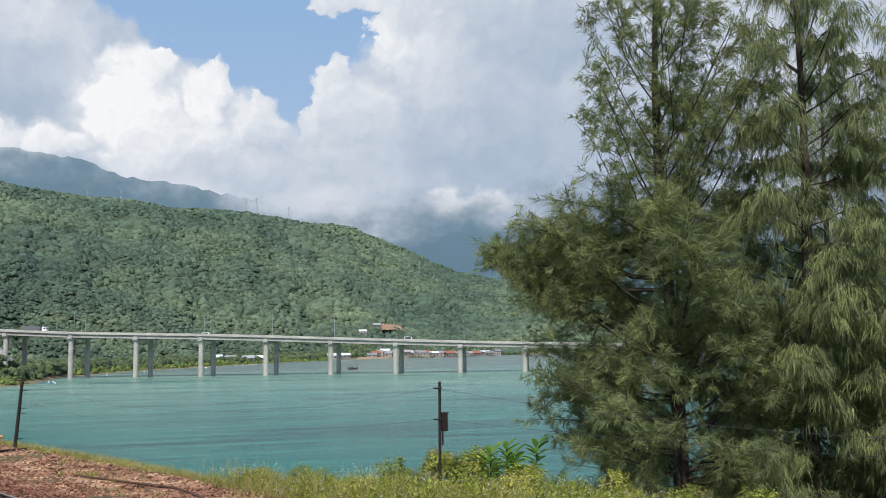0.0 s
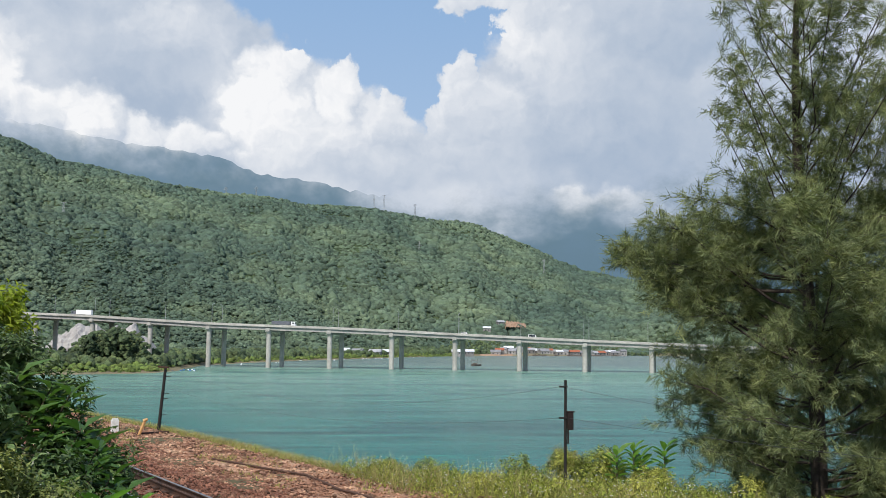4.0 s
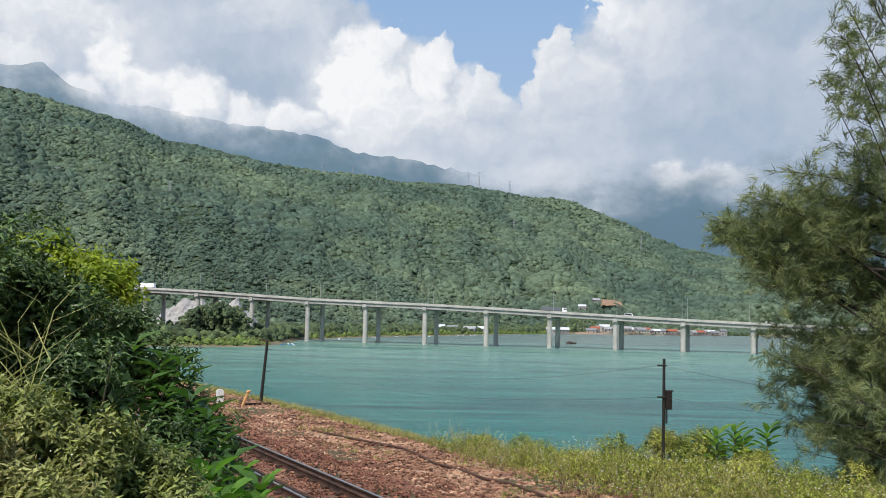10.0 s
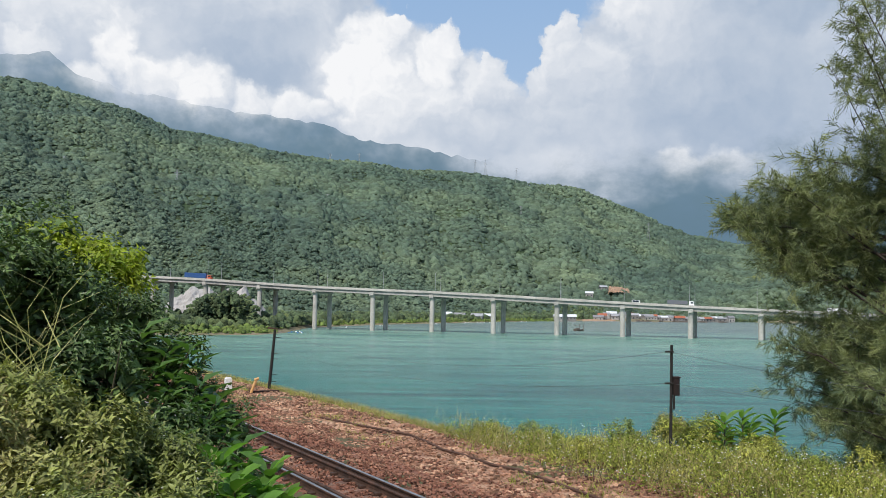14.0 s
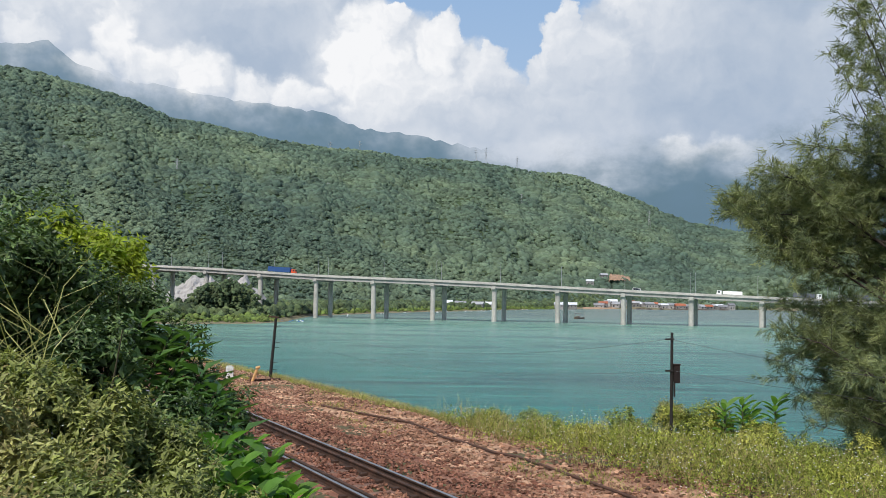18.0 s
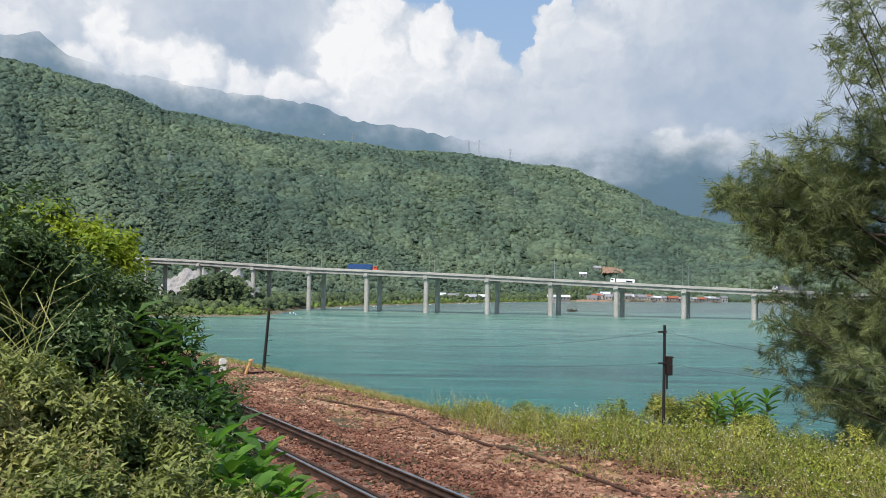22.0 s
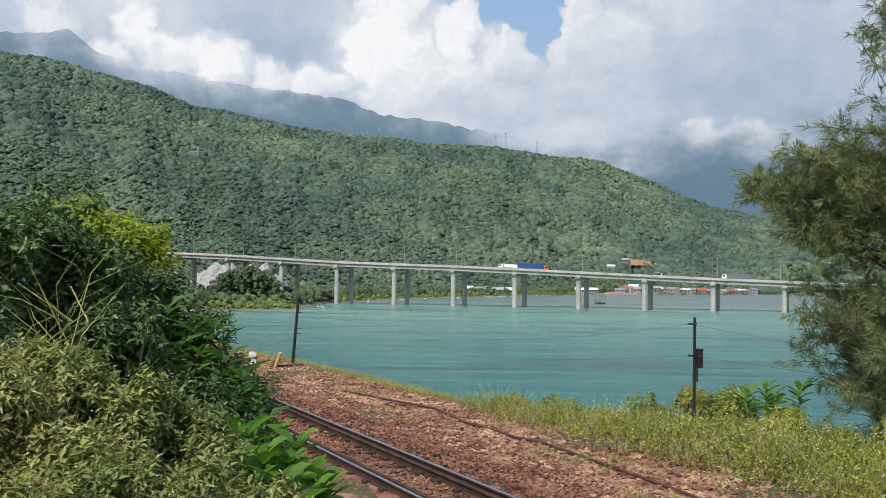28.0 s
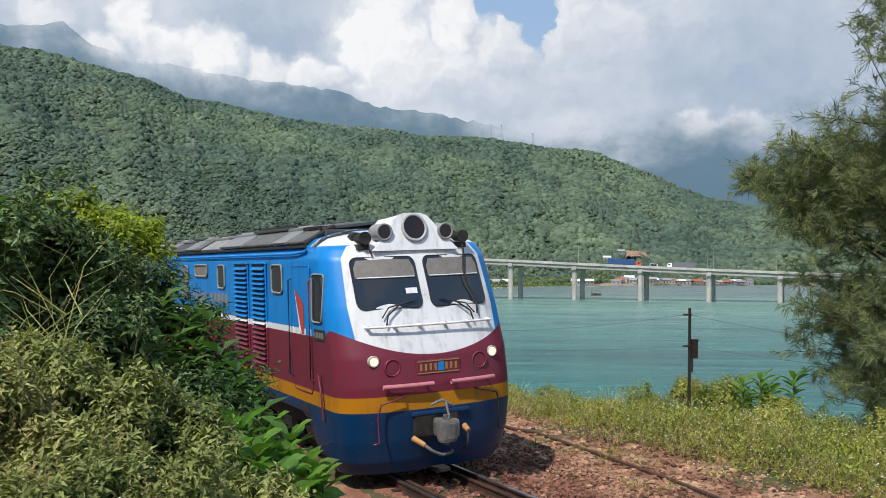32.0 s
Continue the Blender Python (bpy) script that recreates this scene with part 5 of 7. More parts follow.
def paint(name, colour, rough=0.38, dirt=0.5, dark=(0.05, 0.04, 0.035), scale=1.6, coat=0.08, metal=0.0):
    """Old gloss paint with grime, streaks that run down, and chips."""
    m = bpy.data.materials.new(name)
    m.use_nodes = True
    nd = Nodes(m.node_tree)
    co = nd.add("ShaderNodeTexCoord").outputs["Object"]
    x, y, z = nd.xyz(co)
    col = colour(nd, x, y, z) if callable(colour) else nd.mix(nd.noise(co, scale, 4, 0.6), colour, tuple(min(1, c * 1.25 + 0.01) for c in colour))
    streak = nd.noise(nd.vec(nd.math("MULTIPLY", x, 9.0), nd.math("MULTIPLY", y, 9.0), nd.math("MULTIPLY", z, 0.9)), 1.0, 4, 0.6)
    blot = nd.noise(co, 1.3, 6, 0.65)
    f = nd.math("MULTIPLY", nd.step(nd.math("ADD", nd.math("MULTIPLY", streak, 0.55), nd.math("MULTIPLY", blot, 0.45)), 0.46, 0.75), dirt)
    col = nd.mix(f, col, dark)
    chip = nd.step(nd.noise(co, 11.0, 5, 0.7), 0.66, 0.70)
    col = nd.mix(nd.math("MULTIPLY", chip, dirt), col, (0.16, 0.10, 0.07))
    bsdf = nd.add("ShaderNodeBsdfPrincipled", Base_Color=col, Roughness=nd.math("MULTIPLY_ADD", blot, 0.3, rough - 0.12), Metallic=metal)
    nd.put(bsdf, "Coat Weight", coat)
    nd.put(bsdf, "Specular IOR Level", 0.3)
    b = nd.add("ShaderNodeBump", Strength=0.12, Distance=0.02, Height=nd.noise(co, 2.2, 3, 0.5))
    nd.put(bsdf, "Normal", b.outputs[0])
    nd.add("ShaderNodeOutputMaterial", Surface=bsdf.outputs[0])
    return m


# the skirt's blue is darkened further for the shade below the nose
BLUE, DEEP_SHADED, YELLOW_P, MAROON, WHITE_P = (0.003, 0.215, 0.60), (0.003, 0.036, 0.105), (0.46, 0.185, 0.008), (0.17, 0.022, 0.042), (0.74, 0.74, 0.75)


def livery(nd, x, y, z):
    """Deep blue skirt darkened for its shade, yellow band, maroon waist, blue upper sides, white face."""
    face_y = nd.math("MULTIPLY_ADD", nd.math("SUBTRACT", z, 1.75), -0.40, -0.06)
    front = nd.step(nd.math("SUBTRACT", y, face_y), -0.155, -0.145)
    crown = nd.math("MULTIPLY", nd.step(z, 3.33, 3.345), nd.step(y, -1.62, -1.60))
    upper = nd.mix(nd.math("MAXIMUM", front, crown), BLUE, WHITE_P)
    on_front = nd.step(y, -0.85, -0.6)
    sill = nd.math("MULTIPLY_ADD", nd.math("MULTIPLY", x, x), 0.20, 1.76)
    edge = nd.math("ADD", nd.math("MULTIPLY", on_front, sill), nd.math("MULTIPLY", nd.math("SUBTRACT", 1.0, on_front), 2.02))
    over = nd.math("SUBTRACT", z, edge)
    stripe = nd.math("MULTIPLY", nd.math("MULTIPLY", nd.step(over, 0.0, 0.01), nd.step(over, 0.105, 0.095)), nd.step(y, -1.55, -1.56))
    col = nd.mix(nd.step(over, 0.0, 0.01), MAROON, upper)
    col = nd.mix(stripe, col, WHITE_P)
    col = nd.mix(nd.step(z, 1.235, 1.225), col, YELLOW_P)
    return nd.mix(nd.step(z, 1.025, 1.015), col, DEEP_SHADED)


M["loco"] = paint("locomotive_livery", livery)
M["loco_white"] = paint("grimy_white_paint", WHITE_P)
M["loco_grey"] = paint("sooty_grey_paint", (0.25, 0.25, 0.24), 0.6, 0.5, (0.03, 0.03, 0.03))
M["loco_roof"] = paint("dark_roof_paint", (0.060, 0.062, 0.066), 0.65, 0.5, (0.02, 0.02, 0.02))
M["loco_pale"] = paint("faded_roof_panel", (0.20, 0.20, 0.20), 0.6, 0.5)
M["loco_blue"] = paint("blue_paint", BLUE)
M["loco_pale_ring"] = paint("worn_grey_paint", (0.42, 0.42, 0.41), 0.5, 0.4)
M["loco_deep"] = paint("shaded_deep_blue_paint", DEEP_SHADED)
M["loco_maroon"] = paint("maroon_paint", MAROON)
M["loco_slat"] = paint("louvre_paint", lambda nd, x, y, z: nd.mix(nd.step(z, 2.02, 2.03), nd.mix(1.0, MAROON, (1.1, 1.1, 1.1), "MULTIPLY"), nd.mix(nd.step(z, 2.12, 2.13), WHITE_P, BLUE)))
M["loco_pink"] = paint("faded_pink_paint", (0.50, 0.17, 0.20))
M["loco_yellow"] = paint("dull_yellow_paint", (0.30, 0.19, 0.06))
M["loco_red"] = paint("red_paint", (0.42, 0.05, 0.05))
M["grime"] = material("oily_black_iron", [(0.012, 0.011, 0.010), (0.03, 0.027, 0.024), (0.055, 0.045, 0.038)], 5, 0.75, 0.4)
M["cast"] = material("grey_cast_iron", [(0.10, 0.095, 0.09), (0.19, 0.18, 0.17), (0.27, 0.25, 0.23)], 6, 0.7, 0.5, metal=0.3)
M["rubber"] = material("rubber_seal", [(0.012, 0.012, 0.012), (0.03, 0.03, 0.03)], 6, 0.6, 0.1)
M["blind"] = material("brown_sun_blind", [(0.17, 0.155, 0.14), (0.24, 0.22, 0.20)], 2, 0.7, 0.1)
M["brass"] = material("orange_brass", [(0.45, 0.20, 0.06), (0.60, 0.32, 0.12)], 6, 0.5, 0.2)


def plain(name, colour, rough=0.5, glow=0.0, **kw):
    m = bpy.data.materials.new(name)
    m.use_nodes = True
    b = m.node_tree.nodes["Principled BSDF"]
    b.inputs["Base Color"].default_value, b.inputs["Roughness"].default_value = (*colour, 1), rough
    if glow:
        b.inputs["Emission Color"].default_value, b.inputs["Emission Strength"].default_value = (*colour, 1), glow
    for k, v in kw.items():
        b.inputs[k.replace("_", " ")].default_value = v
    return m


M["cab_glass"] = plain("dark_cab_glass", (0.02, 0.028, 0.04), 0.08, IOR=1.6)
M["lamp_glow"] = plain("lit_headlamp", (1.0, 0.70, 0.36), 0.3, 1.5)
M["lens"] = plain("dark_lamp_lens", (0.02, 0.012, 0.010), 0.1)
LEN = 16.2
FACE_Z = [0.12, 0.3, 0.6, 1.0, 1.35, 1.75, 2.2, 2.45, 3.15, 3.32, 3.45, 3.54, 3.58]
FACE_Y = [-0.24, -0.14, -0.06, 0.0, 0.0, -0.06, -0.22, -0.31, -0.60, -0.70, -0.92, -1.3, -1.8]
SIDE_W = [1.24, 1.33, 1.38, 1.40, 1.40, 1.40, 1.40, 1.40, 1.38, 1.31, 1.14, 0.86, 0.60]
BOW, POW = 0.62, 2.7


def face_y(x, z):
    """The nose: how far forward the skin lies at x across and z up."""
    f, w = np.interp(z, FACE_Z, FACE_Y), np.interp(z, FACE_Z, SIDE_W)
    q = min(1.0, abs(x) / w)
    return float(f - BOW + BOW * (1 - q ** POW) ** (1 / POW))


def loco_shell():
    levels = sorted(set(np.round(np.concatenate([np.linspace(0.12, 3.58, 44), [1.02, 1.23], FACE_Z]), 3)))
    V, rows = [], []
    for z in levels:
        w, f = np.interp(z, FACE_Z, SIDE_W), np.interp(z, FACE_Z, FACE_Y)
        ring = []
        half = []
        th = np.linspace(0, math.pi / 2, 22)
        for t in th:
            half.append((w * math.cos(t) ** (2 / POW), f - BOW + BOW * math.sin(t) ** (2 / POW)))
        back = [(w, -LEN), (w, -LEN * 0.66), (w, -LEN * 0.33), (w, -1.9), (w, -1.3)]
        pts = back + half + [(-x, y) for x, y in half[-2::-1]] + [(-x, y) for x, y in back[::-1]]
        for x, y in pts:
            zz = z
            if y < -1.29 and z < 0.86:
                zz = max(z, float(np.interp(-y, [1.3, 1.9], [0.3, 0.86])))
            ring.append((x, y, zz))
        rows.append(len(V))
        V += ring
    k = len(pts)
    F = []
    for i in range(len(levels) - 1):
        for j in range(k - 1):
            F.append((rows[i] + j, rows[i] + j + 1, rows[i + 1] + j + 1, rows[i + 1] + j))
        F.append((rows[i] + k - 1, rows[i], rows[i + 1], rows[i + 1] + k - 1))
    return raw("body", V, F, M["loco"], True)


def round_rect(x0, x1, z0, z1, r, n=5):
    pts = []
    for cx, cz, a in ((x1 - r, z1 - r, 0), (x0 + r, z1 - r, 90), (x0 + r, z0 + r, 180), (x1 - r, z0 + r, 270)):
        for i in range(n + 1):
            t = radians(a + 90 * i / n)
            pts.append((cx + r * math.cos(t), cz + r * math.sin(t)))
    return pts


def on_nose(pts, out):
    return [Vector((x, face_y(x, z) + out, z)) for x, z in pts]


def on_side(pts, out, w=1.40):
    return [Vector((w + out, y, z)) for y, z in pts]


def pane(loop, middle=None):
    """A fan over a closed loop."""
    bm = bmesh.new()
    c = bm.verts.new(middle if middle is not None else sum(loop, Vector()) / len(loop))
    vs = [bm.verts.new(p) for p in loop]
    for i in range(len(vs)):
        bm.faces.new((c, vs[i], vs[(i + 1) % len(vs)]))
    bmesh.ops.recalc_face_normals(bm, faces=bm.faces)
    return bm


def skin(loop, place, rings=5):
    """A closed patch on a curved skin: the loop drawn in towards its middle, each ring laid on the skin by place(point)."""
    c = sum(loop, Vector()) / len(loop)
    bm = bmesh.new()
    old = None
    for k in range(rings):
        q = 1 - k / rings
        ring = [bm.verts.new(place(c.lerp(p, q))) for p in loop]
        if old:
            for i in range(len(loop)):
                j = (i + 1) % len(loop)
                bm.faces.new((old[i], old[j], ring[j], ring[i]))
        old = ring
    mid = bm.verts.new(place(c))
    for i in range(len(loop)):
        bm.faces.new((old[i], old[(i + 1) % len(loop)], mid))
    bmesh.ops.recalc_face_normals(bm, faces=bm.faces)
    for f in bm.faces:
        f.smooth = True
    return bm


def side_x(y, z):
    """Half-width of the skin at y along and z up, also where the cab's corner curves in."""
    f, w = np.interp(z, FACE_Z, FACE_Y), np.interp(z, FACE_Z, SIDE_W)
    q = max(0.0, min(0.999, (y - (f - BOW)) / BOW))
    return float(w * (1 - q ** POW) ** (1 / POW))


def flank_at(s, out):
    return lambda p: Vector((s * (side_x(p.y, p.z) + out), p.y, p.z))


def nose_at(out):
    return lambda p: Vector((p.x, face_y(p.x, p.z) + out, p.z))


def rim(loop, r, seg=6):
    rods = [(loop[i], loop[(i + 1) % len(loop)], r, r) for i in range(len(loop))]
    return rods


def rod(name, pts, r, mat, parent, label="", seg=7):
    return link(name, pipe(name, pts, [r] * len(pts), mat, seg), None, parent, label)


def disc_lamp(name, x, y, z, r, depth, mat_body, mat_lens, parent, label="", tilt=0.0):
    bm = bmesh.new()
    tube(bm, (x, y - depth, z), (x, y, z), r, r, 20)
    body = part(name, bm, mat_body, parent, label)
    bm = bmesh.new()
    tube(bm, (x, y + 0.004, z), (x, y + 0.012, z), r * 0.72, r * 0.72, 18)
    part("lens", bm, mat_lens, body)
    bm = bmesh.new()
    ring = [Vector((x + r * 0.9 * math.cos(t), y + 0.005, z + r * 0.9 * math.sin(t))) for t in np.linspace(0, 2 * math.pi, 25)[:-1]]
    link("bezel", sticks("bezel", rim(ring, r * 0.14), mat_body, 6), None, body)
    return body


def build_loco():
    L = thing("locomotive", "blue, maroon and white diesel locomotive with lit headlamps", "locomotive")
    link("body", loco_shell(), None, L)
    # face: two windscreens with blinds half drawn
    for s in (1, -1):
        x0, x1 = sorted((s * 0.075, s * 1.03))
        loop = on_nose(round_rect(x0, x1, 2.42, 3.15, 0.10), 0.012)
        w = part("windscreen", skin(loop, nose_at(0.016)), M["cab_glass"], L, "dark tinted windscreen")
        link("seal", sticks("seal", rim(loop, 0.012), M["rubber"], 6), None, w)
        top = on_nose([(x0 + 0.03 + (x1 - x0 - 0.06) * i / 6, 2.86) for i in range(7)] + [(x1 - 0.03, 3.0), (x1 - 0.08, 3.11), ((x0 + x1) / 2, 3.12), (x0 + 0.08, 3.11), (x0 + 0.03, 3.0)], 0.018)
        part("sun_blind", skin(top, nose_at(0.024)), M["blind"], w)
        bar = on_nose([(x0 + 0.05 + (x1 - x0 - 0.1) * i / 6, 2.86) for i in range(7)], 0.028)
        link("blind_rail", pipe("blind_rail", bar, [0.011] * 7, M["loco_white"], 6), None, w)
        if s > 0:
            part("sticker", skin(on_nose([(0.12, 2.62), (0.30, 2.62), (0.30, 2.70), (0.12, 2.70)], 0.02), nose_at(0.021), 2), M["loco_white"], w)
        rod("wiper", [(s * 0.74, face_y(s * 0.74, 2.30) + 0.05, 2.30), (s * 0.62, face_y(s * 0.62, 2.45) + 0.05, 2.44), (s * 0.2, face_y(s * 0.2, 2.50) + 0.04, 2.52)], 0.010, M["grime"], L)
        rod("wiper_arm", [(s * 0.70, face_y(0.7, 2.18) + 0.05, 2.18), (s * 0.66, face_y(0.66, 2.30) + 0.06, 2.33), (s * 0.45, face_y(0.45, 2.47) + 0.05, 2.48)], 0.012, M["grime"], L)
        # headlamps and blanked lamps
        disc_lamp("headlamp", s * 0.945, face_y(0.945, 1.72) + 0.02, 1.72, 0.078, 0.12, M["loco_pale_ring"], M["lamp_glow"], L, "small lit round headlamp")
        disc_lamp("blanked_lamp", s * 0.69, face_y(0.69, 1.62) + 0.006, 1.62, 0.125, 0.06, M["loco_maroon"], M["loco_maroon"], L)
        # roof lamps
        disc_lamp("roof_lamp", s * 0.50, -0.62, 3.51, 0.125, 0.30, M["loco_grey"], M["lens"], L, "round grey roof lamp")
        bm = bmesh.new()
        tube(bm, (s * 0.80, -0.95, 3.43), (s * 0.80, -0.62, 3.43), 0.055, 0.095, 14)
        tube(bm, (s * 0.80, -1.10, 3.43), (s * 0.80, -0.94, 3.43), 0.09, 0.09, 12)
        part("horn", bm, M["grime"], L, "short dark air horn")
        part("horn_foot", box(bmesh.new(), s * 0.80 - 0.09, s * 0.80 + 0.09, -1.05, -0.7, 3.26, 3.345, 0.01), M["grime"], L)
        # pink steps and grab irons
        pts = [(s * (0.14 + 0.74 * i / 6), face_y(0.14 + 0.74 * i / 6, 1.38) + 0.09, 1.37) for i in range(7)]
        rod("step_bar", pts, 0.034, M["loco_pink"], L, "faded pink step bar", 8)
        for q in (0.22, 0.8):
            rod("step_bracket", [(s * q, face_y(q, 1.36) - 0.02, 1.34), (s * q, face_y(q, 1.36) + 0.09, 1.36)], 0.018, M["loco_maroon"], L)
        rod("grab_iron", [(s * 0.55, face_y(0.55, 1.22) + 0.03, 1.24), (s * 0.62, face_y(0.62, 1.2) + 0.09, 1.22), (s * 0.92, face_y(0.92, 1.18) + 0.10, 1.14), (s * 0.96, face_y(0.96, 0.9) + 0.11, 0.95),
                          (s * 0.94, face_y(0.94, 0.65) + 0.13, 0.62), (s * 1.02, face_y(1.0, 0.6) + 0.13, 0.60)], 0.013, M["loco_maroon"] if s > 0 else M["grime"], L)
    # big central lamp in its cowl
    cowl = [(0.70, 3.24), (0.50, 3.44), (0.32, 3.66), (0.24, 3.75), (0.13, 3.79), (-0.13, 3.79), (-0.24, 3.75), (-0.32, 3.66), (-0.50, 3.44), (-0.70, 3.24)]
    bm = bmesh.new()
    a = [bm.verts.new((x, -0.60 - 0.22 * (z - 3.26), z)) for x, z in cowl]
    b = [bm.verts.new((x * 0.8, -1.5, min(z, 3.72))) for x, z in cowl]
    bm.faces.new(a)
    for i in range(len(a)):
        j = (i + 1) % len(a)
        bm.faces.new((a[i], a[j], b[j], b[i]))
    bmesh.ops.recalc_face_normals(bm, faces=bm.faces)
    part("lamp_cowl", bm, M["loco_white"], L, "sooty white cowl of the central lamp")
    ring = [Vector((0.19 * math.cos(t), -0.585 - 0.22 * (0.30 + 0.19 * math.sin(t)), 3.57 + 0.19 * math.sin(t))) for t in np.linspace(0, 2 * math.pi, 29)[:-1]]
    lamp = link("central_lamp", sticks("central_lamp", rim(ring, 0.024), M["loco_pale_ring"], 8), None, L, "large round unlit lamp")
    part("lens", pane([p + Vector((0, 0.004, 0)) for p in ring], Vector((0, -0.642, 3.57))), M["lens"], lamp)
    rod("washer_hose", [(-0.78, -0.66, 3.40), (-0.80, face_y(0.8, 3.2) + 0.06, 3.22), (-0.70, face_y(0.7, 2.9) + 0.07, 2.92), (-0.72, face_y(0.72, 2.7) + 0.06, 2.72), (-0.82, face_y(0.82, 2.5) + 0.06, 2.50), (-0.80, face_y(0.8, 2.3) + 0.05, 2.28)], 0.014, M["grime"], L)
    rod("washer_hose", [(0.76, -0.66, 3.38), (0.72, face_y(0.72, 3.24) + 0.05, 3.24), (0.70, face_y(0.7, 3.17) + 0.03, 3.17)], 0.014, M["grime"], L)
    # handrail under the windscreens
    hp = [(x, face_y(x, 2.19) + 0.10, 2.18) for x in np.linspace(-0.99, 0.99, 13)]
    rail = rod("handrail", hp, 0.018, M["loco_white"], L, "white handrail across the nose", 8)
    for x in np.linspace(-0.97, 0.97, 6):
        rod("bracket", [(x, face_y(x, 2.18) - 0.02, 2.175), (x, face_y(x, 2.19) + 0.10, 2.18)], 0.026, M["loco_white"], rail)
    # plate with its characters as bars
    plate = part("number_plate", box(bmesh.new(), -0.34, 0.34, 0.0 - 0.062 + 0.018, 0.0 - 0.062 + 0.045, 1.49, 1.69, 0.006), M["loco_maroon"], L, "maroon plate with yellow characters")
    for z0, z1 in ((1.50, 1.515), (1.665, 1.68)):
        part("border", box(bmesh.new(), -0.33, 0.33, -0.0165, -0.010, z0, z1), M["loco_yellow"], plate)
    xs = [0.275, 0.20, 0.125, 0.05, -0.125, -0.20, -0.275]
    for x in xs:
        part("bar", box(bmesh.new(), x - 0.017, x + 0.017, -0.0165, -0.009, 1.54, 1.64, 0.004), M["loco_yellow"], plate)
    part("blue_patch", box(bmesh.new(), -0.085, 0.005, -0.0165, -0.012, 1.53, 1.65), M["loco_blue"], plate)
    # coupler, hoses and openings; a solid black box stands in for the openings' shade
    part("coupler_pocket", box(bmesh.new(), -0.28, 0.42, -0.2, 0.015, 0.62, 0.94, 0.03), M["grime"], L)
    part("buffer_beam", box(bmesh.new(), -0.45, 0.45, -0.1, 0.022, 0.93, 0.985, 0.01), M["loco_deep"], L)
    cp = part("coupler", box(bmesh.new(), -0.15, 0.13, -0.1, 0.30, 0.62, 0.88, 0.05), M["cast"], L, "heavy grey iron coupler")
    part("knuckle", box(bmesh.new(), -0.06, 0.20, 0.22, 0.40, 0.58, 0.90, 0.06), M["cast"], cp)
    part("pin", tube(bmesh.new(), (0.08, 0.30, 0.55), (0.08, 0.30, 0.96), 0.04, seg=10), M["cast"], cp)
    rod("uncoupling_lever", [(0.2, 0.10, 1.08), (0.05, 0.14, 1.14), (-0.02, 0.16, 1.10), (-0.12, 0.15, 1.04)], 0.022, M["cast"], L)
    rod("chain", [(0.0, 0.16, 1.10), (0.03, 0.30, 0.95), (0.06, 0.34, 0.90)], 0.02, M["cast"], L)
    h = rod("air_hose", [(0.42, 0.05, 0.60), (0.34, 0.16, 0.54), (0.25, 0.22, 0.46), (0.12, 0.24, 0.40), (-0.02, 0.22, 0.41), (-0.06, 0.2, 0.44)], 0.024, M["cast"], L, "grey air hose with an orange valve")
    part("valve", tube(bmesh.new(), (0.46, 0.02, 0.64), (0.34, 0.15, 0.545), 0.042, 0.036, 10), M["brass"], h)
    h = rod("air_hose", [(-0.36, 0.03, 0.70), (-0.37, 0.12, 0.66), (-0.33, 0.16, 0.5), (-0.24, 0.15, 0.36)], 0.024, M["grime"], L)
    part("valve", tube(bmesh.new(), (-0.36, 0.02, 0.72), (-0.37, 0.13, 0.66), 0.042, 0.036, 10), M["brass"], h)
    part("pilot_tip", box(bmesh.new(), -0.12, 0.10, -0.2, 0.02, 0.10, 0.16, 0.01), M["grime"], L)
    # roof: long dark deck with raised hatches
    part("roof_deck", box(bmesh.new(), -0.98, 0.98, -LEN + 0.2, -1.75, 3.44, 3.60, 0.03), M["loco_roof"], L)
    spans = [(-1.8, -2.7, 0.10, "loco_roof"), (-2.75, -3.5, 0.14, "loco_pale"), (-3.6, -5.6, 0.17, "loco_roof"), (-5.7, -6.5, 0.12, "loco_pale"), (-6.6, -7.5, 0.12, "loco_pale"), (-7.7, -9.6, 0.10, "loco_pale"),
             (-9.7, -10.6, 0.16, "loco_roof"), (-10.8, -12.6, 0.12, "loco_pale"), (-12.7, -14.4, 0.14, "loco_roof")]
    for y1, y0, hgt, mt in spans:
        bm = bmesh.new()
        for s in (1, -1):
            box(bm, 0.0, 0.98, y0, y1, 0, 0.05, 0.01, Matrix.Translation((0, 0, 3.60 + hgt * 0.75)) @ Matrix.Rotation(s * radians(5), 4, "Y") @ Matrix.Translation((0 if s > 0 else -0.98, 0, 0)))
        part("roof_hatch", bm, M[mt], L)
    # sloping shoulder panels; solid black ribbed ones stand in for dark open gaps
    for s in (1, -1):
        y = -1.75
        for k, (ln, mt) in enumerate(((0.95, "grime"), (0.75, "loco_pale"), (1.9, "grime"), (0.7, "loco_pale"), (0.9, "loco_pale"), (1.6, "loco_grey"), (0.7, "grime"), (0.9, "loco_pale"), (1.6, "loco_roof"), (0.8, "loco_pale"), (1.9, "loco_roof"))):
            up = 0.05 if mt == "loco_pale" else 0.02
            tilt = Matrix.Translation((s * 1.06, y - ln / 2, 3.485 + up)) @ Matrix.Rotation(s * radians(29), 4, "Y")
            p = part("roof_panel", box(bmesh.new(), -0.30, 0.27, -ln / 2 + 0.02, ln / 2 - 0.02, -0.02, 0.03, 0.008, tilt), M[mt], L)
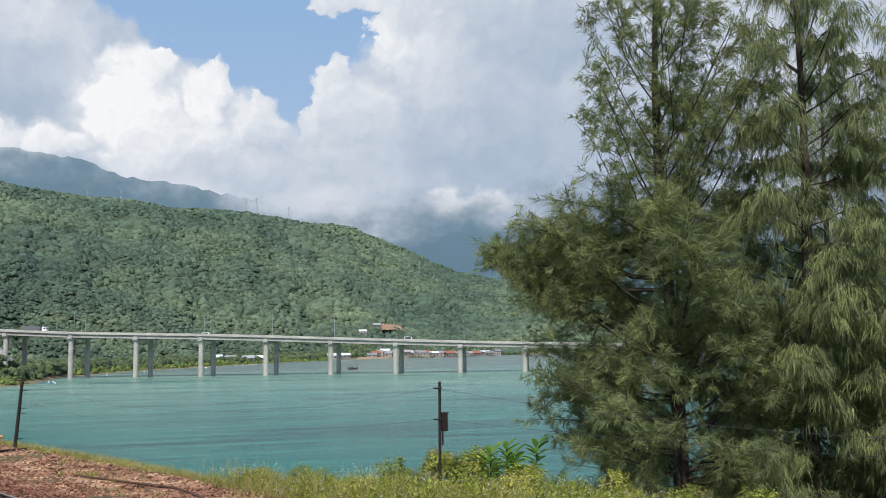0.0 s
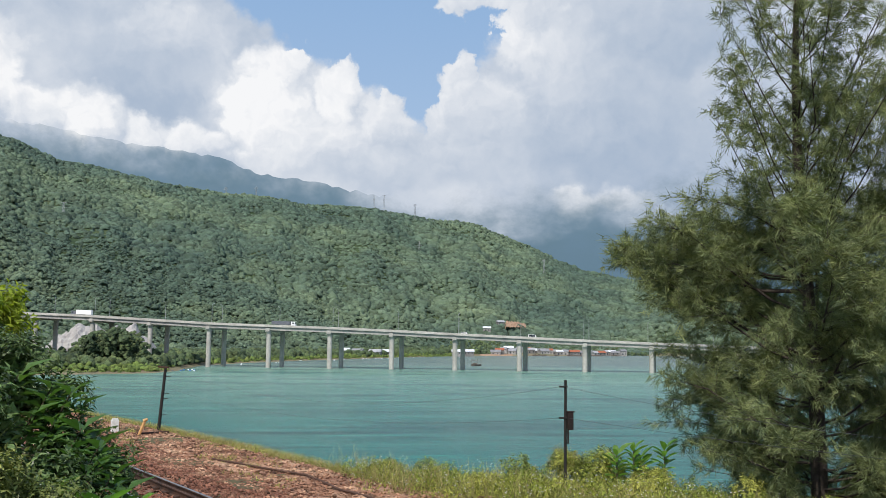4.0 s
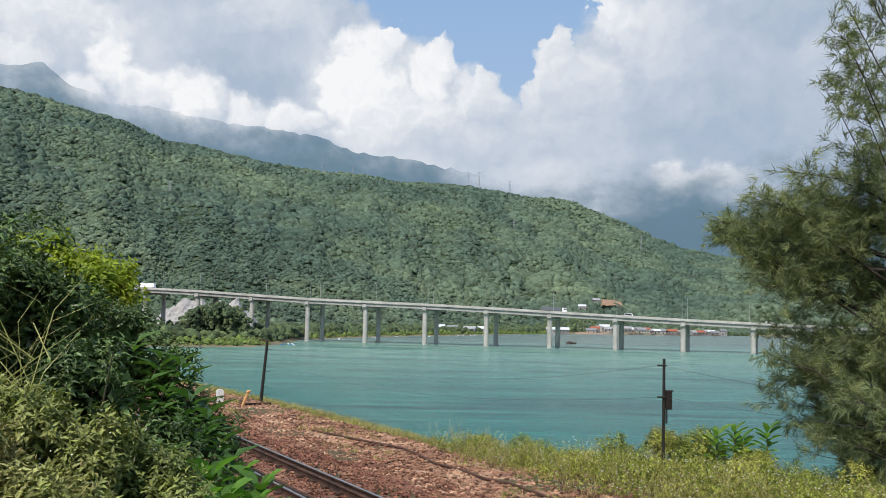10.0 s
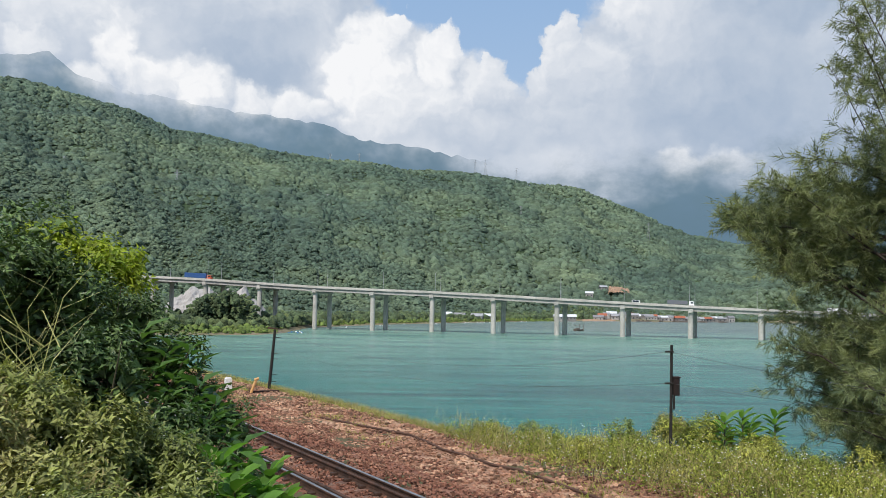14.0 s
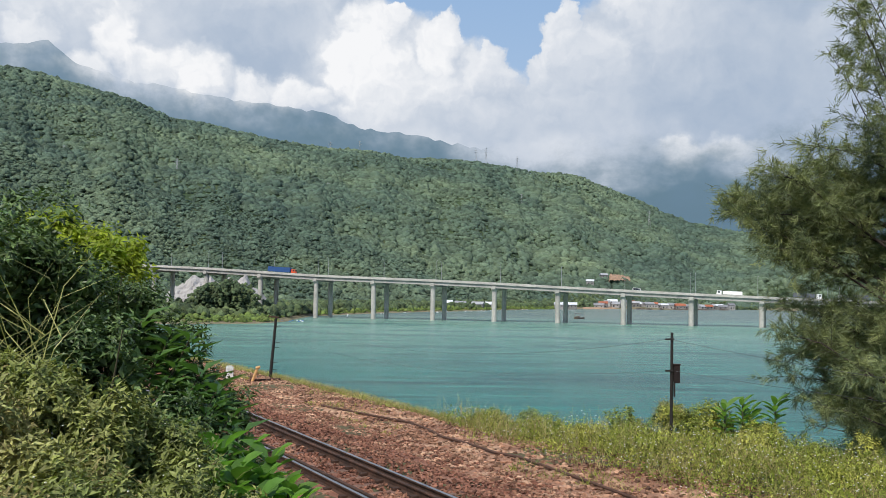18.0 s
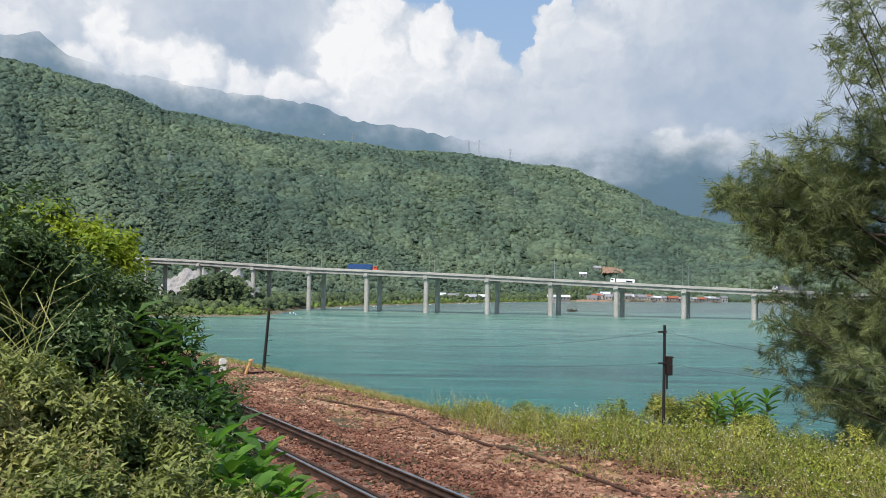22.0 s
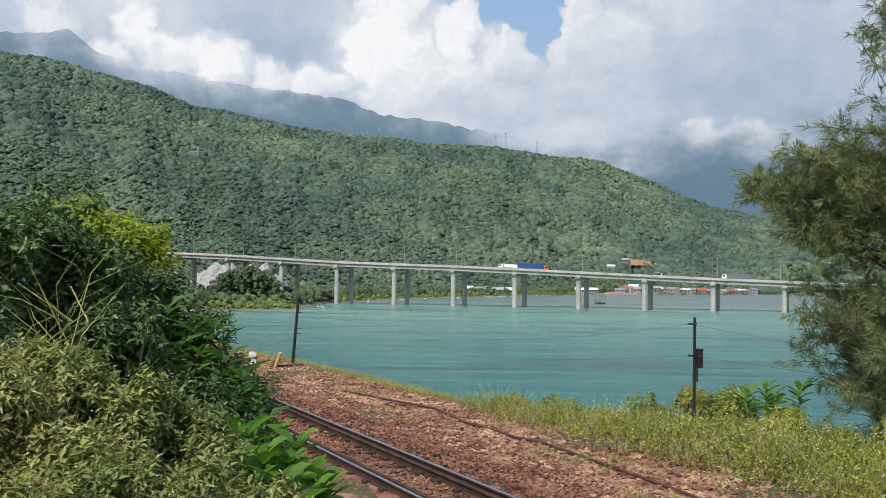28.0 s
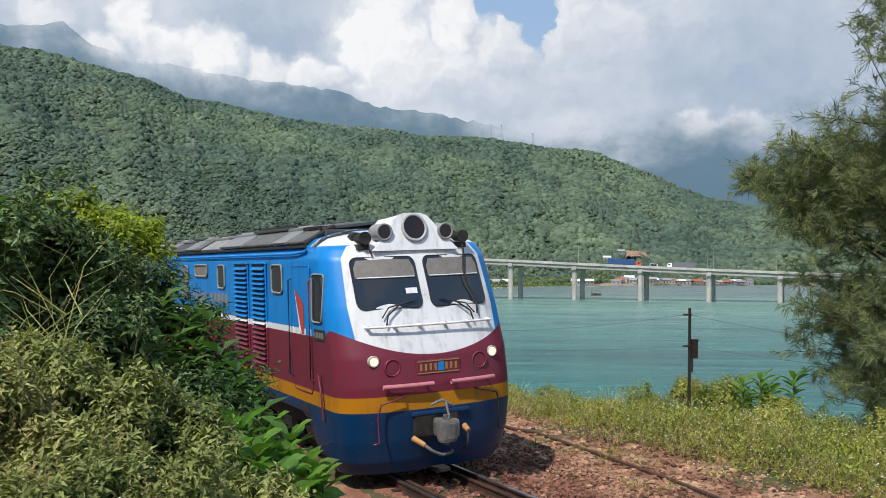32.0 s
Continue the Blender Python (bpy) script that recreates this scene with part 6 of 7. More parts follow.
            if mt == "grime":
                for j in range(int(ln / 0.14)):
                    part("rib", box(bmesh.new(), -0.28, 0.25, -ln / 2 + 0.05 + j * 0.14, -ln / 2 + 0.08 + j * 0.14, 0.031, 0.055, 0.0, tilt), M["loco_grey"], p)
            y -= ln
        part("roof_edge", box(bmesh.new(), s * 1.33 - 0.03, s * 1.33 + 0.03, -LEN + 0.2, -1.7, 3.325, 3.365, 0.008), M["grime"], L)
    for i in range(9):
        part("grille_bar", box(bmesh.new(), 0.25, 1.02, -1.9 - 0.09 * i - 0.025, -1.9 - 0.09 * i + 0.025, 3.605, 3.66, 0.006), M["grime"], L)
    part("exhaust_box", box(bmesh.new(), -0.5, 0.9, -5.4, -3.8, 3.62, 3.74, 0.02), M["grime"], L)
    for s in (1, -1):
        rod("gutter", [(s * 1.36, -1.55, 3.27), (s * 1.405, -2.0, 3.24), (s * 1.405, -LEN + 0.1, 3.24)], 0.022, M["loco_blue"], L)
    # side doors, windows, louvres (both sides)
    for s in (1, -1):
        def side(pts, out):
            return [Vector((s * (1.40 + out), y, z)) for y, z in pts]

        d = part("cab_door", pane(side(round_rect(-2.12, -1.33, 1.18, 3.05, 0.06), 0.006)), M["loco"], L)
        link("door_frame", sticks("door_frame", rim(side(round_rect(-2.12, -1.33, 1.18, 3.05, 0.06), 0.006), 0.009), M["loco_slat"], 5), None, d)
        put = flank_at(s, 0.012)
        lp = [put(p) for p in side(round_rect(-1.26, -0.86, 2.24, 2.93, 0.07), 0.0)]
        w = part("cab_window", skin(lp, put), M["cab_glass"], L, "dark cab side window")
        link("frame", sticks("frame", rim(lp, 0.016), M["loco_grey"], 5), None, w)
        for y0, y1, z0, z1 in ((-3.16, -2.62, 2.62, 3.07), (-6.72, -6.2, 2.62, 3.07), (-10.0, -9.45, 2.6, 3.06), (-8.7, -7.6, 2.84, 3.08)):
            lp = side(round_rect(y0, y1, z0, z1, 0.08), 0.008)
            w = part("side_window", pane(lp), M["cab_glass"] if y0 > -8 else M["blind"], L)
            link("frame", sticks("frame", rim(lp, 0.02), M["loco_grey"], 5), None, w)
        for y0, y1 in ((-4.28, -3.48), (-5.42, -4.55), (-12.3, -11.3), (-13.6, -12.6)):
            bk = part("louvre", box(bmesh.new(), s * 1.40 - 0.01, s * 1.40 + 0.012, y0, y1, 1.38, 3.10), M["grime"], L, "bank of louvre slats")
            for i in range(20):
                z = 1.42 + i * 0.084
                tilt = Matrix.Translation((s * 1.425, (y0 + y1) / 2, z)) @ Matrix.Rotation(s * radians(38), 4, "Y")
                sl = part("slat", box(bmesh.new(), -0.045, 0.045, y0 + 0.04 - (y0 + y1) / 2, y1 - 0.04 - (y0 + y1) / 2, -0.007, 0.007), M["loco_slat"], bk)
                sl.data.transform(tilt)
            link("frame", sticks("frame", rim(side(round_rect(y0, y1, 1.38, 3.10, 0.02, 1), 0.014), 0.02), M["loco_slat"], 5), None, bk)
        for y in (-2.2, -1.27):
            rod("door_handrail", [(s * 1.40, y, 2.86), (s * 1.45, y, 2.83), (s * 1.45, y, 1.40), (s * 1.40, y, 1.37)], 0.016, M["loco_maroon"] if y > -2 else M["loco_deep"], L)
        rod("step_iron", [(s * 1.40, -0.95, 1.48), (s * 1.45, -0.95, 1.50), (s * 1.45, -0.85, 1.18), (s * 1.44, -0.83, 0.86)], 0.015, M["loco_maroon"], L)
        part("cab_plate", box(bmesh.new(), s * 1.40 - 0.004, s * 1.40 + 0.012, -1.2, -0.76, 1.98, 2.14, 0.003), M["grime"], L, "small dark plate with worn pale characters")
        for k in range(6):
            part("bar", box(bmesh.new(), s * 1.40 + 0.0125, s * 1.40 + 0.016, -1.17 + k * 0.065, -1.13 + k * 0.065, 2.02, 2.10), M["blind"], L)
        part("flash_panel", pane(side([(-2.02, 2.72), (-1.62, 2.50), (-1.62, 2.04), (-1.78, 2.04)], 0.012)), M["loco_red"], L, "red flash on the door")
        part("flash_edge", pane(side([(-2.02, 2.72), (-1.80, 2.04), (-1.72, 2.04)], 0.014)), M["loco_white"], L)
        y = -6.0
        for k, wd in enumerate((0.20, 0.20, 0.20, 0.16, 0.20, 0.0, 0.2, 0.12, 0.2, 0.2, 0.0, 0.22, 0.22, 0.24)):
            if wd:
                part("letter_bar", box(bmesh.new(), s * 1.40 - 0.002, s * 1.40 + 0.010, y - wd, y, 2.32, 2.52), M["loco_pale"], L)
            y -= 0.3
        # flat black slab paints in the dark of the step recess
        part("step_pocket", box(bmesh.new(), s * 1.395 - 0.02, s * 1.395 + 0.012, -1.85, -1.55, 0.90, 1.0), M["grime"], L)
    # running gear
    part("underframe", box(bmesh.new(), -1.15, 1.15, -LEN + 0.3, -1.9, 0.55, 0.95, 0.02), M["grime"], L)
    part("fuel_tank", box(bmesh.new(), -1.2, 1.2, -9.6, -6.8, 0.22, 0.8, 0.08), M["grime"], L)
    for y0 in (-3.7, -12.6):
        for s in (1, -1):
            part("bogie_frame", box(bmesh.new(), s * 0.82 - 0.07, s * 0.82 + 0.07, y0 - 2.2, y0 + 2.2, 0.38, 0.66, 0.03), M["grime"], L)
            for dy in (-1.65, 0, 1.65):
                part("axle_box", box(bmesh.new(), s * 0.9, s * 1.02, y0 + dy - 0.16, y0 + dy + 0.16, 0.30, 0.66, 0.03), M["cast"], L)
            part("sand_pipe", tube(bmesh.new(), (s * 0.62, y0 + 2.2, 0.6), (s * 0.56, y0 + 2.25, 0.12), 0.025, seg=6), M["cast"], L)
        for dy in (-1.65, 0, 1.65):
            ax = new("wheelset")
            ax.parent = L
            ax.matrix_basis = Matrix.Translation((0, y0 + dy, 0.46))
            part("axle", tube(bmesh.new(), (-0.62, 0, 0), (0.62, 0, 0), 0.075, seg=10), M["grime"], ax)
            for s in (1, -1):
                bm = bmesh.new()
                tube(bm, (s * 0.485, 0, 0), (s * 0.60, 0, 0), 0.455, 0.448, 28)
                tube(bm, (s * 0.455, 0, 0), (s * 0.484, 0, 0), 0.485, 0.485, 28)
                part("wheel", bm, M["cast"], ax)
            WHEELS.append((ax, y0 + dy))
    part("lifeguard", box(bmesh.new(), 0.42, 0.60, -1.75, -1.70, 0.15, 0.62, 0.01), M["sleeper"], L)
    return L


WHEELS = []
locomotive = build_loco()
TRAIN = [(29.0, 18.7), (29.5, 15.03), (30.0, 11.48), (30.5, 8.15), (31.0, 5.13), (31.5, 2.41), (32.0, -0.33)]


def train_back(t):
    """Metres that the nose still has to go to its last place, about."""
    if t <= 29:
        return 18.7 + 7.2 * (29 - t)
    return float(np.interp(t, [p[0] for p in TRAIN], [p[1] for p in TRAIN]))


def train_pose(a):
    (x, y), ang = track_xy(a + 8.0)
    (x2, y2), _ = track_xy(a)
    way = math.atan2(y2 - y, x2 - x) - math.pi / 2
    return Matrix.Translation((x2, y2, RAIL)) @ Matrix.Rotation(way, 4, "Z") @ Matrix.Rotation(CANT, 4, "Y")

# ---- traffic on the viaduct ----
M["truck_white"] = paint("white_vehicle_paint", (0.78, 0.78, 0.77), 0.35, 0.15)
M["truck_blue"] = paint("blue_container_paint", (0.025, 0.075, 0.21), 0.45, 0.2)
M["truck_red"] = paint("orange_red_cab_paint", (0.62, 0.09, 0.03), 0.35, 0.15)
M["truck_dark"] = paint("grey_tarpaulin", (0.13, 0.14, 0.16), 0.7, 0.3)
M["tyre"] = plain("tyre_rubber", (0.02, 0.02, 0.02), 0.8)
M["glass"] = plain("vehicle_glass", (0.02, 0.03, 0.04), 0.08)


def wheel_pair(x, parent, r=0.5, half=1.1):
    for s in (1, -1):
        w = part("wheel", tube(bmesh.new(), (x, s * half, r), (x, s * (half - 0.3), r), r, seg=16), M["tyre"], parent)
        part("rim", tube(bmesh.new(), (x, s * (half + 0.006), r), (x, s * (half - 0.02), r), r * 0.55, seg=12), M["metal_grey"], w)


def lorry(label, load, cab, length=14.5, tall=2.7):
    """A lorry that drives towards +x; its middle lies over the origin."""
    v = thing("lorry", label, "lorry", group="traffic on the viaduct")
    f = length / 2
    part("chassis", box(bmesh.new(), -f, f - 0.2, -0.55, 0.55, 0.75, 1.05, 0.03), M["grime"], v)
    part("load_box", box(bmesh.new(), -f, f - 3.2, -1.22, 1.22, 1.2, 1.2 + tall, 0.04), M[load], v)
    for x in np.arange(-f + 0.6, f - 3.3, 1.1):
        part("rib", box(bmesh.new(), x - 0.05, x + 0.05, -1.25, -1.221, 1.25, 1.15 + tall), M[load], v)
    bm = box(bmesh.new(), f - 2.5, f, -1.2, 1.2, 0.7, 3.0, 0.12)
    for q in bm.verts:
        if q.co.z > 2.0 and q.co.x > f - 0.6:
            q.co.x -= 0.35
    c = part("cab", bm, M[cab], v)
    part("windscreen", box(bmesh.new(), f - 0.42, f - 0.16, -1.0, 1.0, 1.95, 2.7, 0.02), M["glass"], c)
    for s in (1, -1):
        part("side_window", box(bmesh.new(), f - 1.7, f - 0.6, s * 1.2 - 0.012, s * 1.2 + 0.012, 1.9, 2.6), M["glass"], c)
    part("bumper", box(bmesh.new(), f - 0.1, f + 0.12, -1.15, 1.15, 0.5, 0.9, 0.04), M["metal_grey"], v)
    for x in (f - 1.3, f - 3.6, -f + 1.2, -f + 2.5, -f + 3.8):
        wheel_pair(x, v)
    return v


def car(label, colour, length=4.6, tall=1.75):
    v = thing("van", label, "van", group="traffic on the viaduct")
    f = length / 2
    part("body", box(bmesh.new(), -f, f, -0.9, 0.9, 0.35, 1.0, 0.12), M[colour], v)
    bm = box(bmesh.new(), -f + 0.1, f - 1.1, -0.85, 0.85, 0.9, tall, 0.10)
    for q in bm.verts:
        if q.co.z > 1.3 and q.co.x > 0:
            q.co.x -= 0.5
    c = part("cabin", bm, M[colour], v)
    for s in (1, -1):
        part("side_window", box(bmesh.new(), -f + 0.4, f - 1.8, s * 0.85 - 0.012, s * 0.85 + 0.012, 1.1, tall - 0.2), M["glass"], c)
    for x in (-f + 0.9, f - 0.9):
        wheel_pair(x, v, 0.33, 0.88)
    return v


def on_deck(s, lane, turned):
    k = s / SPAN
    grade = math.atan2(deck_z(k + 0.2) - deck_z(k - 0.2), 0.4 * SPAN)
    m = bridge.matrix_basis @ Matrix.Translation((s, lane, deck_z(k) - 0.94)) @ Matrix.Rotation(-grade, 4, "Y")
    return m @ Matrix.Rotation(math.pi, 4, "Z") if turned else m


def drive(ob, rows, lane, turned):
    TRAFFIC.append((ob, [(t, s, lane, turned) for t, s in rows]))


TRAFFIC = []
drive(lorry("long lorry with a dark load and white cab", "truck_dark", "truck_white", 13.0, 1.9), [(0, -19.5), (3, 25.2), (6, 71.8), (9, 118.8), (12, 163.8), (13, 178.5), (32, 460)], 2.2, False)
drive(lorry("container lorry, blue box and orange-red cab", "truck_blue", "truck_red", 16.5, 2.7), [(0, -250), (12, -96.8), (17, -33.7), (20, 4.9), (23, 42.8), (26, 81), (28.5, 115), (32, 156.9)], 2.2, False)
drive(lorry("white box lorry heading back along the viaduct", "truck_white", "truck_white", 12.5, 1.7), [(0, 447), (17, 229.8), (20, 191.2), (24, 144), (28.5, 88.2), (31, 59.4), (32, 47)], 12.5, True)
drive(lorry("pale covered lorry climbing slowly", "truck_white", "truck_dark", 12.0, 2.4), [(0, -66), (3, -75.7), (6, -87.3), (9, -101.3), (12, -118.5), (16, -150), (32, -300)], 12.5, True)
drive(lorry("dark covered lorry with a white cab", "truck_dark", "truck_white", 14.0, 2.4), [(0, 400), (24, 234.7), (28.5, 206.1), (32, 184.7)], 12.5, True)
drive(car("small white van driving over the viaduct", "truck_white"), [(0, 67.7), (3, 119.3), (6, 171.3), (9, 222.5), (32, 610)], 5.5, False)
parked = car("white van standing on the viaduct's shoulder", "truck_white", 5.4, 2.2)
parked.matrix_basis = on_deck(172, 3.0, False)

# ---- the far shore ----
M["wall_pale"] = material("pale_house_wall", [(0.22, 0.21, 0.20), (0.38, 0.36, 0.34)], 0.5, 0.9, 0.1, object_tint=0.45)
M["roof_red"] = material("red_tile_roof", [(0.30, 0.09, 0.05), (0.42, 0.15, 0.08)], 1, 0.9, 0.3)
M["roof_grey"] = material("grey_sheet_roof", [(0.22, 0.22, 0.23), (0.36, 0.36, 0.37)], 1, 0.6, 0.3, object_tint=0.3)
M["roof_white"] = material("pale_sheet_roof", [(0.60, 0.62, 0.64), (0.75, 0.76, 0.77)], 1, 0.5, 0.2)
M["bare_earth"] = material("bare_orange_earth", [(0.30, 0.18, 0.115), (0.40, 0.26, 0.17), (0.24, 0.16, 0.105)], 0.08, 0.95, 0.5, 0.5, distance=0.4)
M["boat"] = material("old_boat_planks", [(0.10, 0.08, 0.07), (0.20, 0.16, 0.13)], 1, 0.8, 0.3, object_tint=0.3)
M["bush_light"] = material("light_shore_bush", [(0.075, 0.12, 0.03), (0.12, 0.17, 0.04), (0.17, 0.20, 0.06)], 0.1, 0.85, 0.8, 1.5, random_tint=0.4, island=True, fine=1.2, distance=0.4)
M["float_blue"] = plain("blue_net_float", (0.02, 0.12, 0.40), 0.4)


def polar(az, r):
    return r * math.sin(radians(az)), r * math.cos(radians(az))


def high(x, y):
    return float(land(np.array(x), np.array(y)))


def reach(az, el, above):
    """How far off the ground plus that height meets the given height angle."""
    r = np.linspace(1000, 1500, 400)
    z = land(r * np.sin(np.radians(az)), r * np.cos(np.radians(az))) + above
    return float(r[int(np.argmax(z > 14.7 + r * math.tan(radians(el))))])


def house(az, r, w, d, h, roof, turn, label, lift=0.0):
    x, y = polar(az, r)
    z = max(high(x, y), 0.8) + lift
    ob = thing("house", label, "house", Matrix.Translation((x, y, z)) @ Matrix.Rotation(turn, 4, "Z"), group="houses on the far shore")
    part("wall", box(bmesh.new(), -w / 2, w / 2, -d / 2, d / 2, -2.5, h, 0.05), M["wall_pale"], ob)
    bm = bmesh.new()
    k = 0.32 * d
    vs = [bm.verts.new(p) for p in ((-w / 2 - 0.5, -d / 2 - 0.6, h - 0.1), (w / 2 + 0.5, -d / 2 - 0.6, h - 0.1), (w / 2 + 0.5, 0, h + k), (-w / 2 - 0.5, 0, h + k), (-w / 2 - 0.5, d / 2 + 0.6, h - 0.1), (w / 2 + 0.5, d / 2 + 0.6, h - 0.1))]
    for f in ((0, 1, 2, 3), (3, 2, 5, 4), (0, 3, 4), (1, 5, 2), (0, 4, 5, 1)):
        bm.faces.new([vs[i] for i in f])
    bmesh.ops.recalc_face_normals(bm, faces=bm.faces)
    part("roof", bm, M[roof], ob)
    n = max(1, int(w // 3.5))
    for i in range(n):
        x0 = -w / 2 + (i + 0.5) * w / n
        part("window" if i else "door", box(bmesh.new(), x0 - 0.6, x0 + 0.6, -d / 2 - 0.03, -d / 2 + 0.02, 0.9 if i else 0.05, 2.1), M["glass"], ob)
    return ob


def build_shore():
    rng = np.random.default_rng(41)
    kinds = [lobes(90 + i, 3) for i in range(7)]

    def grove(name, az, r, size, mat, label, tall=1.0, sink=0.3):
        x, y = r * np.sin(np.radians(az)), r * np.cos(np.radians(az))
        z = np.maximum(land(x, y), 0.0) + size * sink
        tagged(scatter(name, kinds, np.stack([x, y, z], -1), size, size * tall * rng.uniform(0.8, 1.3, len(az)), M[mat], rng, True), label, "trees", kind="stuff")

    n = 4200
    az = rng.uniform(-31, 9, n)
    shore = np.interp(az, SHORE_AZ, SHORE_R)
    r = shore + 26 + rng.random(n) ** 1.3 * np.interp(az, [-30, -12, -8, 0, 9], [240, 230, 120, 110, 110])
    grove("shore_woods", az, r, rng.uniform(1.8, 4.6, n), "mangrove", "dark green trees along the far shore")
    n = 900
    az = rng.uniform(9, 40, n)
    r = np.interp(az, SHORE_AZ, SHORE_R) + 45 + rng.random(n) * 70
    grove("shore_woods", az, r, rng.uniform(2.0, 4.2, n), "mangrove", "dark trees behind the shore village")
    az = rng.normal(-14.1, 1.0, 800)
    r = rng.uniform(432, 470, 800)
    x, y = r * np.sin(np.radians(az)), r * np.cos(np.radians(az))
    s = rng.uniform(1.0, 2.6, 800)
    top = np.interp(az, [-17, -15.5, -14, -12.6, -11.8], [6, 14, 17, 14, 4.0])
    z = 1.5 + rng.random(800) ** 0.8 * top
    tagged(scatter("mangrove", kinds, np.stack([x, y, z], -1), s, s * rng.uniform(0.7, 1.1, 800), M["mangrove"], rng, True), "clump of tall dark mangrove trees on a sandspit", "trees", kind="stuff")
    az = np.concatenate([rng.normal(-12.9, 1.2, 160), rng.uniform(-22, -14.5, 220), rng.uniform(-8.6, 6.5, 900), rng.normal(-12.0, 0.35, 60), rng.normal(-13.2, 0.3, 60)])
    r = np.interp(az, SHORE_AZ, SHORE_R) + rng.uniform(6, 24, len(az))
    grove("shore_bushes", az, r + rng.random(len(az)) ** 2 * 22, 0.6 + 2.4 * rng.random(len(az)) ** 2.2, "bush_light", "low yellow-green bushes fringing the shore", 0.8, 0.2)
    # pale quarry heap
    V, F = [], []
    na, nr = 60, 14
    for i in range(nr):
        for j in range(na):
            a, q = -18.5 + 7.6 * j / (na - 1), i / (nr - 1)
            rad = 560 + 75 * q
            x, y = polar(a, rad)
            hump = min(1.0, 4 * j / na, 4 * (na - 1 - j) / na) * (0.86 + 0.14 * math.sin(j * 0.55) * math.sin(j * 0.23 + 1))
            z = 2 + 23 * q ** 0.8 * hump + rng.normal() * 0.5
            V.append((x, y, z))
    for i in range(nr - 1):
        for j in range(na - 1):
            k = i * na + j
            F.append((k, k + 1, k + na + 1, k + na))
    tagged(link("rock_slope", raw("rock_slope", V, F, M["rock"]), None), "pale grey quarried rock slope behind the viaduct", "rock slope", kind="structure")
    # bare terrace with a house on the hillside
    V, F = [], []
    for i in range(8):
        for j in range(24):
            a = 9.75 + 1.35 * j / 23
            rad = reach(a, 0.92, 6.6) + 26 * i / 7
            x, y = polar(a, rad)
            V.append((x, y, high(x, y) + 6.6 + rng.normal() * 0.5 - (4.0 if j in (0, 23) else 0)))
    for i in range(7):
        for j in range(23):
            k = i * 24 + j
            F.append((k, k + 1, k + 25, k + 24))
    tagged(link("bare_slope", raw("bare_slope", V, F, M["bare_earth"]), None), "bare orange earth terrace cut in the forest", "bare slope", kind="structure")
    house(9.45, reach(9.45, 1.15, 5.0), 9, 7, 4, "roof_grey", 0.2, "grey-roofed house on the hillside terrace", 3)
    house(8.6, reach(8.6, 0.75, 5.0), 9, 7, 4, "roof_white", -0.1, "small white-roofed house among the trees", 3)
    for az, r, w, roof in ((-0.3, 790, 8, "roof_white"), (0.5, 780, 9, "roof_grey"), (1.6, 800, 10, "roof_grey"), (2.3, 815, 8, "roof_white"), (6.7, 905, 9, "roof_white"), (7.35, 915, 14, "roof_white")):
        house(az, r, w, 7, 3.0, roof, rng.uniform(-0.3, 0.3), "low pale house by the shore, pale roof", 1.0)
    for i in range(26):
        az = 8.9 + 8.2 * (i + rng.uniform(0.1, 0.9)) / 26
        r = float(np.interp(az, SHORE_AZ, SHORE_R)) + rng.uniform(12, 34)
        roof = ("roof_grey", "roof_red", "roof_grey", "roof_white", "roof_grey")[i % 5]
        house(az, r, rng.uniform(6, 11), rng.uniform(5, 8), rng.uniform(2.6, 4.6), roof, rng.uniform(-0.5, 0.5),
              {"roof_grey": "low grey-roofed fishing house by the water", "roof_red": "small house with an orange-red roof by the water", "roof_white": "small white-roofed house by the water"}[roof])
    V, F = [], []
    for i in range(4):
        for j in range(30):
            a = 8.2 + 3.4 * j / 29
            rad = float(np.interp(a, SHORE_AZ, SHORE_R)) - 4 + 8 * i
            V.append((*polar(a, rad), -0.3 + 1.5 * i * 0.5 + rng.normal() * 0.1))
    for i in range(3):
        for j in range(29):
            k = i * 30 + j
            F.append((k, k + 1, k + 31, k + 30))
    tagged(link("beach", raw("beach", V, F, M["bare_earth"]), None), "bare orange beach below the village", "beach", kind="structure")
    for i in range(16):
        az = 11.0 + 6 * rng.random()
        boat(az, float(np.interp(az, SHORE_AZ, SHORE_R)) - rng.uniform(4, 20), rng.uniform(5, 9), rng.uniform(-0.6, 0.6), "small dark wooden boat moored off the village")
    boat(7.95, 556, 7.5, 0.5, "lone dark fishing boat with a raised frame", True)
    # net floats off the sandspit
    for i in range(26):
        az, r = rng.uniform(-12.4, -9.0), rng.uniform(425, 452)
        x, y = polar(az, r + 2.2 * (az + 12))
        bm = bmesh.new()
        bmesh.ops.create_icosphere(bm, subdivisions=2, radius=0.42, matrix=Matrix.Translation((x, y, 0.12)))
        tagged(part("net_float", bm, M["float_blue"] if i % 3 else M["roof_white"], None), "blue net float bobbing on the lagoon", "float", group="net floats")
    for i in range(30):
        az = rng.uniform(-7, 5)
        x, y = polar(az, float(np.interp(az, SHORE_AZ, SHORE_R)) - rng.uniform(4, 40))
        bm = bmesh.new()
        bmesh.ops.create_icosphere(bm, subdivisions=2, radius=0.4, matrix=Matrix.Translation((x, y, 0.1)))
        tagged(part("net_float", bm, M["roof_white"], None), "white net float on the lagoon", "float", group="net floats")
    x, y = 4.0, 96.0
    bm = bmesh.new()
    bmesh.ops.create_icosphere(bm, subdivisions=2, radius=0.14, matrix=Matrix.Translation((x, y, 0.05)))
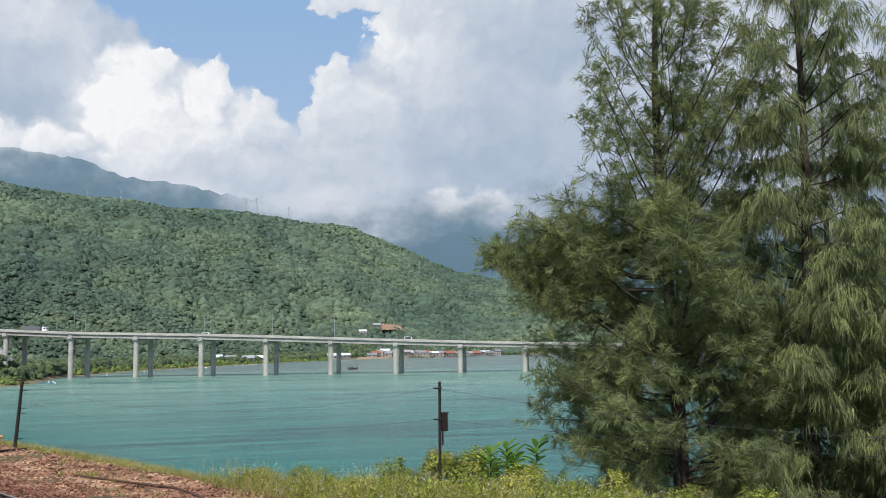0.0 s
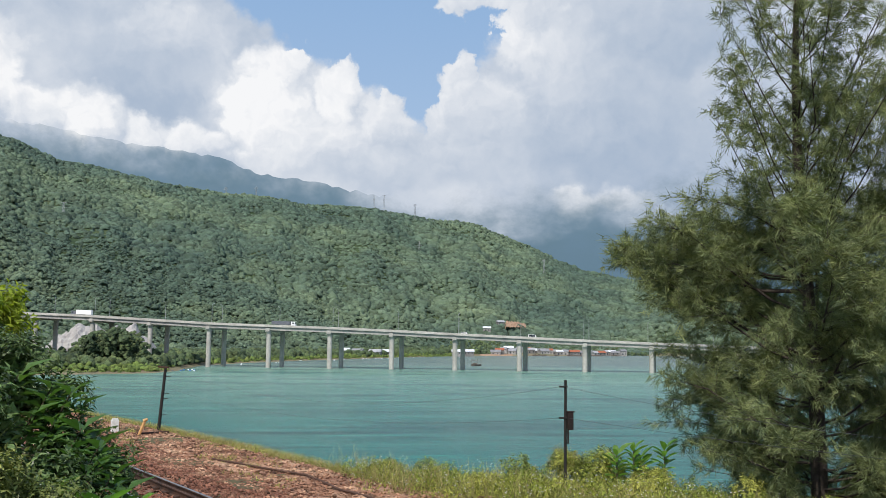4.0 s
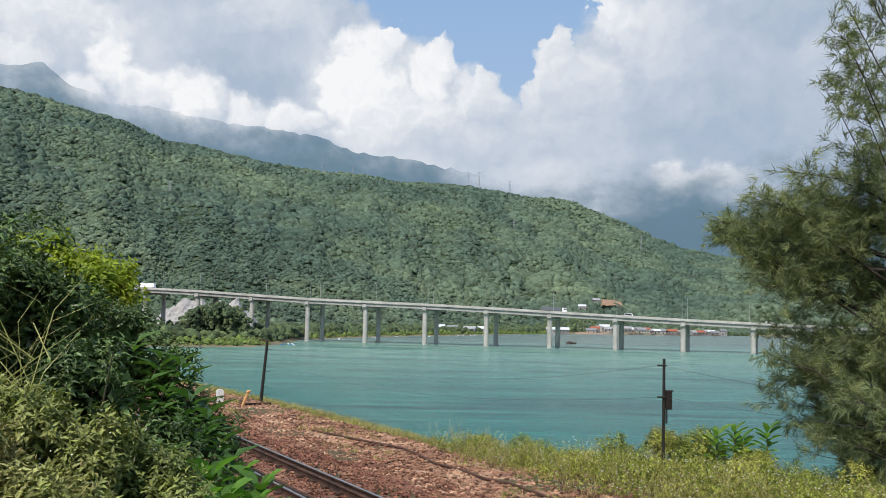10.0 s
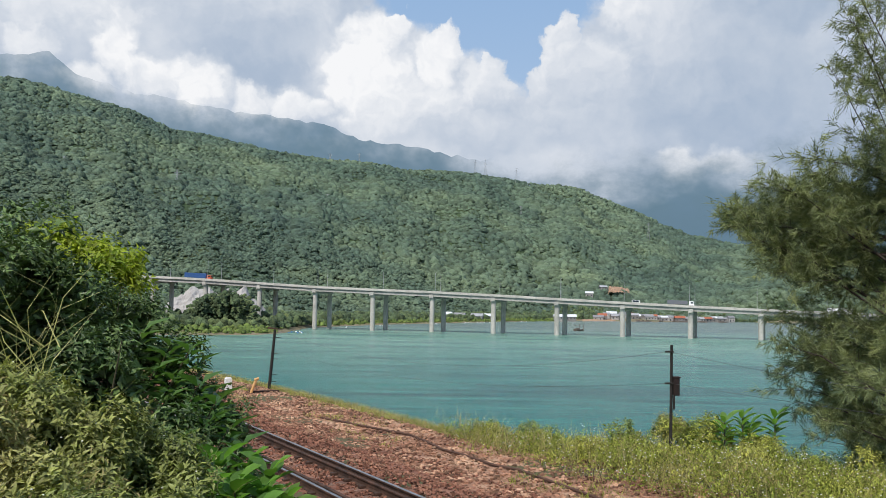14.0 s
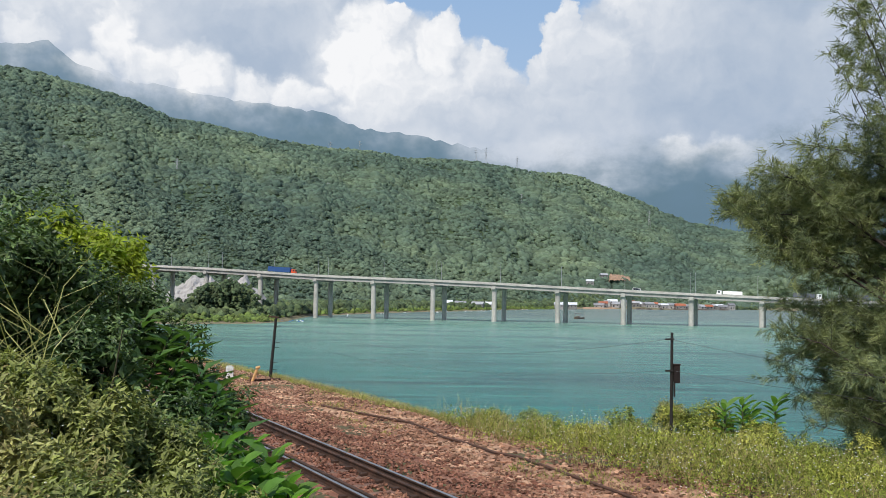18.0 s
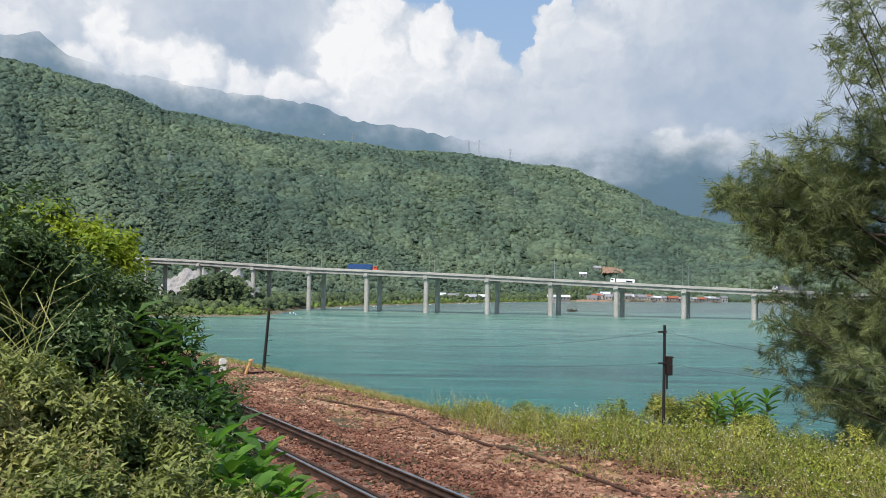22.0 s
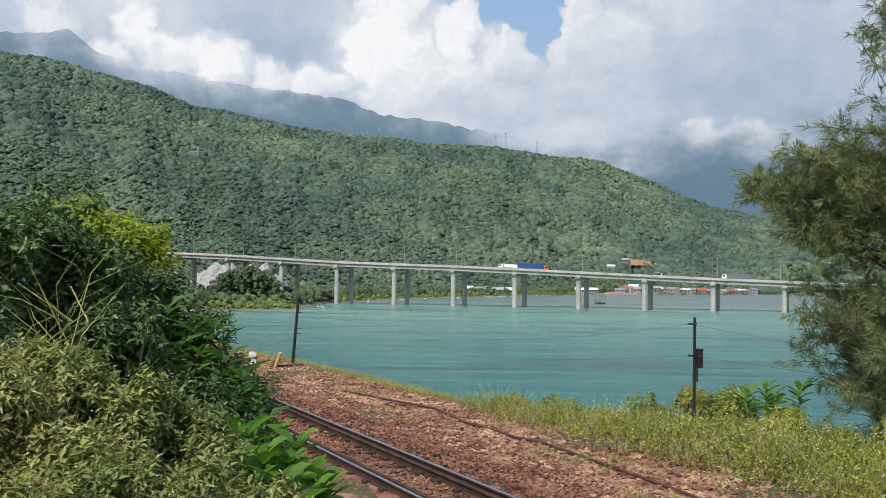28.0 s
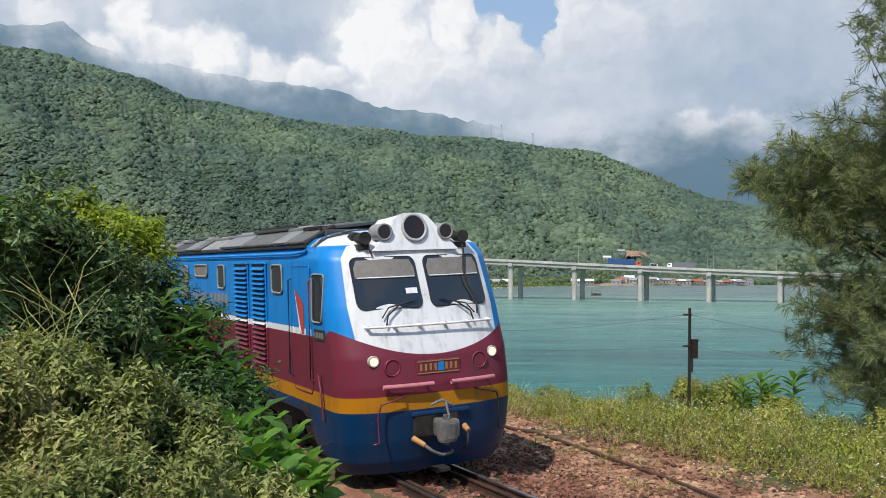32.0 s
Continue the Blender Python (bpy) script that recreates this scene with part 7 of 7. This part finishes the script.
    tagged(part("net_float", bm, M["roof_white"], None), "small white float near the bank", "float", group="net floats")


def boat(az, r, length, turn, label, frame_up=False):
    x, y = polar(az, r)
    ob = thing("boat", label, "boat", Matrix.Translation((x, y, 0)) @ Matrix.Rotation(turn, 4, "Z"), group="boats in the lagoon")
    bm = bmesh.new()
    secs = []
    for i in range(7):
        t = i / 6 * 2 - 1
        w = 0.9 * (1 - abs(t) ** 2.4) + 0.03
        up = 0.75 + 0.6 * t * t
        secs.append([bm.verts.new((t * length / 2, q * w, zz)) for q, zz in ((-1, up), (-0.6, -0.25), (0.6, -0.25), (1, up))])
    for a, b in zip(secs, secs[1:]):
        for j in range(3):
            bm.faces.new((a[j], a[j + 1], b[j + 1], b[j]))
    part("hull", bm, M["boat"], ob)
    part("cabin", box(bmesh.new(), -length * 0.3, length * 0.05, -0.6, 0.6, 0.3, 1.7, 0.05), M["boat"], ob)
    if frame_up:
        for q in (-0.45, 0.1, 0.5):
            part("mast", tube(bmesh.new(), (length * q, 0, 0.3), (length * q, 0, 4.2), 0.10, seg=6), M["boat"], ob)
        part("boom", tube(bmesh.new(), (-length * 0.45, 0, 3.4), (length * 0.5, 0, 3.0), 0.08, seg=6), M["boat"], ob)


def pylon(az, el_top, r, tall):
    x, y = polar(az, r)
    top = 14.7 + r * math.tan(radians(el_top))
    ob = thing("pylon", "grey steel lattice pylon on the wooded ridge", "pylon", Matrix.Translation((x, y, top - tall)), group="pylons on the hills")
    b = tall * 0.11
    for sx in (1, -1):
        for sy in (1, -1):
            link("leg", sticks("leg", [(Vector((sx * b, sy * b, -30)), Vector((sx * 0.5, sy * 0.5, tall)), 0.22, 0.16)], M["metal_grey"]), None, ob)
    for k in range(6):
        z0, z1 = tall * k / 6, tall * (k + 1) / 6
        w0, w1 = b + (0.5 - b) * (z0 + 12) / (tall + 12), b + (0.5 - b) * (z1 + 12) / (tall + 12)
        link("brace", sticks("brace", [(Vector((-w0, -w0, z0)), Vector((w1, -w1, z1)), 0.12, 0.12)], M["metal_grey"], 4), None, ob)
        link("brace", sticks("brace", [(Vector((w0, -w0, z0)), Vector((-w1, -w1, z1)), 0.12, 0.12)], M["metal_grey"], 4), None, ob)
    for z, w in ((0.72, 4.2), (0.84, 3.6), (0.96, 3.0)):
        link("cross_arm", sticks("cross_arm", [(Vector((-w, 0, tall * z)), Vector((w, 0, tall * z)), 0.16, 0.16)], M["metal_grey"], 4), None, ob)


build_shore()
for spot in ((-6.06, 9.45, 1700, 24), (-7.9, 9.35, 1680, 18), (1.99, 9.2, 1790, 36), (1.34, 9.15, 1785, 30), (3.97, 8.65, 1800, 20), (-17.2, 7.9, 1180, 24), (-23.6, 8.25, 1150, 22), (-8.0, 6.8, 1350, 22), (4.27, 6.3, 1560, 26), (12.2, 5.25, 1700, 22)):
    pylon(*spot)


def motions():
    """All that moves: the locomotive and its wheels, and the road traffic."""
    walk(locomotive, [(t, train_pose(train_back(t))) for t in np.arange(0, 32.01, 0.5)])
    for ax, y in WHEELS:
        walk(ax, [(t, Matrix.Translation((0, y, 0.46)) @ Matrix.Rotation(train_back(t) / 0.455, 4, "X")) for t in np.arange(0, 32.01, 0.1)])
    for ob, rows in TRAFFIC:
        walk(ob, [(t, on_deck(s, lane, turned)) for t, s, lane, turned in rows])


motions()
